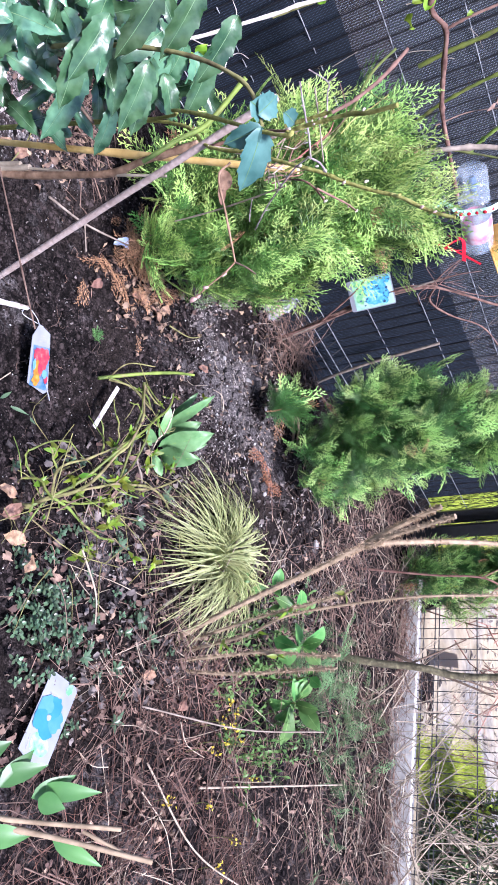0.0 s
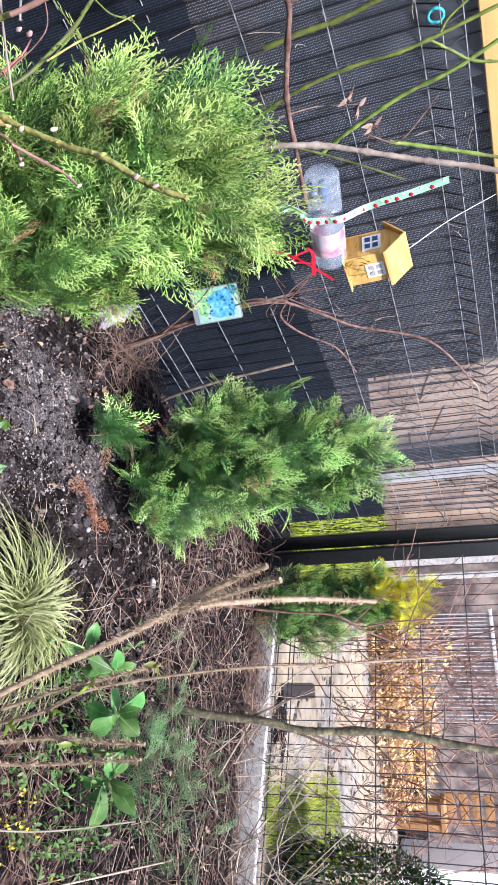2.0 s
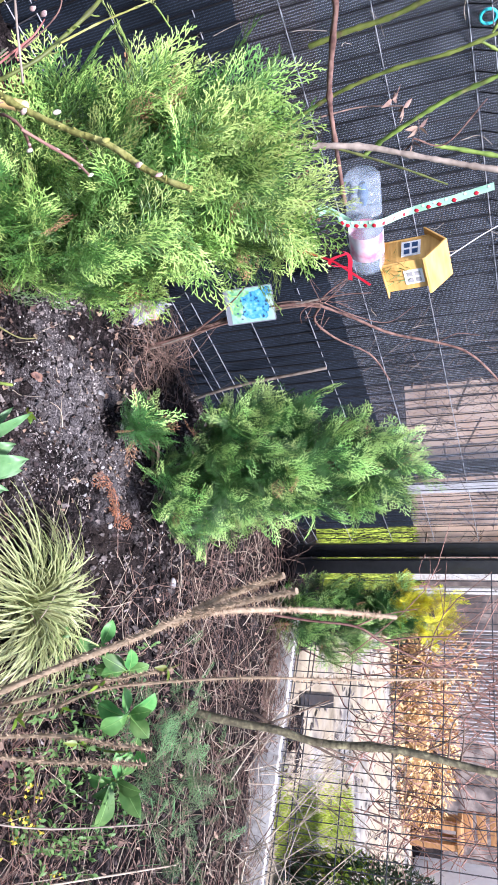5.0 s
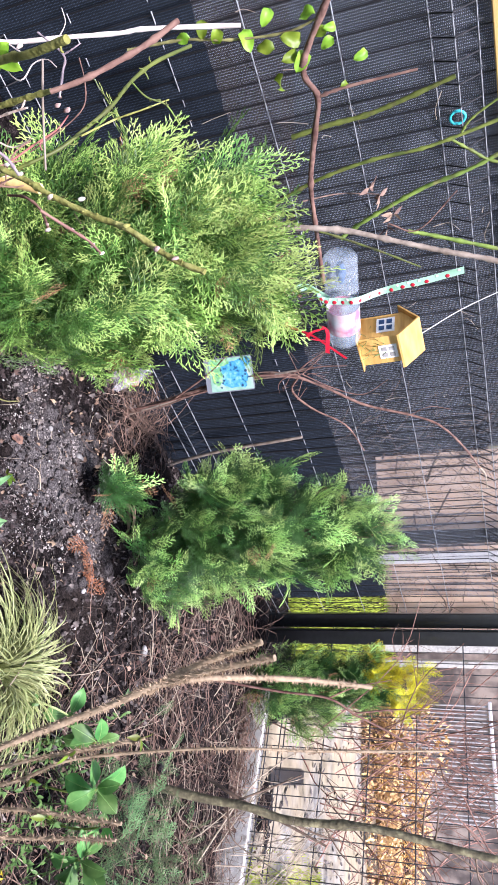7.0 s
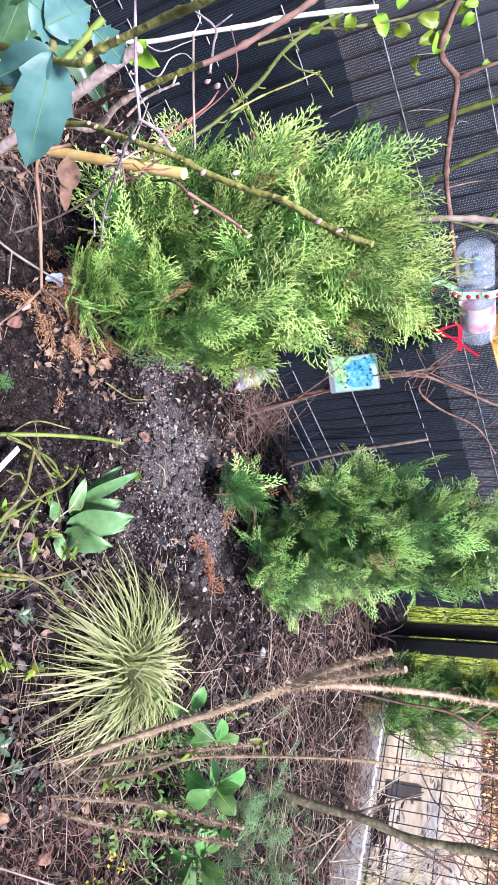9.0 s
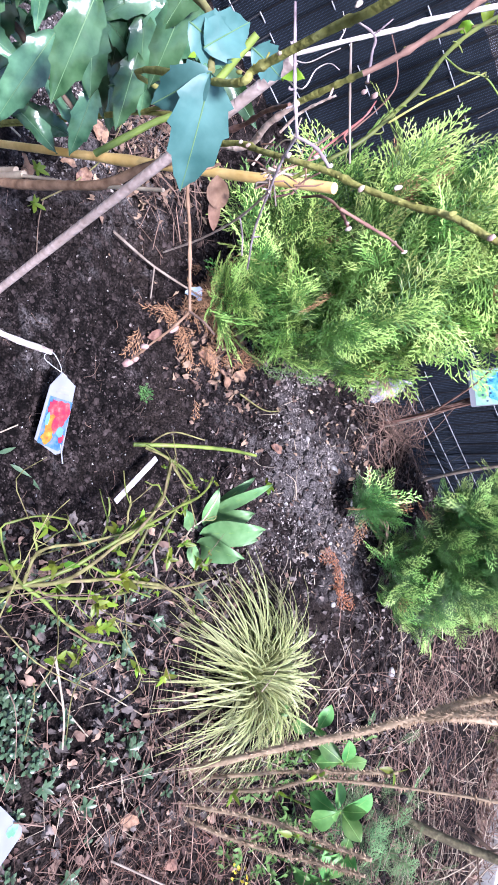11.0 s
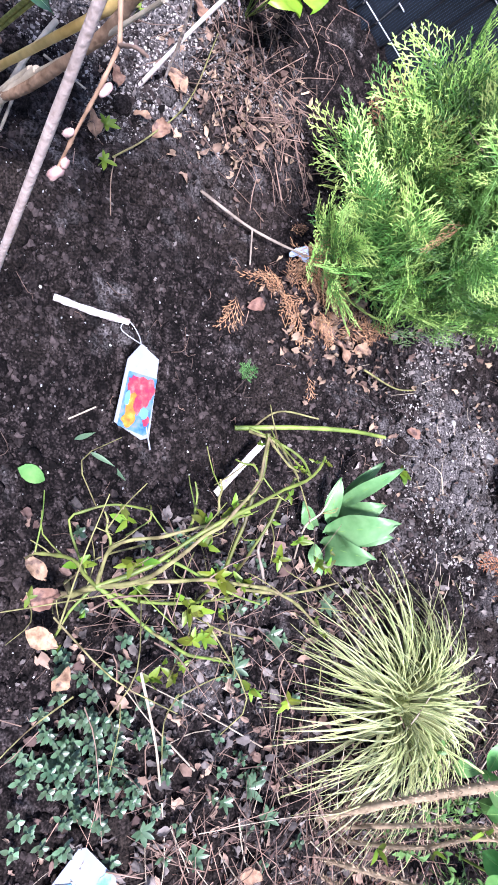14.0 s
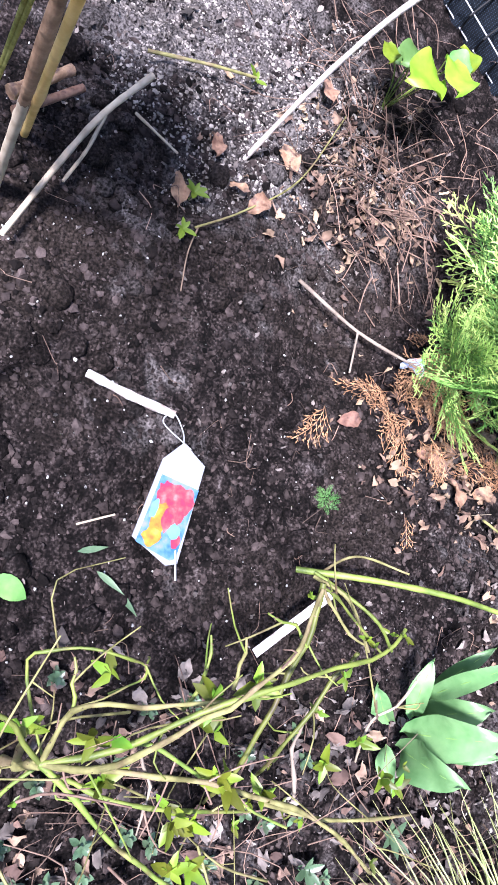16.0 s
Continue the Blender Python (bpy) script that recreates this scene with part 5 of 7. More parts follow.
rose_stem([(0.108, 1.383, 0.13), (0.062, 1.368, 0.14), (0.019, 1.368, 0.15)], 0.002, GREYSTEM)
rose_stem([(0.112, 1.117, 0.1), (0.147, 1.093, 0.08), (0.199, 1.081, 0.03)], 0.002)
rose_stem([(0.078, 1.179, 0.16), (0.083, 1.227, 0.15), (0.116, 1.306, 0.12), (0.139, 1.397, 0.1)], 0.0024)
rose_stem([(-0.1, 1.316, 0.22), (-0.077, 1.344, 0.21), (-0.059, 1.391, 0.2)], 0.002)
rose_stem([(-0.1, 1.316, 0.22), (-0.086, 1.368, 0.2), (-0.055, 1.434, 0.18)], 0.0018)
rose_stem([(-0.041, 1.322, 0.2), (-0.058, 1.295, 0.21), (-0.058, 1.258, 0.22)], 0.0016)
leaf_geo = Geo()
TUFTS = np.array([(0.025, 1.242, 0.18), (0.056, 1.258, 0.16), (0.096, 1.277, 0.15), (0.105, 1.289, 0.15), (0.117, 1.167, 0.13), (0.13, 1.239, 0.13), (0.143, 1.247, 0.13), (0.187, 1.262, 0.12), (0.184, 1.281, 0.12), (0.245, 1.271, 0.06), (0.248, 1.237, 0.05), (0.28, 1.43, 0.04), (0.309, 1.521, 0.03), (0.076, 1.523, 0.1), (0.083, 1.546, 0.1), (0.144, 1.271, 0.12), (0.081, 1.083, 0.12), (0.078, 1.16, 0.15), (-0.103, 1.772, 0.08), (0.041, 1.482, 0.1), (0.079, 1.143, 0.15), (0.109, 1.341, 0.13), (0.071, 1.423, 0.12), (0.004, 1.272, 0.2), (0.022, 1.162, 0.1)])
for k in range(46):
    p = TUFTS[k].copy() if k < len(TUFTS) else STEMS[r.integers(len(STEMS))][-1] + r.normal(size=3) * 0.02
    p[2] = max(p[2], 0.02)
    big = k < len(TUFTS)
    for _ in range(r.integers(5, 10) if big else r.integers(3, 6)):
        d = unit(r.normal(size=3) + (0, 0, 0.4))
        size = r.uniform(0.012, 0.03) if big else r.uniform(0.007, 0.015)
        leaf_geo.add(*leaf_to(p, p + d * size, size * 0.42, lance, up=r.normal(size=3) * 0.4 + (0, -0.3, 1), along=4, teeth=1))
part("leaf_growth", leaf_geo, PALELEAF, tangle, "tufts of yellow-green new leaves", kind="stuff")

# dead twig clump between the stems
clump = thing("twig_clump", "thin dead shoots caught in the green rose", "twigs", at=(0.15, 1.25, 0))
for k in range(40):
    part("twig", twigs(1, in_box(0.0, 0.3, 1.03, 1.55), (0.05, 0.2), 440 + k, thick=0.0012, lift=(0.02, 0.2), slope=0.4), OLIVE if k % 3 else TWIG, clump)

# ---- ground cover and seedlings ----
cover = Geo()
r = np.random.default_rng(9)


def sprig(g, x, y, n, size, high):
    """A small rosette of glossy leaves on a low shoot."""
    z = float(soil_height(x, y)) + high * r.uniform(0.3, 1.0)
    turn = r.uniform(0, 6.28)
    for k in range(n):
        ang = turn + 2.4 * k
        b = np.array([x, y, z - 0.0025 * k])
        d = np.array([math.cos(ang), math.sin(ang), 0.6 - 0.08 * k])
        g.add(*leaf_to(b, b + d * size * (0.55 + 0.07 * k) * r.uniform(0.85, 1.15), size * 0.5, oval, bend=0.4, along=4))


for _ in range(75):
    sprig(cover, 0.35 + r.normal() * 0.055, 1.14 + r.normal() * 0.05, 8, 0.015, 0.07)
for _ in range(60):
    sprig(cover, r.uniform(0.02, 0.6), r.uniform(1.08, 1.55), 7, 0.015, 0.03)
whole("ground_cover", cover, COVER, "mat of small grey-green oval leaves", "ground cover", kind="stuff")
for x, y, n, size, mat in ((0.441, 1.452, 7, 0.026, COVER), (0.489, 1.485, 7, 0.024, COVER), (0.449, 1.395, 6, 0.02, COVER), (0.517, 1.345, 7, 0.022, COVER), (0.464, 1.25, 7, 0.024, COVER), (-0.614, 1.137, 6, 0.022, PALELEAF), (-0.545, 1.132, 5, 0.02, PALELEAF), (0.2, 1.5, 6, 0.025, COVER), (0.15, 1.62, 7, 0.028, COVER), (0.25, 1.42, 6, 0.025, COVER), (-0.84, 1.18, 4, 0.02, PALELEAF), (0.62, 1.3, 7, 0.026, COVER), (0.24, 1.32, 5, 0.018, PALELEAF)):
    b = np.array(on_soil(x, y, 0.02))
    ob = thing("seedling", "small seedling with a few oval leaves", "seedling", group="seedlings on the bed", at=tuple(b - (0, 0, 0.02)))
    part("stem", Geo().take(tube([b - (0, 0, 0.03), b], 0.0008, sides=5, steps=1)), GREENSTEM, ob)
    for k in range(n):
        ang = 6.28 * k / n + r.uniform(-0.3, 0.3)
        long = size * r.uniform(0.6, 1.1)
        part("leaf", Geo().add(*leaf_to(b, b + np.array([math.cos(ang), math.sin(ang), r.uniform(0.1, 0.9)]) * long, long * 0.45, oval, along=5)), mat, ob)
feather = Geo()
for k in range(8):
    v, f, young = SPRAYS[k]
    feather.add(laid(v * 0.19, np.array(pose(*on_soil(-0.264, 1.444, 0.008), 0, -35, k * 45))), f)
whole("seedling", feather, BROADLEAF, "tiny feathery green seedling on dark soil", "seedling", smooth=False)

# ---- grey-green feathery plants and thin green growth ----
r = np.random.default_rng(15)
for x, y, sx, n, h, lab in ((0.93, 2.45, 0.17, 75, 0.15, "wispy grey-green perennial beside the mesh fence"), (1.2, 2.4, 0.22, 36, 0.12, "loose grey-green perennial among dry stems"), (0.8, 2.25, 0.14, 70, 0.13, "fine grey-green perennial behind the whorled plants")):
    g = Geo()
    for _ in range(n):
        b = np.array([x + r.normal() * sx * 0.6, y + r.normal() * sx * 0.7, 0.0])
        way = unit(r.normal(size=3) * (0.9, 0.9, 0) + (0, 0, 0.75))
        up = b + way * h * r.uniform(0.2, 0.9)
        g.tone.append(np.full(sum(len(v) for v, _ in tube([b, up], 0.001, 0.0007, sides=3, steps=2)), r.uniform()))
        g.take(tube([b, up], 0.001, 0.0007, sides=3, steps=2))
        v, f, young = SPRAYS[r.integers(len(SPRAYS))]
        g.add(turned(v * r.uniform(0.45, 0.85) * (1, 0.8, 1), up, up + way + r.normal(size=3) * 0.3, unit(r.normal(size=3) * 0.5 + (0, -0.4, 0.9))), f, tone=r.uniform())
    whole("feathery_perennial", g, LAVENDER, lab, "plant", group="feathery perennials", kind="stuff")
g = Geo()
for _ in range(110):
    sx, sy = r.uniform(0.52, 0.98), r.uniform(1.7, 2.15)
    b = np.array([sx, sy, 0.0])
    t = b + (r.normal() * 0.05, r.normal() * 0.05, r.uniform(0.05, 0.16))
    g.take(tube([b, t], 0.001, 0.0007, sides=3, steps=2))
    for q in range(7):
        p = b + (t - b) * r.uniform(0.3, 1)
        g.add(*leaf_to(p, p + unit(r.normal(size=3) + (0, 0, 0.4)) * 0.018, 0.008, oval, along=3))
whole("weed_growth", g, BROADLEAF, "thin green weeds between the whorled plants", "weeds", kind="stuff")

# ---- small yellow flowers ----
for x, y, z in ((0.74, 1.629, 0.1), (0.798, 1.638, 0.1), (0.792, 1.575, 0.1), (0.778, 1.785, 0.05), (0.841, 1.769, 0.06), (0.977, 1.831, 0.05), (0.857, 1.442, 0.05), (1.095, 1.588, 0.06), (0.938, 1.599, 0.05), (0.76, 1.66, 0.12), (0.72, 1.72, 0.08), (1.05, 1.65, 0.08)):
    ob = thing("yellow_flower", "small yellow flower on a thin stem", "flower", group="yellow flowers", at=(x, y, 0))
    part("stem", Geo().take(tube([(x + 0.01, y, float(soil_height(x, y)) - 0.01), (x, y + 0.005, z * 0.5), (x, y, z)], 0.0009, sides=4, steps=3)), GREENSTEM, ob)
    g = Geo()
    for k in range(11):
        b = np.array([x, y, z]) + r.normal(size=3) * 0.007
        g.add(*leaf_to(b, b + unit(r.normal(size=3) + (0, -0.2, 0.3)) * r.uniform(0.005, 0.011), 0.006, oval, along=3, roll=r.normal()))
    part("blossom", g, BLOOM, ob, kind="stuff")
CARD_AT = [(-0.368, 2.387, 0.330), (-0.368, 2.387, 0.482), (-0.466, 2.356, 0.346)]
RIBBON_AT = [(-0.528, 2.088, 0.752), (-0.514, 2.107, 0.766), (-0.508, 2.115, 0.806),
             (-0.505, 2.118, 0.847), (-0.540, 2.189, 0.886), (-0.546, 2.181, 0.944),
             (-0.549, 2.177, 1.000), (-0.558, 2.165, 1.101)]

# ---- plant tags ----


def card_patch(corner, ex, ey, outline, lift, n):
    """A flat print on a card: outline in the card's own metres."""
    p = [corner + ex * u + ey * v + n * lift for u, v in outline]
    c = np.mean(p, axis=0)
    return np.array(p + [c]), np.array([[k, (k + 1) % len(p), len(p)] for k in range(len(p))])


def blob(cx, cy, rx, ry, seed, n=18, rough=0.1):
    r = np.random.default_rng(seed)
    k = 1 + rough * r.normal(size=n)
    return [(cx + rx * k[i] * math.cos(6.283 * i / n), cy + ry * k[i] * math.sin(6.283 * i / n)) for i in range(n)]


def card_board(corner, ex, ey, outline, thick, n):
    """A thin board of that outline, with its rim."""
    p = [np.asarray(corner) + ex * u + ey * v for u, v in outline]
    bm = bmesh.new()
    top = [bm.verts.new(q) for q in p]
    low = [bm.verts.new(q - n * thick) for q in p]
    bm.faces.new(top)
    bm.faces.new(low[::-1])
    for k in range(len(p)):
        bm.faces.new((low[k], low[(k + 1) % len(p)], top[(k + 1) % len(p)], top[k]))
    bmesh.ops.recalc_face_normals(bm, faces=bm.faces[:])
    return from_bm(bm)


def frame_of(a, b, c):
    """Corner, two unit edges, normal and lengths from three corners."""
    a, b, c = (np.asarray(q, float) for q in (a, b, c))
    ex = unit(b - a)
    ey = c - a
    ey = unit(ey - ex * (ey @ ex))
    n = np.cross(ex, ey)
    return a, ex, ey, n, np.linalg.norm(b - a), abs((c - a) @ ey)


# rose tag hanging on the white stick
GREY_PRINT = material("grey print", two((0.16, 0.16, 0.17), (0.3, 0.3, 0.31)), 60, 0.4, 0.05)
A, EX, EY, N, L1, L2 = frame_of((-0.129, 1.169, 0.033), (-0.226, 1.174, 0.06), (-0.113, 1.237, 0.02))
if N[2] < 0:
    N = -N
tag = thing("plant_tag", "white plastic plant tag printed with pink roses", "plant tag", at=tuple(A))
W2 = L2
part("tag_body", Geo().add(*card_board(A, EX, EY, [(0, 0), (0.097, 0), (0.124, 0.018), (0.12, 0.028), (0.108, 0.056), (-0.014, W2), (-0.02, 0.055)], 0.0012, N)), CARD_W, tag, smooth=False)
SOFT_PRINT = material("soft blue print", two((0.07, 0.2, 0.3), (0.14, 0.26, 0.33)), 60, 0.4, 0.05)
ground_print = [(-0.013, 0.058), (-0.004, 0.006), (0.08, 0.006), (0.078, 0.06), (-0.008, 0.064)]
part("print", Geo().add(*card_patch(A, EX, EY, ground_print, 0.0005, N)), DUSK_PRINT, tag, smooth=False)
for k, (cx, cy, rx, ry, mat) in enumerate(((0.05, 0.034, 0.026, 0.02, ROSE_PRINT), (0.058, 0.048, 0.017, 0.012, ROSE_PRINT), (0.03, 0.024, 0.02, 0.012, GLOW_PRINT), (0.034, 0.036, 0.014, 0.011, ROSE_PRINT), (0.062, 0.018, 0.013, 0.01, ROSE_PRINT), (0.008, 0.022, 0.012, 0.012, GLOW_PRINT), (0.012, 0.054, 0.01, 0.006, ROSE_PRINT), (0.04, 0.012, 0.012, 0.005, SOFT_PRINT), (0.022, 0.048, 0.009, 0.009, SOFT_PRINT))):
    part("print", Geo().add(*card_patch(A, EX, EY, blob(cx, cy, rx, ry, k), 0.0008 + 0.0003 * k, N)), mat, tag, smooth=False)
for u in (0.0875, 0.0935, 0.0995):
    bar = [(u, 0.016), (u + 0.0026, 0.016), (u + 0.0026, 0.05 - (u - 0.0875)), (u, 0.05 - (u - 0.0875))]
    part("print", Geo().add(*card_patch(A, EX, EY, bar, 0.0007, N)), GREY_PRINT, tag, smooth=False)
part("tie", Geo().take(tube([A + EX * 0.118 + EY * 0.02, (-0.262, 1.19, 0.06), (-0.282, 1.175, 0.055), (-0.27, 1.168, 0.045), A + EX * 0.12 + EY * 0.03], 0.0009, sides=5)), WIRE, tag, "thin wire tie")
part("stub", Geo().take(tube([A + EX * 0.001 + EY * 0.06, (-0.095, 1.24, 0.02)], 0.0014, sides=5)), CARD_W, tag)


def label_stick(name, a, b, wide, label, thick=0.002, mat=CARD_W):
    a, b = np.asarray(a, float), np.asarray(b, float)
    x = unit(b - a)
    y = unit(np.cross((0, 0, 1), x))
    v, f = box((0, -wide / 2, 0), (np.linalg.norm(b - a), wide / 2, thick), 0.0007)
    v[:, 2] += 0.004 * np.sin(v[:, 0] * 20)
    return whole(name, Geo().add(laid(v, axes(x, y, np.cross(x, y), a)), f), mat, label, "stick")


BIRCH = material("peeling white stick", [(0.38, (0.22, 0.17, 0.15)), (0.5, (0.55, 0.5, 0.48)), (0.7, (0.7, 0.67, 0.66))], 60, 0.8, 0.5, coarse=30)
whole("white_stick", Geo().take(tube([(-0.305, 1.068, 0.02), (-0.292, 1.12, 0.035), (-0.283, 1.178, 0.05)], 0.0052, 0.006, sides=8, rough=0.12)), BIRCH, "short peeling white stick holding the rose tag", "stick")
label_stick("plant_label", (-0.034, 1.36, 0.03), (-0.128, 1.45, 0.04), 0.012, "narrow white plastic plant label, weathered", mat=BIRCH)

# blue flower tag
SOFT_BLUE = material("pale blue print", two((0.03, 0.16, 0.28), (0.08, 0.22, 0.32)), 40, 0.4, 0.05, coat=0.1)
A, EX, EY, N, L1, L2 = frame_of((0.46, 1.158, 0.02), (0.57, 1.04, 0.03), (0.52, 1.21, 0.03))
if N[2] < 0:
    N = -N
tag2 = thing("plant_tag", "white plastic plant tag printed with a blue flower", "plant tag", at=tuple(A))
part("tag_body", Geo().add(*card_board(A, EX, EY, [(0.008, 0), (L1, 0), (L1 + 0.012, L2 * 0.5), (L1, L2), (0.008, L2), (0, L2 - 0.008), (0, 0.008)], 0.0014, N)), CARD_W, tag2, smooth=False)
petals = [(0.084 + 0.024 * math.cos(1.257 * k + 0.3), 0.036 + 0.02 * math.sin(1.257 * k + 0.3), 0.022, 0.018, (CARD_B, SOFT_BLUE)[k % 2]) for k in range(5)]
for k, (cx, cy, rx, ry, mat) in enumerate([(0.135, 0.04, 0.02, 0.026, LEAF_PRINT), (0.012, 0.06, 0.012, 0.008, LEAF_PRINT)] + petals + [(0.084, 0.036, 0.006, 0.006, CARD_W)]):
    part("print", Geo().add(*card_patch(A, EX, EY, blob(cx, min(cy, L2 * 0.8), rx, min(ry, L2 * 0.4), 20 + k), 0.0006 + 0.0003 * k, N)), mat, tag2, smooth=False)
for v0 in (0.02, 0.027, 0.033):
    bar = [(0.04, v0), (0.042, v0), (0.042, v0 + 0.005), (0.04, v0 + 0.005)]
    part("print", Geo().add(*card_patch(A, EX, EY, bar, 0.0007, N)), GREY_PRINT, tag2, smooth=False)
whole("dry_stick", Geo().take(tube([(0.5, 1.19, 0.03), (0.515, 1.24, 0.045)], 0.0016, 0.0012, sides=5)), TWIG, "short dry stick across the blue tag", "stick")

# ---- vine with picture card ----
vine = thing("climbing_vine", "bare red-brown climbing vine before the black cloth", "vine", at=(-0.349, 2.454, 0))
MAIN = [(-0.345, 2.46, -0.04), (-0.361, 2.437, 0.136), (-0.39, 2.399, 0.329), (-0.404, 2.38, 0.497), (-0.397, 2.4, 0.61)]
part("stem", Geo().take(tube(MAIN, 0.006, 0.0045, sides=8, rough=0.15)), REDSTEM, vine)
for k in range(4):
    wind = [np.array(p) + 0.009 * np.array([math.cos(1.6 * i + 1.57 * k), math.sin(1.6 * i + 1.57 * k), 0.3]) for i, p in enumerate(MAIN)]
    part("stem", Geo().take(tube(wind, 0.003, 0.0022, sides=6, rough=0.15)), (REDSTEM, TWIG)[k % 2], vine)
part("stem", Geo().take(tube([(-0.338, 2.475, -0.04), (-0.352, 2.44, 0.1), (-0.38, 2.42, 0.28), (-0.4, 2.385, 0.5), (-0.41, 2.385, 0.64)], 0.0042, 0.003, sides=7, rough=0.12)), GREYSTEM, vine)
for pts, r0, r1 in (
    ([(-0.397, 2.4, 0.6), (-0.37, 2.49, 0.67), (-0.32, 2.57, 0.77), (-0.283, 2.618, 0.9), (-0.25, 2.66, 0.98), (-0.19, 2.74, 1.04), (-0.122, 2.833, 1.085)], 0.0048, 0.003),
    ([(-0.403, 2.42, 0.61), (-0.37, 2.49, 0.565), (-0.32, 2.555, 0.61), (-0.269, 2.619, 0.698), (-0.195, 2.719, 0.734)], 0.0045, 0.002),
    ([(-0.404, 2.39, 0.6), (-0.41, 2.38, 0.68), (-0.404, 2.38, 0.76)], 0.003, 0.0012),
    ([(-0.404, 2.39, 0.61), (-0.43, 2.37, 0.66), (-0.46, 2.35, 0.74)], 0.003, 0.0014),
    ([(-0.4, 2.4, 0.62), (-0.36, 2.46, 0.7), (-0.34, 2.5, 0.78), (-0.37, 2.47, 0.86)], 0.0018, 0.001),
    ([(-0.37, 2.42, 0.2), (-0.42, 2.36, 0.34), (-0.45, 2.3, 0.42)], 0.0032, 0.002),
    ([(-0.283, 2.618, 0.9), (-0.3, 2.6, 0.96), (-0.29, 2.62, 1.02)], 0.0016, 0.0008),
):
    part("branch", Geo().take(tube(pts, r0, r1, sides=6, rough=0.1)), REDSTEM, vine)
tendrils = Geo()
r = np.random.default_rng(61)
for _ in range(13):
    p = np.array([-0.402, 2.39, 0.6]) + r.normal(size=3) * (0.02, 0.03, 0.05)
    d = unit(r.normal(size=3) + (0.1, 0.0, 0.4)) * r.uniform(0.03, 0.09)
    tendrils.take(tube([p, p + d * 0.5 + r.normal(size=3) * 0.022, p + d], 0.0012, 0.0006, sides=4, steps=4))
part("tendril_tuft", tendrils, REDSTEM, vine, "fine dry tendrils", kind="stuff")
part("dry_tip", Geo().take(tube([(-0.122, 2.833, 1.085), (-0.1, 2.85, 1.1), (-0.06, 2.9, 1.1)], 0.003, 0.002)), STRAW, vine)

A, EX, EY, N, L1, L2 = frame_of(CARD_AT[0], CARD_AT[1], CARD_AT[2])
if N[1] > 0:
    N = -N
A = A + N * 0.004
card = thing("picture_card", "small glossy card with a blue and green picture", "card", at=tuple(A))
part("card_body", Geo().add(*card_board(A, EX, EY, [(0, 0.004), (0.004, 0), (L1 - 0.004, 0), (L1, 0.004), (L1, L2 - 0.004), (L1 - 0.004, L2), (0.004, L2), (0, L2 - 0.004)], 0.0015, N)), CARD_W, card, smooth=False)
MINT_PRINT = material("mint picture print", [(0.36, (0.16, 0.4, 0.26)), (0.5, (0.3, 0.5, 0.4)), (0.62, (0.42, 0.52, 0.46))], 40, 0.35, 0.05, coarse=14, coat=0.2)
inset = [(0.016, 0.003), (L1 - 0.003, 0.003), (L1 - 0.003, L2 - 0.003), (0.016, L2 - 0.003)]
part("print", Geo().add(*card_patch(A, EX, EY, inset, 0.0004, N)), MINT_PRINT, card, smooth=False)
r = np.random.default_rng(29)
patches = [(0.09, 0.055, 0.052, 0.042, SKY_PRINT), (0.1, 0.03, 0.034, 0.02, SKY_PRINT), (0.04, 0.05, 0.018, 0.03, LEAF_PRINT), (0.05, 0.088, 0.03, 0.012, LEAF_PRINT), (0.135, 0.085, 0.012, 0.012, SKY_PRINT)]
patches += [(r.uniform(0.035, 0.145), r.uniform(0.012, 0.095), r.uniform(0.002, 0.0055), r.uniform(0.0015, 0.004), CARD_K) for _ in range(13)]
for k, (cx, cy, rx, ry, mat) in enumerate(patches):
    out = [(min(max(u, 0.004), L1 - 0.004), min(max(w, 0.004), L2 - 0.004)) for u, w in blob(cx, cy, rx, ry, 40 + k, 18 if k < 5 else 9, 0.16)]
    part("print", Geo().add(*card_patch(A, EX, EY, out, 0.0006 + 0.0002 * min(k, 6), N)), mat, card, smooth=False)

whole("garden_stake", Geo().take(tube([(-0.19, 2.89, -0.16), (-0.237, 2.829, 0.151), (-0.265, 2.792, 0.508)], 0.0062, 0.0055, sides=8, rough=0.04)), GREYSTEM, "slim pinkish cane stuck in the soil by the cloth", "stake")

# ---- bottle feeder ----
bottle = thing("plastic_bottle", "clear ribbed plastic bottle hung sideways as a feeder", "bottle", at=(-0.54, 2.19, 0.795))
BA, BB = np.array([-0.645, 2.05, 0.822]), np.array([-0.455, 2.3, 0.774])
BX = unit(BB - BA)
BL = np.linalg.norm(BB - BA)
BY = unit(np.cross((0, 0, 1), BX))


def turned_body(profile, sides=28):
    """A body of rotation about the bottle's axis, from (along, radius)."""
    ang = np.linspace(0, 2 * np.pi, sides, endpoint=False)
    BZ = np.cross(BX, BY)
    rings = [BA + BX * t + rad * (np.cos(ang)[:, None] * BY + np.sin(ang)[:, None] * BZ) for t, rad in profile]
    n = len(profile)
    i = np.arange(n - 1)[:, None] * sides
    j = np.arange(sides)
    k = (j + 1) % sides
    return np.vstack(rings), np.stack([i + j, i + k, i + sides + k, i + sides + j], -1).reshape(-1, 4)


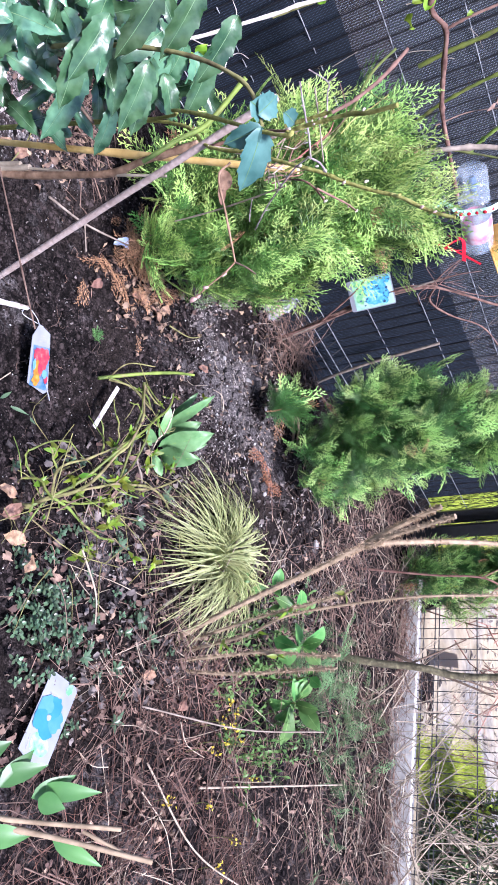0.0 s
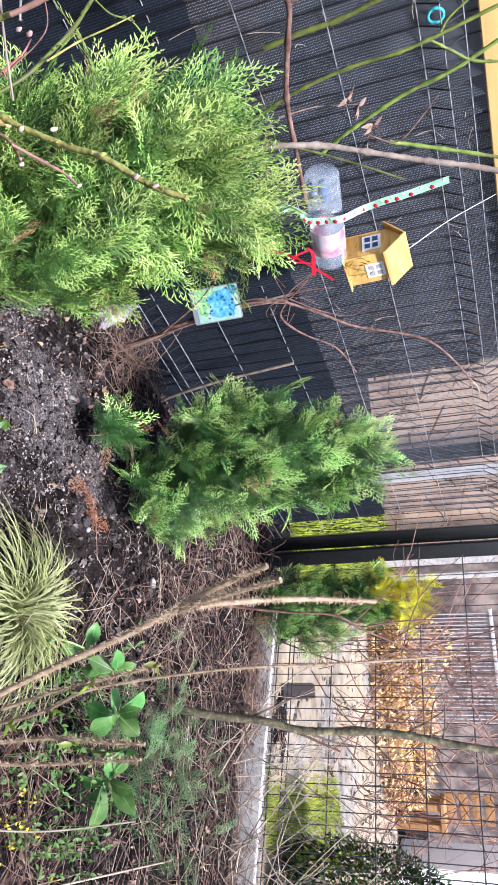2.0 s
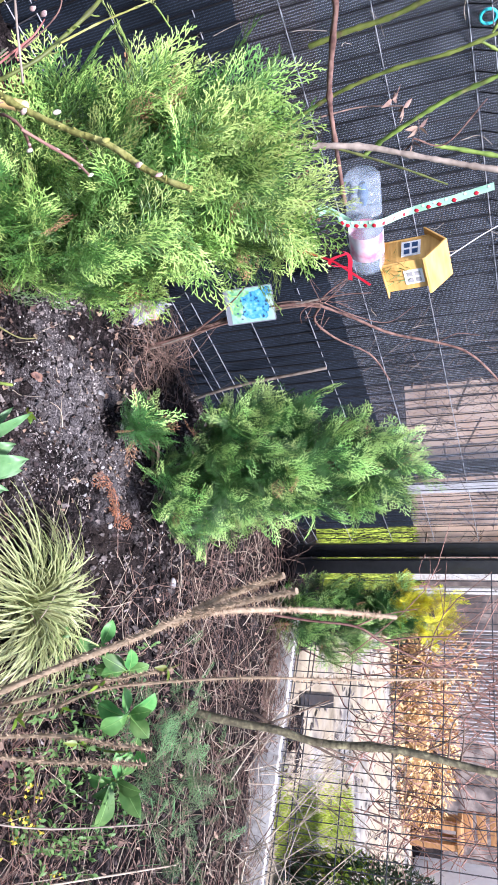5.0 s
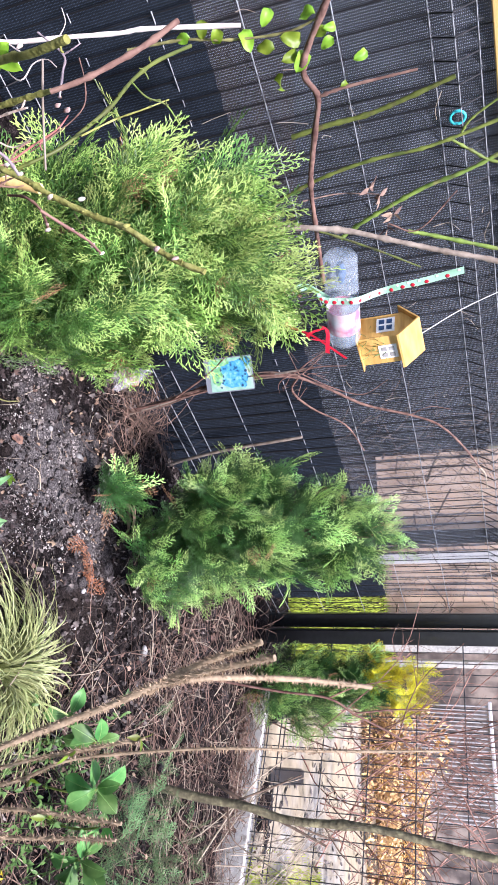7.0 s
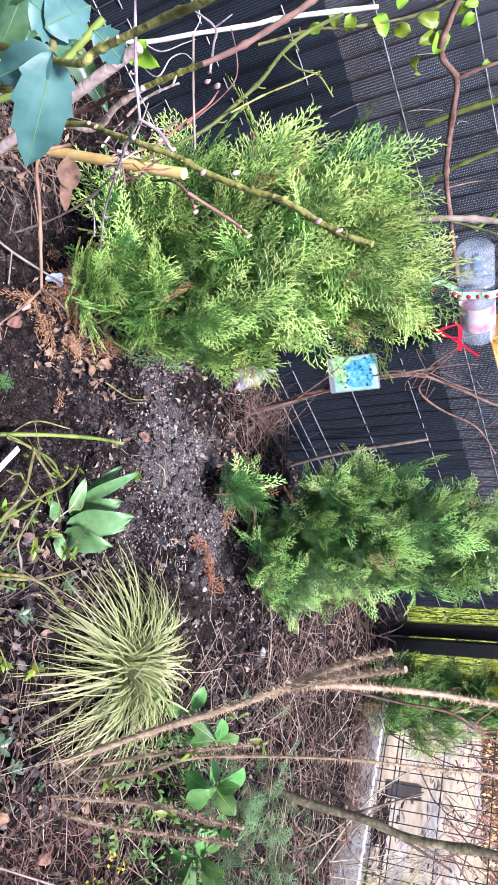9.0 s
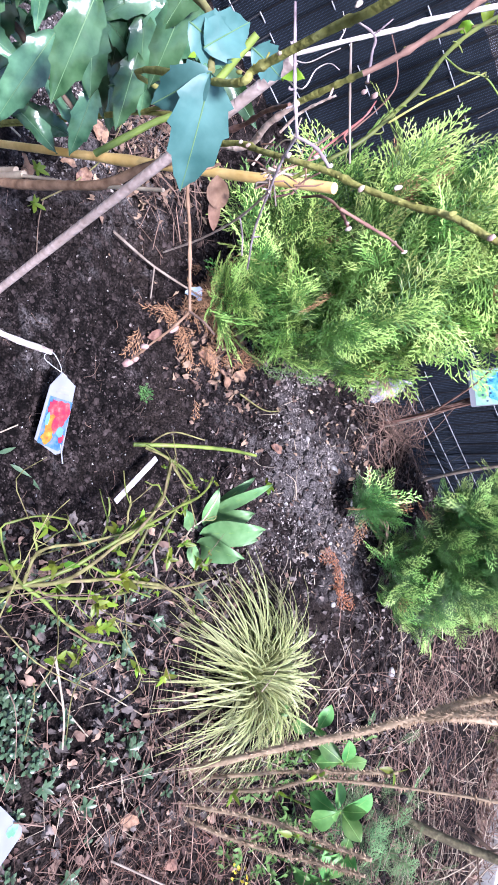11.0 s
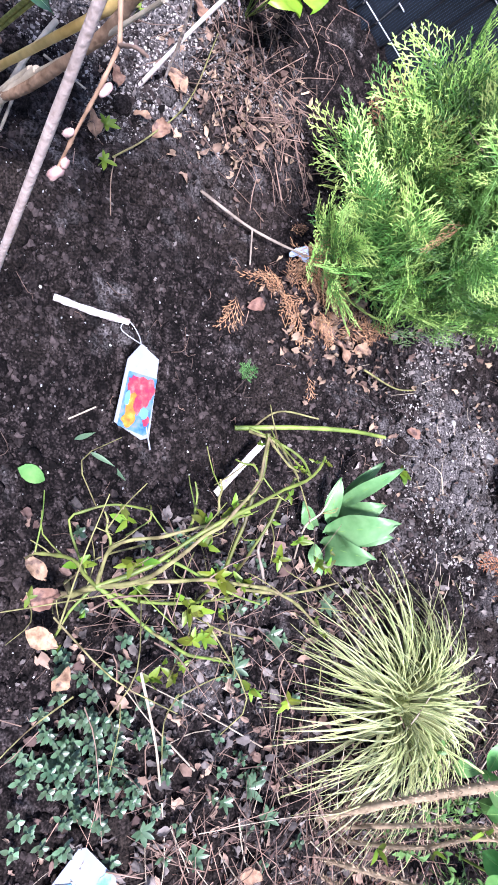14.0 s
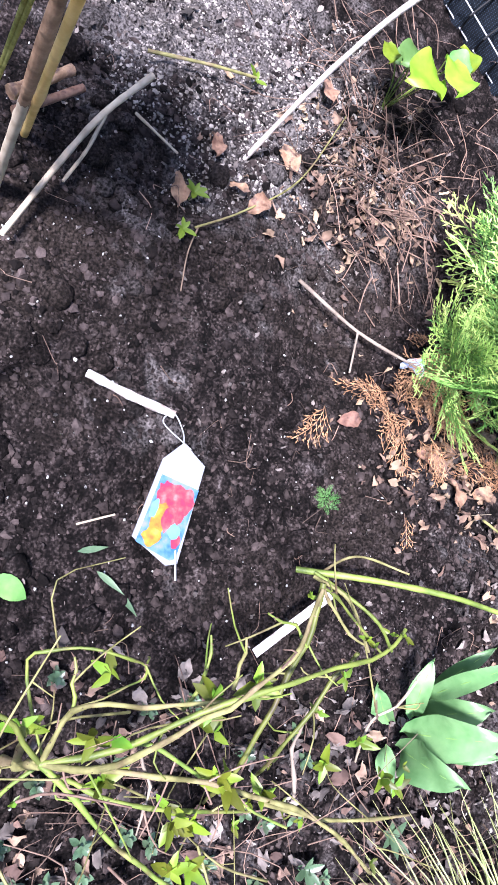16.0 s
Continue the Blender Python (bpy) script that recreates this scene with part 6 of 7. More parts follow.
ribs = [(0.04, 0.001), (0.041, 0.022), (0.046, 0.036), (0.055, 0.043)]
for k in range(6):
    t = 0.06 + 0.02 * k
    ribs += [(t, 0.0435), (t + 0.009, 0.0435), (t + 0.012, 0.0385), (t + 0.017, 0.0385)]
ribs += [(0.185, 0.0435), (BL - 0.02, 0.0435), (BL - 0.006, 0.04), (BL, 0.03), (BL - 0.004, 0.001)]
part("bottle_wall", Geo().add(*turned_body(ribs)), PLASTIC, bottle)
part("bottle_label", Geo().add(*turned_body([(0.2, 0.0439), (0.27, 0.0439)])), PAPER, bottle, "pink and white paper label")
part("dark_core", Geo().add(*turned_body([(0.07, 0.008), (0.1, 0.014), (0.13, 0.006)], 9)), CARD_K, bottle, "dark shape inside the bottle")


def ribbon(points, wide, side, twist=0.0, steps=8):
    line = spline(points, steps)
    n = len(line)
    s = np.array([unit(np.asarray(side) + np.array([0.3, 0.4, 0.2]) * math.sin(twist * k / n * 6.28)) for k in range(n)])
    v = np.concatenate([line - s * wide / 2, line, line + s * wide / 2])
    f = [[c * n + i, c * n + i + 1, (c + 1) * n + i + 1, (c + 1) * n + i] for c in range(2) for i in range(n - 1)]
    return v, np.array(f)


mint = thing("dotted_ribbon", "mint ribbon with red and white dots tied round the bottle", "ribbon", at=(-0.55, 2.2, 0.9))
RP = RIBBON_AT
part("band", Geo().add(*ribbon(RP, 0.02, BX, 0.1)), MINT, mint)
part("tail", Geo().add(*ribbon([(-0.53, 2.16, 0.77), (-0.56, 2.12, 0.72), (-0.55, 2.12, 0.68)], 0.022, BX, 0.4)), MINT, mint)
line = spline(RP, 8)
for k in range(3, len(line) - 1, 2):
    way = unit(line[k] - line[k - 1])
    face = unit(np.cross(way, BX))
    v, f = ICO_V * (0.0065 if k % 4 == 1 else 0.0045), ICO_F
    v = v - np.outer(v @ face, face) * 0.92
    part("dot", Geo().add(v + line[k] + BX * (0.004 if k % 4 == 1 else -0.004), f), RED if k % 4 == 1 else WHITE, mint)

red = thing("red_ribbon", "loose red satin ribbon tied to the bottle", "ribbon", at=(-0.46, 2.35, 0.73))
part("band", Geo().add(*ribbon([(-0.52, 2.24, 0.58), (-0.507, 2.27, 0.626), (-0.484, 2.3, 0.68), (-0.455, 2.33, 0.72), (-0.425, 2.38, 0.76)], 0.008, (0.3, 0.5, -0.8), 0.5)), RED, red)
part("loop", Geo().add(*ribbon([(-0.475, 2.16, 0.72), (-0.464, 2.172, 0.748), (-0.45, 2.19, 0.752), (-0.436, 2.213, 0.745), (-0.415, 2.25, 0.735)], 0.012, (0.2, 0.4, 0.9), 0.4)), RED, red)
part("loop", Geo().add(*ribbon([(-0.462, 2.172, 0.75), (-0.455, 2.176, 0.71), (-0.446, 2.195, 0.7), (-0.438, 2.212, 0.742)], 0.01, (0.2, 0.3, 0.9), 0.3)), RED, red)
part("scrap", Geo().add(*ribbon([(-0.42, 1.99, 0.66), (-0.44, 2.02, 0.69), (-0.47, 2.08, 0.67), (-0.5, 2.16, 0.62), (-0.52, 2.24, 0.58)], 0.006, (0.2, 0.3, 0.9), 0.8)), RED, red)

# ---- little wooden house ----
HC = np.array([-0.462, 2.34, 0.797])
H1, H2 = np.array([0.5, 0.866, 0.0]), np.array([-0.866, 0.5, 0.0])
UPV = unit((-0.03, 0.02, 1))
house = thing("wooden_bird_house", "honey-coloured toy wooden house hung as a bird feeder", "bird house", at=tuple(HC))


def house_box(lo, hi, bevel=0.0015):
    v, f = box(lo, hi, bevel)
    return v @ np.array([H1, H2, UPV]) + HC, f


FW, FD, FH = 0.105, 0.085, 0.125
part("front_wall", Geo().add(*house_box((0, 0, 0.004), (FW, 0.005, FH))), HOUSEWOOD, house)
part("back_wall", Geo().add(*house_box((0, FD - 0.005, 0.004), (FW, FD, FH))), HOUSEWOOD, house)
for x in (0.0002, FW - 0.0052):
    v, f = house_box((x, 0.0055, 0.004), (x + 0.005, FD - 0.0055, FH))
    part("side_wall", Geo().add(v, f), HOUSEWOOD, house)
    gable = [(x, 0.001, FH), (x, FD - 0.001, FH), (x, FD / 2, FH + 0.04)]
    pts = np.array(gable + [(a + 0.005, b, c) for a, b, c in gable])
    part("gable", Geo().add(pts @ np.array([H1, H2, UPV]) + HC, [[0, 1, 2], [5, 4, 3]]).add(pts @ np.array([H1, H2, UPV]) + HC, [[0, 3, 4, 1], [1, 4, 5, 2], [2, 5, 3, 0]]), HOUSEWOOD, house, smooth=False)
part("floor_board", Geo().add(*house_box((-0.012, -0.012, 0), (FW + 0.012, FD + 0.012, 0.004))), HOUSEWOOD, house)
for s in (0, 1):
    y0, y1 = (-0.014, FD / 2) if s == 0 else (FD + 0.014, FD / 2)
    z0, z1 = FH - 0.012, FH + 0.043
    q = np.array([(-0.014, y0, z0), (FW + 0.014, y0, z0), (FW + 0.014, y1, z1), (-0.014, y1, z1)])
    q = np.vstack([q, q + (0, 0, 0.006)])
    part("roof_panel", Geo().add(q @ np.array([H1, H2, UPV]) + HC, [[3, 2, 1, 0], [4, 5, 6, 7], [0, 1, 5, 4], [1, 2, 6, 5], [2, 3, 7, 6], [3, 0, 4, 7]]), HOUSEWOOD, house, smooth=False)


PALEPANE = material("pale grey panes", two((0.22, 0.21, 0.2), (0.4, 0.38, 0.37)), 90, 0.4, 0.05, coarse=60)


def little_window(origin, ex, ez, n, glass, wide, high):
    w = part("window", Geo().add(*card_board(origin, ex, ez, [(0, 0), (wide, 0), (wide, high), (0, high)], 0.002, n)), WHITE, house, "white painted window", smooth=False)
    pw, ph = wide * 0.32, high * 0.3
    for a in (wide * 0.12, wide * 0.56):
        for b in (high * 0.14, high * 0.56):
            part("pane", Geo().add(*card_patch(np.asarray(origin), ex, ez, [(a, b), (a + pw, b), (a + pw, b + ph), (a, b + ph)], 0.0006, n)), glass, w, smooth=False)


little_window(HC + H1 * 0.032 - H2 * 0.0022 + UPV * 0.055, H1, UPV, -H2, PALEPANE, 0.052, 0.05)
little_window(HC - H1 * 0.002 + H2 * 0.018 + UPV * 0.055, H2, UPV, -H1, CARD_K, 0.052, 0.05)
whole("hanging_string", Geo().take(tube([HC + H1 * FW / 2 + H2 * FD / 2 + UPV * (FH + 0.045), (-0.55, 2.47, 1.08), (-0.6, 2.48, 1.215)], 0.0011, sides=5)), WHITE, "white string from the rail to the bird house", "string")
moss = Geo()
r = np.random.default_rng(71)
for _ in range(70):
    p = HC + H1 * r.uniform(0, 0.08) + H2 * r.uniform(-0.02, 0.05) + UPV * r.uniform(0.0, 0.06)
    moss.add(*leaf_to(p, p + unit(r.normal(size=3) + (0, -0.4, 0.5)) * 0.04, 0.003, lance, along=3))
whole("grass_sprig", moss, BROADLEAF, "sprig of green needles stuck in the bird house", "sprig", kind="stuff")

ring = []
for k in range(13):
    a = 6.283 * k / 12
    ring.append(np.array([-0.898, 2.077, 1.115]) + LU * 0.015 * math.cos(a) + np.array([0, 0, 0.017]) * math.sin(a))
whole("plastic_ring", Geo().take(tube(ring, 0.0035, sides=8, steps=2)), TEAL, "small teal plastic ring caught on the mesh", "ring")

# ---- climbing rose stems before the cloth ----
climber = thing("climbing_rose", "long green and grey rose canes along the clothed fence", "shrub", at=(-0.6, 1.86, 0))
for pts, r0, r1, mat in (
    ([(-0.878, 1.97, 0.74), (-0.883, 1.963, 0.826), (-0.885, 1.96, 0.917), (-0.893, 1.95, 0.994), (-0.91, 1.93, 1.12)], 0.0062, 0.005, GREENSTEM),
    ([(-0.75, 2.08, 0.6), (-0.797, 2.078, 0.716), (-0.812, 2.059, 0.806), (-0.821, 2.046, 0.917), (-0.822, 2.044, 1.021), (-0.828, 2.037, 1.096), (-0.85, 2.02, 1.25)], 0.0052, 0.004, GREENSTEM),
    ([(-0.7, 2.19, 0.8), (-0.721, 2.18, 0.844), (-0.743, 2.15, 0.93), (-0.765, 2.121, 1.03), (-0.779, 2.102, 1.135), (-0.81, 2.07, 1.26)], 0.0055, 0.0045, GREENSTEM),
    ([(-0.698, 2.211, 0.971), (-0.682, 2.233, 1.035), (-0.62, 2.289, 1.24)], 0.0045, 0.005, GREENSTEM),
) + (
    ([(-0.68, 2.0, 0.68), (-0.67, 2.03, 0.76), (-0.62, 2.1, 0.9), (-0.58, 2.16, 1.0)], 0.004, 0.002, GREENSTEM),
    ([(-0.828, 2.037, 1.096), (-0.805, 2.067, 1.14), (-0.784, 2.096, 1.185), (-0.77, 2.112, 1.26)], 0.0035, 0.003, GREENSTEM),
    ([(-0.834, 2.028, 1.122), (-0.851, 2.006, 1.149), (-0.88, 1.98, 1.23)], 0.003, 0.0025, GREENSTEM),
    ([(-0.6, 1.86, 0.5), (-0.62, 1.88, 0.7), (-0.616, 1.936, 0.842), (-0.59, 1.972, 0.944), (-0.559, 2.013, 1.057), (-0.533, 2.047, 1.159), (-0.5, 2.08, 1.26)], 0.0068, 0.0062, GREYSTEM),
) + (
    ([(-0.562, 2.109, 0.766), (-0.651, 1.99, 0.782), (-0.718, 1.9, 0.796), (-0.782, 1.813, 0.831), (-0.825, 1.756, 0.854), (-0.864, 1.704, 0.839), (-0.93, 1.61, 0.92)], 0.0052, 0.0068, REDSTEM),
    ([(-0.825, 1.756, 0.852), (-0.829, 1.751, 0.918), (-0.829, 1.75, 1.055)], 0.0035, 0.0025, REDSTEM),
    ([(-0.7, 2.15, 0.93), (-0.68, 2.17, 1.0), (-0.74, 2.12, 1.1)], 0.002, 0.0012, REDSTEM),
    ([(-0.69, 1.92, 0.77), (-0.73, 2.0, 0.84), (-0.72, 2.02, 0.93)], 0.0018, 0.001, TWIG),
    ([(-0.93, 1.61, 0.5), (-0.925, 1.62, 0.62), (-0.912, 1.639, 0.711), (-0.904, 1.65, 0.822), (-0.911, 1.641, 0.9)], 0.003, 0.002, OLIVE),
):
    part("cane", Geo().take(tube(pts, r0, r1, sides=8, steps=9, rough=0.09, knots=(0.2, 0.35, 0.5, 0.7, 0.85))), mat, climber)
for (x, y, z), size in zip([(-0.868, 1.699, 0.835), (-0.85, 1.723, 0.781), (-0.877, 1.687, 0.816), (-0.897, 1.659, 0.825), (-0.915, 1.635, 0.866), (-0.894, 1.664, 0.885), (-0.881, 1.682, 0.893), (-0.897, 1.659, 0.903), (-0.859, 1.71, 0.95), (-0.832, 1.747, 0.91), (-0.929, 1.616, 0.661), (-0.919, 1.63, 0.685), (-0.927, 1.619, 0.617), (-0.904, 1.65, 0.742), (-0.893, 1.664, 0.772), (-0.92, 1.62, 0.79)], (0.05, 0.055, 0.045, 0.05, 0.045, 0.035, 0.035, 0.03, 0.035, 0.022, 0.04, 0.042, 0.036, 0.05, 0.045, 0.04)):
    d = unit(rng.normal(size=3) * (0.6, 0.4, 0.6) + (0.4, -0.1, -0.7))
    p = np.array([x, y, z]) - d * size * 0.5
    part("leaf", Geo().add(*leaf_to(p, p + d * size * 0.9, size * 0.6, heart, up=np.array((0.5, -0.8, 0.35)) + rng.normal(size=3) * 0.25, bend=0.7, fold=0.45, along=8, wave=0.12)), HEARTLEAF, climber)
dried = Geo()
for p in ((-0.716, 2.02, 0.93), (-0.7, 2.1, 0.95), (-0.68, 2.12, 0.93), (-0.73, 2.0, 0.91)):
    for _ in range(6):
        d = unit(rng.normal(size=3)) * 0.035
        dried.add(*leaf_to(np.array(p), np.array(p) + d, 0.012, lance, along=4))
part("withered_growth", dried, DEADLEAF, climber, "withered leaves at the joints", kind="stuff")
scraps = Geo()
for _ in range(46):
    p = on_fence(rng.uniform(0.9, 2.9), rng.uniform(0.012, 0.03), rng.uniform(0.4, 1.18))
    d = unit(rng.normal(size=3) + np.array([0, 0, 0.5])) * rng.uniform(0.02, 0.09)
    d -= LN * (d @ LN) * 0.8
    scraps.take(tube([p, p + d * 0.5 + rng.normal(size=3) * 0.006, p + d], 0.0009, 0.0005, sides=4, steps=3))
whole("dead_tendrils", scraps, STRAW, "bits of dry tendril caught on the mesh", "tendrils", kind="stuff")

# ---- sapling and red twigs by the open mesh ----
sapling = thing("sapling", "slim leaning sapling with olive bark by the mesh fence", "tree", at=(0.85, 2.55, 0))
part("trunk", Geo().take(tube([(0.83, 2.55, -0.05), (0.866, 2.55, 0.185), (0.879, 2.55, 0.339), (0.907, 2.55, 0.485), (0.906, 2.55, 0.727), (0.947, 2.55, 1.011), (1.0, 2.55, 1.5)], 0.0145, 0.0095, sides=10, rough=0.025, knots=(0.62,))), material("mottled olive-brown bark", [(0.34, (0.05, 0.042, 0.025)), (0.52, (0.14, 0.12, 0.07)), (0.66, (0.3, 0.27, 0.15))], 70, 0.85, 0.8, coarse=22), sapling)
for pts, r0 in (([(0.826, 2.6, 0.2), (0.888, 2.6, 0.321), (0.946, 2.6, 0.467), (0.99, 2.6, 0.573)], 0.006), ([(0.87, 2.55, 0.3), (0.84, 2.6, 0.4), (0.8, 2.62, 0.5)], 0.004), ([(0.9, 2.55, 0.45), (0.95, 2.58, 0.55), (0.97, 2.6, 0.62)], 0.004)):
    part("limb", Geo().take(tube(pts, r0, r0 * 0.5, sides=7, rough=0.06)), BARK, sapling)
r = np.random.default_rng(45)
for k in range(9):
    t = r.uniform(0.15, 1.2)
    p = np.array([0.85 + 0.1 * t, 2.55, t])
    d = unit(r.normal(size=3) * (0.8, 0.3, 0.3) + (0, 0, 0.6)) * r.uniform(0.1, 0.35)
    part("twig", Geo().take(tube([p, p + d * 0.5 + r.normal(size=3) * 0.02, p + d], 0.003, 0.001, sides=5, rough=0.1)), BARK, sapling)
REDTWIG = material("reddish bare twigs", two((0.13, 0.062, 0.05), (0.38, 0.22, 0.17)), 40, 0.8, 0.3, vary=0.45, by="object", spec=0.2)
redshrub = thing("bare_shrub", "bare shrub with reddish twigs in front of the mesh fence", "shrub", at=(0.62, 3.0, 0))
part("branch", Geo().take(tube([(0.6, 3.0, 0.0), (0.64, 3.0, 0.3), (0.658, 3.0, 0.498), (0.712, 3.0, 0.597), (0.766, 3.0, 0.715), (0.848, 3.0, 0.864), (0.95, 3.0, 1.1)], 0.005, 0.003)), REDTWIG, redshrub)
part("branch", Geo().take(tube([(0.706, 3.0, 0.598), (0.686, 3.0, 0.764), (0.687, 3.0, 1.0)], 0.0035, 0.002)), REDTWIG, redshrub)
part("branch", Geo().take(tube([(0.66, 3.0, 0.5), (0.62, 3.02, 0.6), (0.6, 3.05, 0.72)], 0.003, 0.0015)), REDTWIG, redshrub)


def thicket(parent, mat, n, x0, x1, y0, y1, z0, z1, seed, lean=0.5, thick=1.0):
    """Bare stems, each with its side twigs."""
    r = np.random.default_rng(seed)
    for _ in range(n):
        g = Geo()
        p = np.array([r.uniform(x0, x1), r.uniform(y0, y1), r.uniform(z0, z1)])
        d = unit(r.normal(size=3) * (lean, lean, 0.3) + (0, 0, 1)) * r.uniform(0.25, 0.7)
        k = r.uniform(0.0012, 0.003) * thick
        m = p + d * 0.5 + r.normal(size=3) * 0.04 * thick
        g.take(tube([p, m, p + d], k, k * 0.5, sides=4, steps=3))
        for _ in range(3):
            s = unit(unit(d) + r.normal(size=3) * 0.6) * r.uniform(0.08, 0.22)
            g.take(tube([m, m + s * 0.5 + r.normal(size=3) * 0.012, m + s], k * 0.6, k * 0.3, sides=3, steps=2))
        part("stem", g, mat, parent)


thicket(redshrub, REDTWIG, 34, 0.74, 1.15, 2.95, 3.2, 0.4, 0.95, 81)
bare = thing("bare_shrub", "leafless shrub of thin red-brown twigs behind the mesh", "shrub", at=(1.6, 3.9, 0))
# dark twigs added so that they read as branch shadows on the brown wall
shadow_twigs = thing("bare_shrub", "added dark twigs standing in for branch shadows on the wall", "shrub", at=(0.4, 6.9, 0))
thicket(shadow_twigs, BARK, 130, -0.95, 1.25, 6.7, 7.45, 0.0, 1.4, 84, 1.1, 1.1)
thicket(shadow_twigs, BARK, 16, -0.6, 1.1, 7.35, 7.5, 0.0, 1.0, 88, 1.2, 5)
# twigs here blur the dark wall's edge, imitating a soft shadow boundary
thicket(shadow_twigs, BARK, 60, -0.62, -0.2, 4.72, 4.95, 0.0, 1.2, 91, 1.1, 1.1)
thicket(bare, REDTWIG, 170, 0.8, 2.6, 3.75, 4.6, 0.0, 1.0, 82, 0.7, 1.5)
bare2 = thing("bare_shrub", "leafless pale twiggy shrub in front of the mesh fence", "shrub", at=(1.5, 2.7, 0))
thicket(bare2, STRAW, 70, 1.05, 1.9, 2.5, 2.95, 0.0, 0.25, 83, 0.9)

# ---- near the camera: mahonia, bamboo, cut canes ----
mahonia = thing("mahonia_bush", "evergreen bush with glossy spiny blue-green leaves", "shrub", at=(-0.42, 0.74, 0))
part("stem", Geo().take(tube([(-0.5, 0.72, -0.02), (-0.47, 0.73, 0.3), (-0.424, 0.75, 0.53), (-0.405, 0.792, 0.539), (-0.375, 0.835, 0.544)], 0.004, 0.002, sides=8, rough=0.1)), BARK, mahonia)
part("stem", Geo().take(tube([(-0.47, 0.73, 0.3), (-0.43, 0.74, 0.55), (-0.36, 0.74, 0.72), (-0.28, 0.72, 0.82), (-0.22, 0.707, 0.843)], 0.0034, 0.002, sides=8, rough=0.1)), OLIVE, mahonia)
part("stem", Geo().take(tube([(-0.271, 0.782, 0.65), (-0.291, 0.801, 0.692), (-0.304, 0.816, 0.725), (-0.34, 0.82, 0.78)], 0.0028, 0.003, sides=8, rough=0.06)), GREENSTEM, mahonia)


def ribbed_leaf(base, tip, width, up, bend, fold, mat, wave=0.0):
    """A spiny leaf with its raised middle rib."""
    base, tip = np.array(base), np.array(tip)
    tip = base + (tip - base) * 1.25
    v, f = leaf_to(base, tip, width * 0.72, holly, up=up, bend=bend, fold=fold, along=28, wave=wave)
    ob = part("leaf", Geo().add(v, f), mat, mahonia)
    part("midrib", Geo().take(tube(v[58:87:4], 0.0006, 0.0003, sides=5, steps=1)), RIB, ob)


NEAR_LEAVES = [
    ((-0.219, 0.707, 0.843), (-0.186, 0.729, 0.806), 0.04),
    ((-0.219, 0.707, 0.843), (-0.216, 0.705, 0.809), 0.028),
    ((-0.228, 0.699, 0.844), (-0.246, 0.716, 0.854), 0.03),
    ((-0.229, 0.715, 0.864), (-0.229, 0.738, 0.862), 0.022),
    ((-0.237, 0.689, 0.843), (-0.236, 0.717, 0.842), 0.03),
]
for base, tip, w in NEAR_LEAVES:
    ribbed_leaf(base, tip, w * 1.2, (0.5, -0.55, 0.7), 0.4, 0.3, BLUELEAF, 0.05)
MID_LEAVES = [
    ((-0.385, 0.71, 0.72), (-0.35, 0.715, 0.66), 0.046), ((-0.384, 0.732, 0.756), (-0.345, 0.74, 0.70), 0.046), ((-0.328, 0.756, 0.747), (-0.29, 0.77, 0.70), 0.04), ((-0.35, 0.675, 0.636), (-0.31, 0.69, 0.59), 0.045), ((-0.329, 0.726, 0.684), (-0.285, 0.735, 0.635), 0.045), ((-0.349, 0.751, 0.783), (-0.31, 0.755, 0.73), 0.042), ((-0.368, 0.687, 0.668), (-0.325, 0.68, 0.62), 0.045), ((-0.40, 0.70, 0.66), (-0.37, 0.72, 0.60), 0.045),
    ((-0.417, 0.801, 0.616), (-0.393, 0.809, 0.560), 0.045), ((-0.415, 0.839, 0.646), (-0.389, 0.845, 0.597), 0.045), ((-0.405, 0.822, 0.622), (-0.366, 0.849, 0.589), 0.042), ((-0.401, 0.790, 0.593), (-0.359, 0.815, 0.563), 0.046),
] + [
    ((-0.419, 0.851, 0.662), (-0.391, 0.863, 0.615), 0.042), ((-0.380, 0.831, 0.606), (-0.34, 0.845, 0.57), 0.04), ((-0.41, 0.867, 0.668), (-0.375, 0.88, 0.64), 0.04), ((-0.389, 0.845, 0.627), (-0.352, 0.872, 0.612), 0.038), ((-0.43, 0.83, 0.64), (-0.40, 0.80, 0.60), 0.045),
    ((-0.394, 0.783, 0.553), (-0.344, 0.779, 0.487), 0.05), ((-0.407, 0.790, 0.568), (-0.365, 0.842, 0.541), 0.045), ((-0.364, 0.825, 0.558), (-0.329, 0.838, 0.514), 0.035),
] + [
    ((-0.402, 0.746, 0.538), (-0.422, 0.725, 0.515), 0.035), ((-0.414, 0.733, 0.540), (-0.394, 0.756, 0.509), 0.042), ((-0.365, 0.833, 0.565), (-0.383, 0.865, 0.575), 0.03),
    ((-0.415, 0.818, 0.596), (-0.397, 0.838, 0.564), 0.035), ((-0.404, 0.843, 0.606), (-0.369, 0.872, 0.568), 0.042), ((-0.419, 0.847, 0.624), (-0.454, 0.867, 0.645), 0.035),
    ((-0.421, 0.763, 0.563), (-0.422, 0.793, 0.554), 0.03), ((-0.430, 0.851, 0.640), (-0.419, 0.852, 0.595), 0.034),
]
SHIFT = np.array([-0.015, 0.0, 0.03])
for base, tip, w in MID_LEAVES:
    ribbed_leaf(base + SHIFT, tip + SHIFT, w * 0.98, (0.45, -0.5, 0.75), 0.5, 0.4, MAHONIA, 0.12)
r = np.random.default_rng(91)
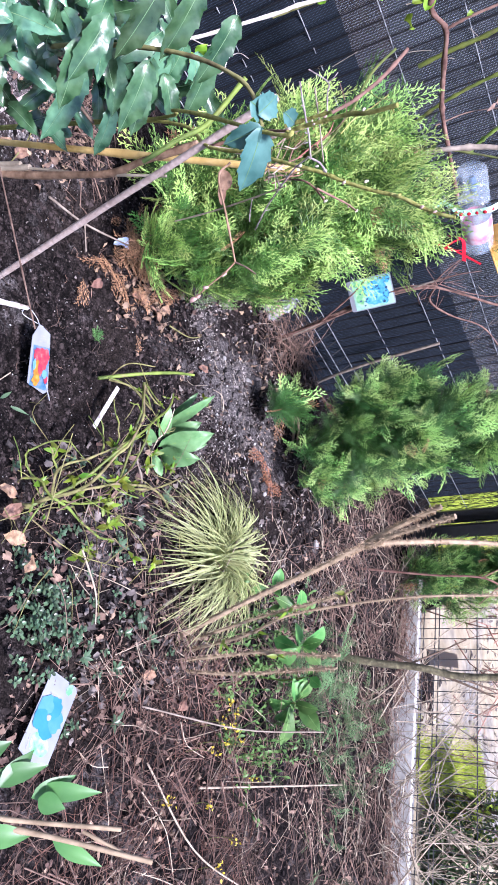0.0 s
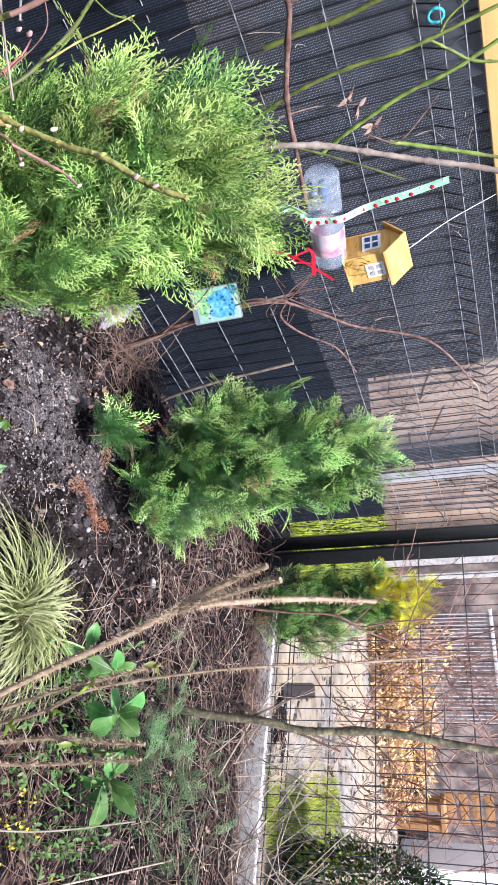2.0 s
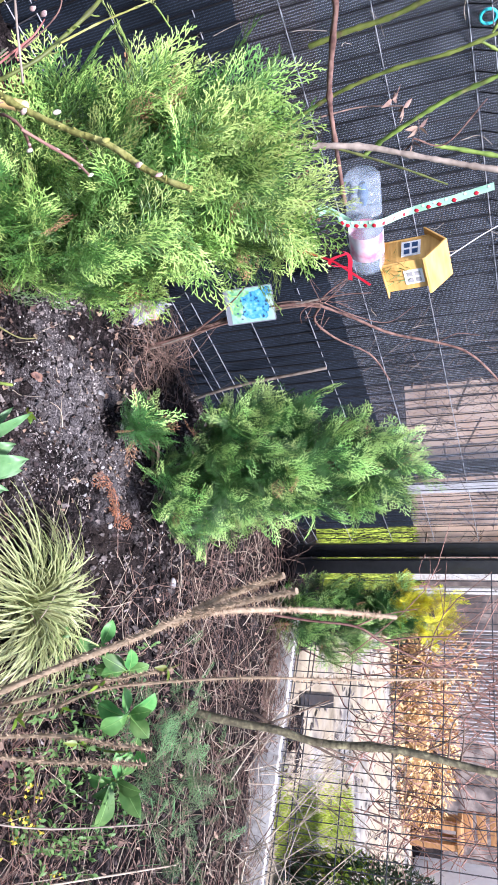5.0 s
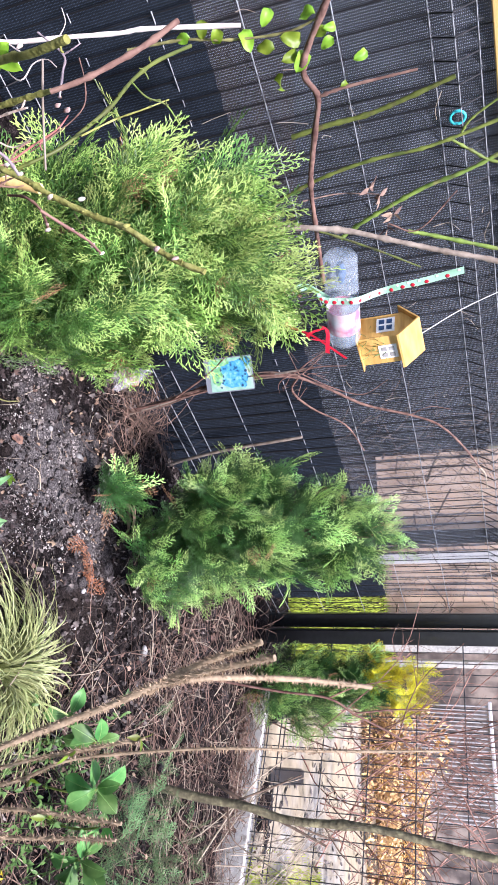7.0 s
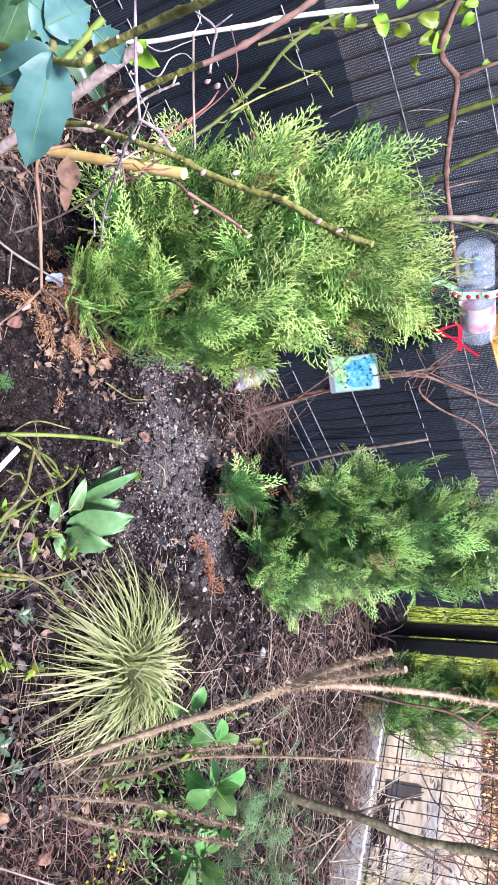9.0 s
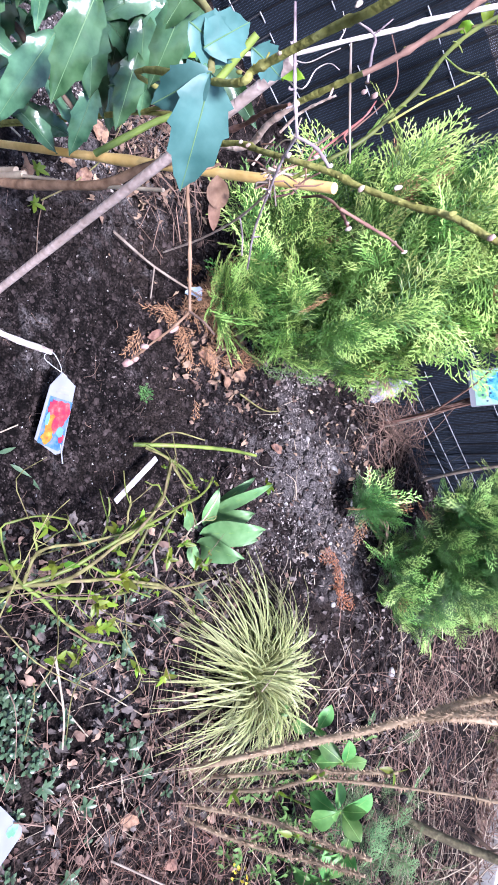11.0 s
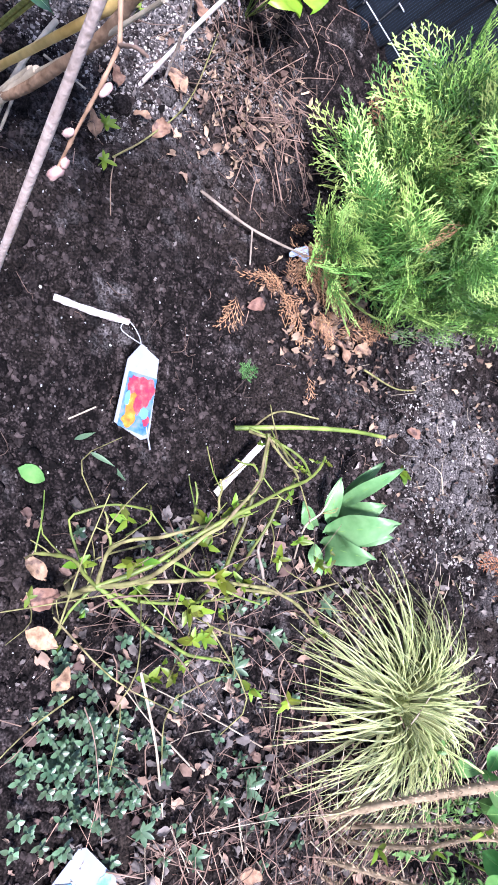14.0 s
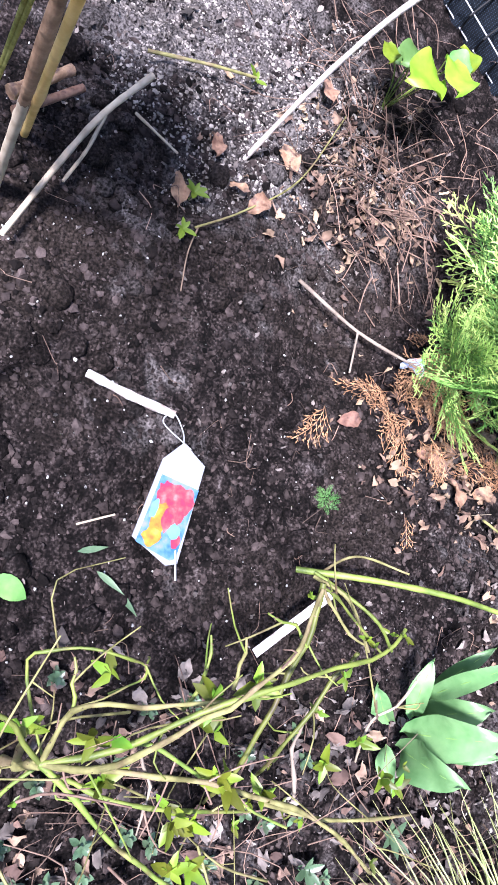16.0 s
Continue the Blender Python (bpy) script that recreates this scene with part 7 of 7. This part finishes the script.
for k in range(125):
    c = np.array([-0.485, 0.775, 0.57]) + r.normal(size=3).clip(-1.4, 1.4) * (0.055, 0.085, 0.08)
    d = unit(r.normal(size=3) + (0.5, 0.0, 0.0))
    ribbed_leaf(c, c + d * r.uniform(0.045, 0.068), 0.036, unit(np.array([0.45, -0.5, 0.75]) + r.normal(size=3) * 0.25), 0.5, 0.4, MAHONIA, 0.12)

whole("bamboo_stake", Geo().take(tube([(-0.59, 0.91, -0.02), (-0.511, 0.91, 0.171), (-0.362, 0.911, 0.534), (-0.256, 0.911, 0.792)], 0.0052, 0.0047, sides=10, knots=(0.35, 0.72))), BAMBOO, "yellow bamboo stake leaning out of the bed", "stake")
whole("cut_cane", Geo().take(tube([(-0.231, 0.961, -0.03), (-0.243, 0.938, 0.13), (-0.255, 0.914, 0.268), (-0.275, 0.877, 0.48), (-0.292, 0.84, 0.689), (-0.303, 0.818, 0.815)], 0.0052, 0.0044, sides=10, rough=0.03)), PINKCANE, "smooth pinkish cut cane leaning across the bed", "cane")

cut_rose = thing("cut_rose_bush", "pruned bush with olive and pink bare canes and buds", "shrub", at=(-0.28, 0.84, 0))
LOW = [(-0.55, 0.86, 0.0), (-0.382, 0.88, 0.583), (-0.284, 0.83, 0.715)]
LIMECANE = material("lichened green cane", [(0.3, (0.11, 0.105, 0.03)), (0.5, (0.23, 0.225, 0.06)), (0.7, (0.37, 0.36, 0.13))], 160, 0.8, 0.7, coarse=60, spec=0.2)
BLUSH = material("pale pink bark", [(0.3, (0.28, 0.19, 0.15)), (0.5, (0.45, 0.34, 0.275)), (0.7, (0.6, 0.48, 0.41))], 160, 0.8, 0.7, coarse=60, spec=0.2)
LILAC = material("purple-grey twig", [(0.38, (0.13, 0.095, 0.105)), (0.52, (0.29, 0.235, 0.245)), (0.66, (0.46, 0.4, 0.4))], 110, 0.85, 0.8, coarse=60, spec=0.2)
STALK = material("tan bark", two((0.13, 0.075, 0.045), (0.36, 0.23, 0.15)), 90, 0.8, 0.7, coarse=40, spec=0.2)
CRIMSON = material("fresh red twig", two((0.2, 0.05, 0.045), (0.5, 0.2, 0.17)), 90, 0.7, 0.4, coarse=40)
WHITECANE = material("bleached cane", two((0.4, 0.33, 0.3), (0.68, 0.6, 0.55)), 60, 0.85, 0.5, coarse=20)
def cut_cane(pts, r0, r1, mat):
    part("cane", Geo().take(tube(pts, r0 * 0.68, r1 * 0.68, sides=9, rough=0.07, knots=(0.3, 0.55, 0.8))), mat, cut_rose)
    return pts


BUDDED = cut_cane(LOW + [(-0.249, 0.808, 0.779), (-0.231, 0.798, 0.804), (-0.207, 0.788, 0.841), (-0.191, 0.788, 0.868), (-0.176, 0.788, 0.888), (-0.157, 0.788, 0.918), (-0.144, 0.788, 0.942), (-0.126, 0.788, 0.964), (-0.116, 0.788, 0.978), (-0.108, 0.788, 0.993)], 0.0034, 0.0026, LIMECANE)
UPPER = cut_cane(LOW[:2] + [(-0.3, 0.76, 0.72), (-0.206, 0.705, 0.857), (-0.202, 0.7, 0.878), (-0.198, 0.695, 0.899), (-0.19, 0.685, 0.935), (-0.18, 0.675, 0.956), (-0.173, 0.665, 0.983)], 0.0032, 0.0028, LIMECANE)
cut_cane(LOW[2:] + [(-0.262, 0.83, 0.764), (-0.257, 0.81, 0.802), (-0.255, 0.8, 0.833)], 0.0036, 0.00288, BLUSH)
cut_cane([(-0.265, 0.812, 0.823), (-0.258, 0.802, 0.862), (-0.254, 0.797, 0.883)], 0.00288, 0.00252, LIMECANE)
cut_cane([(-0.252, 0.795, 0.884), (-0.258, 0.8, 0.906), (-0.273, 0.81, 0.931), (-0.287, 0.82, 0.945), (-0.305, 0.83, 0.962)], 0.00252, 0.00312, REDSTEM)
cut_cane([(-0.247, 0.81, 0.812), (-0.251, 0.805, 0.831), (-0.249, 0.8, 0.854), (-0.249, 0.8, 0.862)], 0.00144, 0.00108, BLUSH)
cut_cane([(-0.249, 0.8, 0.857), (-0.255, 0.8, 0.86)], 0.0009, 0.0008, BLUSH)
cut_cane(LOW[2:] + [(-0.28, 0.83, 0.759), (-0.267, 0.81, 0.798), (-0.248, 0.79, 0.834)], 0.00312, 0.00192, TANLEAF)
FORK_TOP = cut_cane([(-0.263, 0.735, 0.876), (-0.23, 0.735, 0.877), (-0.207, 0.735, 0.878), (-0.191, 0.745, 0.873)], 0.0012, 0.00132, LILAC)
cut_cane([(-0.195, 0.75, 0.869), (-0.19, 0.76, 0.876), (-0.183, 0.77, 0.878)], 0.00132, 0.00144, LILAC)
FORK_LOW = cut_cane([(-0.195, 0.75, 0.869), (-0.197, 0.77, 0.844), (-0.194, 0.79, 0.82), (-0.188, 0.82, 0.785), (-0.181, 0.86, 0.747)], 0.00132, 0.00108, LILAC)
cut_cane([(-0.187, 0.78, 0.828), (-0.207, 0.83, 0.761), (-0.224, 0.87, 0.687), (-0.24, 0.9, 0.61)], 0.00108, 0.00132, BLUSH)
cut_cane([(-0.206, 0.83, 0.763), (-0.203, 0.85, 0.749), (-0.193, 0.86, 0.741)], 0.0009, 0.0008, LILAC)
cut_cane([(-0.32, 0.82, 0.856), (-0.301, 0.825, 0.874), (-0.292, 0.83, 0.87), (-0.273, 0.83, 0.867)], 0.00108, 0.00132, LILAC)
cut_cane([(-0.301, 0.825, 0.874), (-0.303, 0.825, 0.881), (-0.31, 0.83, 0.885)], 0.0009, 0.0006, LILAC)
cut_cane([(-0.295, 0.825, 0.887), (-0.281, 0.83, 0.888), (-0.263, 0.83, 0.888), (-0.253, 0.83, 0.878), (-0.244, 0.83, 0.859), (-0.237, 0.83, 0.842)], 0.0006, 0.0007, REDSTEM)
cut_cane([(-0.234, 0.83, 0.826), (-0.242, 0.83, 0.846), (-0.249, 0.83, 0.865), (-0.261, 0.835, 0.871)], 0.0012, 0.0007, CRIMSON)
cut_cane([(-0.236, 0.83, 0.852), (-0.242, 0.83, 0.851), (-0.249, 0.832, 0.864)], 0.0006, 0.0007, CRIMSON)
TWIGGY = cut_cane([(-0.227, 0.835, 0.806), (-0.235, 0.84, 0.834), (-0.247, 0.85, 0.853), (-0.263, 0.86, 0.866), (-0.288, 0.875, 0.883), (-0.316, 0.89, 0.894), (-0.342, 0.91, 0.906), (-0.371, 0.94, 0.924)], 0.00204, 0.00228, GREENSTEM)
cut_cane([(-0.253, 0.85, 0.872), (-0.28, 0.88, 0.884), (-0.289, 0.89, 0.901), (-0.306, 0.91, 0.916)], 0.00108, 0.00084, LIMECANE)
TENDRIL = cut_cane([(-0.307, 0.88, 0.899), (-0.292, 0.88, 0.911), (-0.288, 0.89, 0.923), (-0.275, 0.9, 0.93)], 0.00096, 0.00072, GREENSTEM)
cut_cane([(-0.238, 0.88, 0.783), (-0.221, 0.86, 0.815), (-0.208, 0.86, 0.829), (-0.186, 0.85, 0.843)], 0.00156, 0.00156, TANLEAF)
cut_cane([(-0.202, 0.85, 0.836), (-0.192, 0.87, 0.85), (-0.186, 0.88, 0.858), (-0.174, 0.88, 0.869)], 0.00168, 0.00144, REDTWIG)
cut_cane([(-0.298, 0.82, 0.86), (-0.26, 0.82, 0.86), (-0.22, 0.83, 0.855)], 0.0012, 0.001, GREYSTEM)
cut_cane([(-0.256, 0.83, 0.74), (-0.231, 0.8, 0.739), (-0.188, 0.8, 0.742), (-0.13, 0.8, 0.746)], 0.001944, 0.0015552, STALK)
cut_cane([(-0.13, 0.8, 0.746), (-0.121, 0.8, 0.73), (-0.112, 0.8, 0.708), (-0.101, 0.8, 0.685)], 0.001458, 0.0010692, STALK)
cut_cane([(-0.13, 0.8, 0.746), (-0.12, 0.8, 0.76), (-0.11, 0.8, 0.77)], 0.0014, 0.001, TWIG)
cut_cane([(-0.483, 0.862, 0.327), (-0.307, 0.862, 0.349), (-0.138, 0.862, 0.371)], 0.0019, 0.0017, TWIG)
BUD = bmesh.new()
bmesh.ops.create_icosphere(BUD, subdivisions=2, radius=1)
BUD_V, BUD_F = from_bm(BUD)
FLUFF = material("silvery bud scales", two((0.42, 0.33, 0.29), (0.75, 0.66, 0.58)), 160, 0.85, 0.6, coarse=80)
r = np.random.default_rng(97)
for p, k, mat in (
    ((-0.271, 0.835, 0.862), 0.00504, PINKBUD), ((-0.269, 0.84, 0.867), 0.00552, PINKBUD), ((-0.277, 0.835, 0.864), 0.0036, TANLEAF), ((-0.101, 0.8, 0.684), 0.0085, PINKBUD), ((-0.104, 0.802, 0.69), 0.00765, PINKBUD), ((-0.11, 0.797, 0.705), 0.0068, PINKBUD), ((-0.121, 0.803, 0.728), 0.0068, PINKBUD),
) + (
    ((-0.187, 0.775, 0.875), 0.00432, FLUFF), ((-0.192, 0.77, 0.869), 0.0036, FLUFF), ((-0.196, 0.765, 0.853), 0.00432, FLUFF), ((-0.198, 0.767, 0.848), 0.0036, PINKBUD), ((-0.167, 0.785, 0.913), 0.00432, FLUFF), ((-0.173, 0.785, 0.89), 0.00456, BLUSH), ((-0.144, 0.785, 0.944), 0.00408, LIMECANE), ((-0.126, 0.785, 0.964), 0.00456, PINKBUD), ((-0.118, 0.785, 0.976), 0.0036, PINKBUD),
    ((-0.2, 0.695, 0.873), 0.00342, LIMECANE), ((-0.195, 0.69, 0.901), 0.00324, BLUSH), ((-0.183, 0.672, 0.953), 0.00306, FLUFF), ((-0.183, 0.845, 0.846), 0.00408, FLUFF), ((-0.19, 0.85, 0.842), 0.0036, PINKBUD), ((-0.176, 0.885, 0.867), 0.00384, FLUFF), ((-0.184, 0.885, 0.859), 0.00408, PINKBUD), ((-0.195, 0.875, 0.847), 0.0036, PINKBUD), ((-0.244, 0.8, 0.786), 0.0036, FLUFF), ((-0.237, 0.797, 0.795), 0.00384, BLUSH),
):
    v = BUD_V * (k * 0.4, k * 0.4, k * 0.72) * (1 + 0.12 * r.normal(size=(len(BUD_V), 1)))
    part("bud", Geo().add(laid(v * 0.8, np.array(pose(*p, r.uniform(-35, 35), r.uniform(-35, 35), 0))), BUD_F), mat, cut_rose)
for line, n, reach, mat in ((BUDDED[3:], 10, 0.005, LIMECANE), (UPPER[3:], 5, 0.005, LIMECANE), (TWIGGY[1:], 12, 0.009, GREENSTEM), (TENDRIL, 6, 0.006, GREENSTEM), (FORK_LOW, 5, 0.006, LILAC), (FORK_TOP, 4, 0.006, LILAC)):
    way = spline(line, 6)
    for _ in range(n):
        p = way[r.integers(1, len(way) - 1)]
        d = unit(r.normal(size=3) + (0.0, -0.3, 0.3)) * r.uniform(0.5, 1.0) * reach
        part("spur", Geo().take(tube([p, p + d * 0.6 + r.normal(size=3) * 0.0008, p + d], 0.0007, 0.0005, sides=5, steps=3)), mat, cut_rose)
# the heap of short broken ends where the canes meet
for k in range(26):
    p = np.array([-0.235, 0.83, 0.795]) + r.normal(size=3).clip(-1.4, 1.4) * (0.014, 0.012, 0.013)
    d = unit(r.normal(size=3) + (0.0, 0.0, 1.2)) * r.uniform(0.015, 0.04)
    part("shoot", Geo().take(tube([p, p + d * 0.5 + r.normal(size=3) * 0.003, p + d], r.uniform(0.0005, 0.001), 0.0005, sides=6, steps=3, rough=0.1)), (TANLEAF, GREYSTEM, REDTWIG, BLUSH, STRAW)[k % 5], cut_rose)
for base, tip, w, mat in (((-0.262, 0.85, 0.72), (-0.24, 0.865, 0.71), 0.018, TANLEAF), ((-0.256, 0.86, 0.71), (-0.226, 0.87, 0.7), 0.01, TANLEAF)):
    part("leaf", Geo().add(*leaf_to(base, tip, w, oval, up=(0.4, -0.6, 0.5), bend=0.7, fold=0.4, along=8)), mat, cut_rose)

pale = thing("bleached_shrub", "bleached bare cane with thin twigs and fresh lime leaves", "shrub", at=(-0.72, 1.2, 0))
for pts, r0, r1 in (
    ([(-0.72, 1.2, -0.02), (-0.75, 1.22, 0.2), (-0.762, 1.25, 0.35), (-0.753, 1.3, 0.447), (-0.758, 1.33, 0.527), (-0.777, 1.38, 0.609), (-0.786, 1.4, 0.654), (-0.785, 1.45, 0.798)], 0.0036, 0.0042),
    ([(-0.753, 1.3, 0.447), (-0.723, 1.3, 0.485), (-0.721, 1.3, 0.529), (-0.72, 1.3, 0.55)], 0.0012, 0.0007),
    ([(-0.755, 1.28, 0.42), (-0.6, 1.2, 0.545), (-0.617, 1.2, 0.574), (-0.617, 1.2, 0.596), (-0.601, 1.2, 0.612)], 0.0012, 0.0006),
    ([(-0.758, 1.33, 0.527), (-0.78, 1.33, 0.54), (-0.8, 1.32, 0.54)], 0.001, 0.0005),
):
    part("cane", Geo().take(tube(pts, r0, r1, sides=7, rough=0.09)), WHITECANE, pale)
for tip, w in (((-0.624, 1.2, 0.516), 0.022), ((-0.612, 1.2, 0.553), 0.024), ((-0.65, 1.19, 0.54), 0.02), ((-0.634, 1.19, 0.5), 0.018)):
    part("leaf", Geo().add(*leaf_to((-0.648, 1.2, 0.511), tip, w, oval, up=(0.5, -0.8, 0.35), bend=0.5, fold=0.4, along=8, wave=0.12)), HEARTLEAF, pale)

for pts, r0, mat in (
    ([(-0.436, 0.9, 0.19), (-0.415, 0.9, 0.28), (-0.394, 0.9, 0.363)], 0.006, STRAW), ([(-0.45, 0.9, 0.17), (-0.43, 0.9, 0.26), (-0.405, 0.9, 0.345)], 0.005, STRAW),
    ([(-0.46, 0.9, 0.197), (-0.347, 0.9, 0.474), (-0.336, 0.9, 0.572), (-0.33, 0.9, 0.66)], 0.006, STALK), ([(-0.4, 0.9, 0.34), (-0.35, 0.9, 0.47), (-0.304, 0.9, 0.605)], 0.0025, STRAW),
):
    low = (pts[0][0] - (pts[1][0] - pts[0][0]) * 2.3, 0.9, 0.0)
    whole("dry_stalk", Geo().take(tube([low] + pts, r0, r0 * 0.8, sides=8, rough=0.08)), mat, "dry broken stalk standing in the bed", "stalk", group="dry stalks")

# sticks on the soil
for pts, r0, mat in (
    ([(-0.72, 1.03, 0.05), (-0.64, 0.99, 0.045), (-0.56, 0.963, 0.04), (-0.413, 0.925, 0.03)], 0.005, STRAW),
    ([(-0.634, 0.99, 0.045), (-0.59, 0.985, 0.03), (-0.53, 0.97, 0.02)], 0.003, STRAW),
    ([(-0.594, 0.879, 0.04), (-0.67, 0.935, 0.05)], 0.009, TANLEAF), ([(-0.58, 0.89, 0.03), (-0.66, 0.955, 0.04)], 0.007, TANLEAF),
    ([(-0.785, 1.018, 0.03), (-0.807, 1.106, 0.03), (-0.836, 1.177, 0.03)], 0.003, OLIVE),
    ([(-0.573, 1.331, 0.02), (-0.542, 1.454, 0.035), (-0.487, 1.535, 0.06)], 0.003, GREYSTEM),
    ([(-0.542, 1.454, 0.035), (-0.474, 1.456, 0.015)], 0.002, GREYSTEM),
) + (
    ([(-0.56, 1.15, 0.012), (-0.617, 1.21, 0.014), (-0.719, 1.287, 0.014), (-0.879, 1.343, 0.03)], 0.0016, OLIVE),
    ([(-0.562, 1.154, 0.012), (-0.52, 1.15, 0.02), (-0.467, 1.157, 0.008)], 0.0012, BARK),
    ([(-0.15, 1.4, 0.03), (-0.157, 1.5, 0.08), (-0.16, 1.6, 0.1), (-0.158, 1.69, 0.1)], 0.0048, GREENSTEM),
    ([(-0.15, 1.42, 0.05), (-0.107, 1.489, 0.09), (-0.076, 1.549, 0.06)], 0.0028, GREENSTEM),
    ([(-0.145, 1.42, 0.05), (-0.12, 1.45, 0.1), (-0.06, 1.46, 0.14)], 0.0026, OLIVE),
    ([(-0.15, 1.43, 0.04), (-0.18, 1.46, 0.08), (-0.17, 1.52, 0.11)], 0.002, OLIVE),
) + (
    ([(0.225, 1.186, 0.12), (0.318, 1.215, 0.11), (0.391, 1.253, 0.06)], 0.0022, STRAW),
    ([(-0.69, 1.03, 0.015), (-0.66, 1.1, 0.012)], 0.0022, STRAW), ([(-0.13, 1.11, 0.01), (-0.153, 1.15, 0.012)], 0.0016, STRAW),
    ([(0.62, 1.4, 0.02), (0.75, 1.62, 0.16), (0.83, 1.83, 0.28)], 0.0022, GREYSTEM),
    ([(0.9, 1.6, 0.02), (1.05, 1.95, 0.06), (1.2, 2.3, 0.1)], 0.003, STRAW), ([(0.75, 1.4, 0.03), (1.0, 1.5, 0.06), (1.25, 1.75, 0.05)], 0.0025, STRAW),
    ([(-0.31, 1.72, 0.03), (-0.29, 1.82, 0.03), (-0.3, 1.9, 0.02)], 0.002, OLIVE),
):
    pts = [(x, y, z + float(soil_height(x, y))) for x, y, z in pts]
    whole("stick", Geo().take(tube(pts, r0, r0 * 0.75, sides=7, rough=0.08)), mat, "thin dry stick lying on the soil", "stick", group="sticks on the bed")
for k, (a, b) in enumerate((((-0.1, 1.12), (-0.115, 1.155)), ((-0.085, 1.15), (-0.065, 1.185)), ((-0.07, 1.175), (-0.045, 1.21)), ((-0.048, 1.035), (-0.035, 1.078)))):
    whole("fresh_leaf", Geo().add(*leaf_to(on_soil(*a, 0.01), on_soil(*b, 0.014), 0.008 if k < 3 else 0.026, lance if k < 3 else oval)), COVER if k < 3 else BROADLEAF, "small fallen green leaf on the soil", "leaf", group="fallen green leaves")

# heart-leaved weed by the fence
weed = thing("heart_leaved_plant", "low plant with pale yellow-green heart-shaped leaves", "plant", at=(-0.98, 1.43, 0))
r = np.random.default_rng(33)
for x, y, z, size, mat in ((-0.9, 1.4, 0.15, 0.085, HEARTLEAF), (-0.93, 1.45, 0.16, 0.075, HEARTLEAF), (-0.95, 1.38, 0.13, 0.05, BROADLEAF), (-0.99, 1.47, 0.14, 0.05, BROADLEAF), (-0.97, 1.36, 0.1, 0.04, HEARTLEAF), (-1.04, 1.5, 0.12, 0.05, HEARTLEAF), (-1.0, 1.4, 0.08, 0.045, BROADLEAF)):
    d = unit((r.normal(), r.normal(), 0.1)) * size
    p = np.array([x, y, z])
    part("leaf", Geo().add(*leaf_to(p - d / 2, p + d / 2, size * 0.92, oval, bend=0.5, fold=0.2, along=12, wave=0.1)), mat, weed)
    part("leaf_stalk", Geo().take(tube([(-0.98, 1.43, -0.01), (x * 0.5 - 0.49, y * 0.5 + 0.715, z * 0.7), p - d / 2], 0.0012, sides=4)), GREENSTEM, weed)
blue = thing("blue_wrapper", "crumpled pale blue scrap at the foot of the conifer", "scrap", at=(-0.494, 1.527, 0.04))
part("scrap", Geo().add(*leaf_to((-0.5, 1.52, 0.03), (-0.485, 1.555, 0.06), 0.03, oval, bend=1.2, fold=0.7, wave=0.2)), material("pale blue film", two((0.35, 0.45, 0.7), (0.65, 0.72, 0.85)), 40, 0.4, 0.4), blue)
# ---- green shrub with cut canes beside the path ----
laurel = thing("laurel_shrub", "green-leaved shrub with cut yellow canes beside the bed", "shrub", at=(0.42, 0.6, 0))
for pts, r0, mat in (
    ([(0.4, 0.55, 0.0), (0.42, 0.58, 0.3), (0.44, 0.62, 0.47), (0.478, 0.698, 0.569)], 0.003, THORNY), ([(0.42, 0.55, 0.0), (0.44, 0.6, 0.35), (0.455, 0.63, 0.49), (0.512, 0.704, 0.602)], 0.0032, THORNY), ([(0.47, 0.67, 0.54), (0.5, 0.69, 0.58)], 0.002, THORNY),
):
    part("cane", Geo().take(tube(pts, r0, r0 * 0.85, sides=9, knots=(0.4, 0.7))), mat, laurel)
for a, b, w in (((0.412, 0.63, 0.467), (0.385, 0.666, 0.485), 0.03), ((0.424, 0.655, 0.49), (0.441, 0.699, 0.546), 0.028), ((0.43, 0.65, 0.5), (0.444, 0.663, 0.525), 0.03), ((0.402, 0.63, 0.46), (0.402, 0.67, 0.5), 0.03), ((0.45, 0.6, 0.46), (0.464, 0.64, 0.497), 0.032), ((0.47, 0.645, 0.52), (0.505, 0.671, 0.56), 0.022), ((0.43, 0.6, 0.43), (0.46, 0.6, 0.47), 0.03), ((0.38, 0.62, 0.44), (0.37, 0.65, 0.47), 0.03), ((0.43, 0.65, 0.49), (0.42, 0.69, 0.52), 0.028)):
    part("leaf", Geo().add(*leaf_to(a, b, w * 0.75, lance, up=(-0.2, -0.6, 0.8), bend=0.4, fold=0.25, along=8)), LAUREL, laurel)

# clear plastic scrap behind the conifer
scrap = thing("plastic_scrap", "crumpled clear plastic scrap lying by the fence foot", "scrap", at=(-0.43, 2.3, 0.1))
r = np.random.default_rng(12)
FILM = material("clear crumpled film", two((0.5, 0.52, 0.55), (0.8, 0.82, 0.84)), 60, 0.12, 0.8, spec=0.9, alpha=0.22, coarse=30)
for base, tip, w in (((-0.44, 2.3, 0.06), (-0.425, 2.31, 0.16), 0.06), ((-0.43, 2.29, 0.05), (-0.4, 2.3, 0.12), 0.05), ((-0.45, 2.31, 0.1), (-0.43, 2.29, 0.19), 0.045)):
    v, f = leaf_to(base, tip, w, oval, up=(0.3, -0.9, 0.2), bend=0.9, fold=0.6, along=7, wave=0.25)
    part("fold", Geo().add(v + r.normal(size=v.shape) * 0.003, f), FILM, scrap)
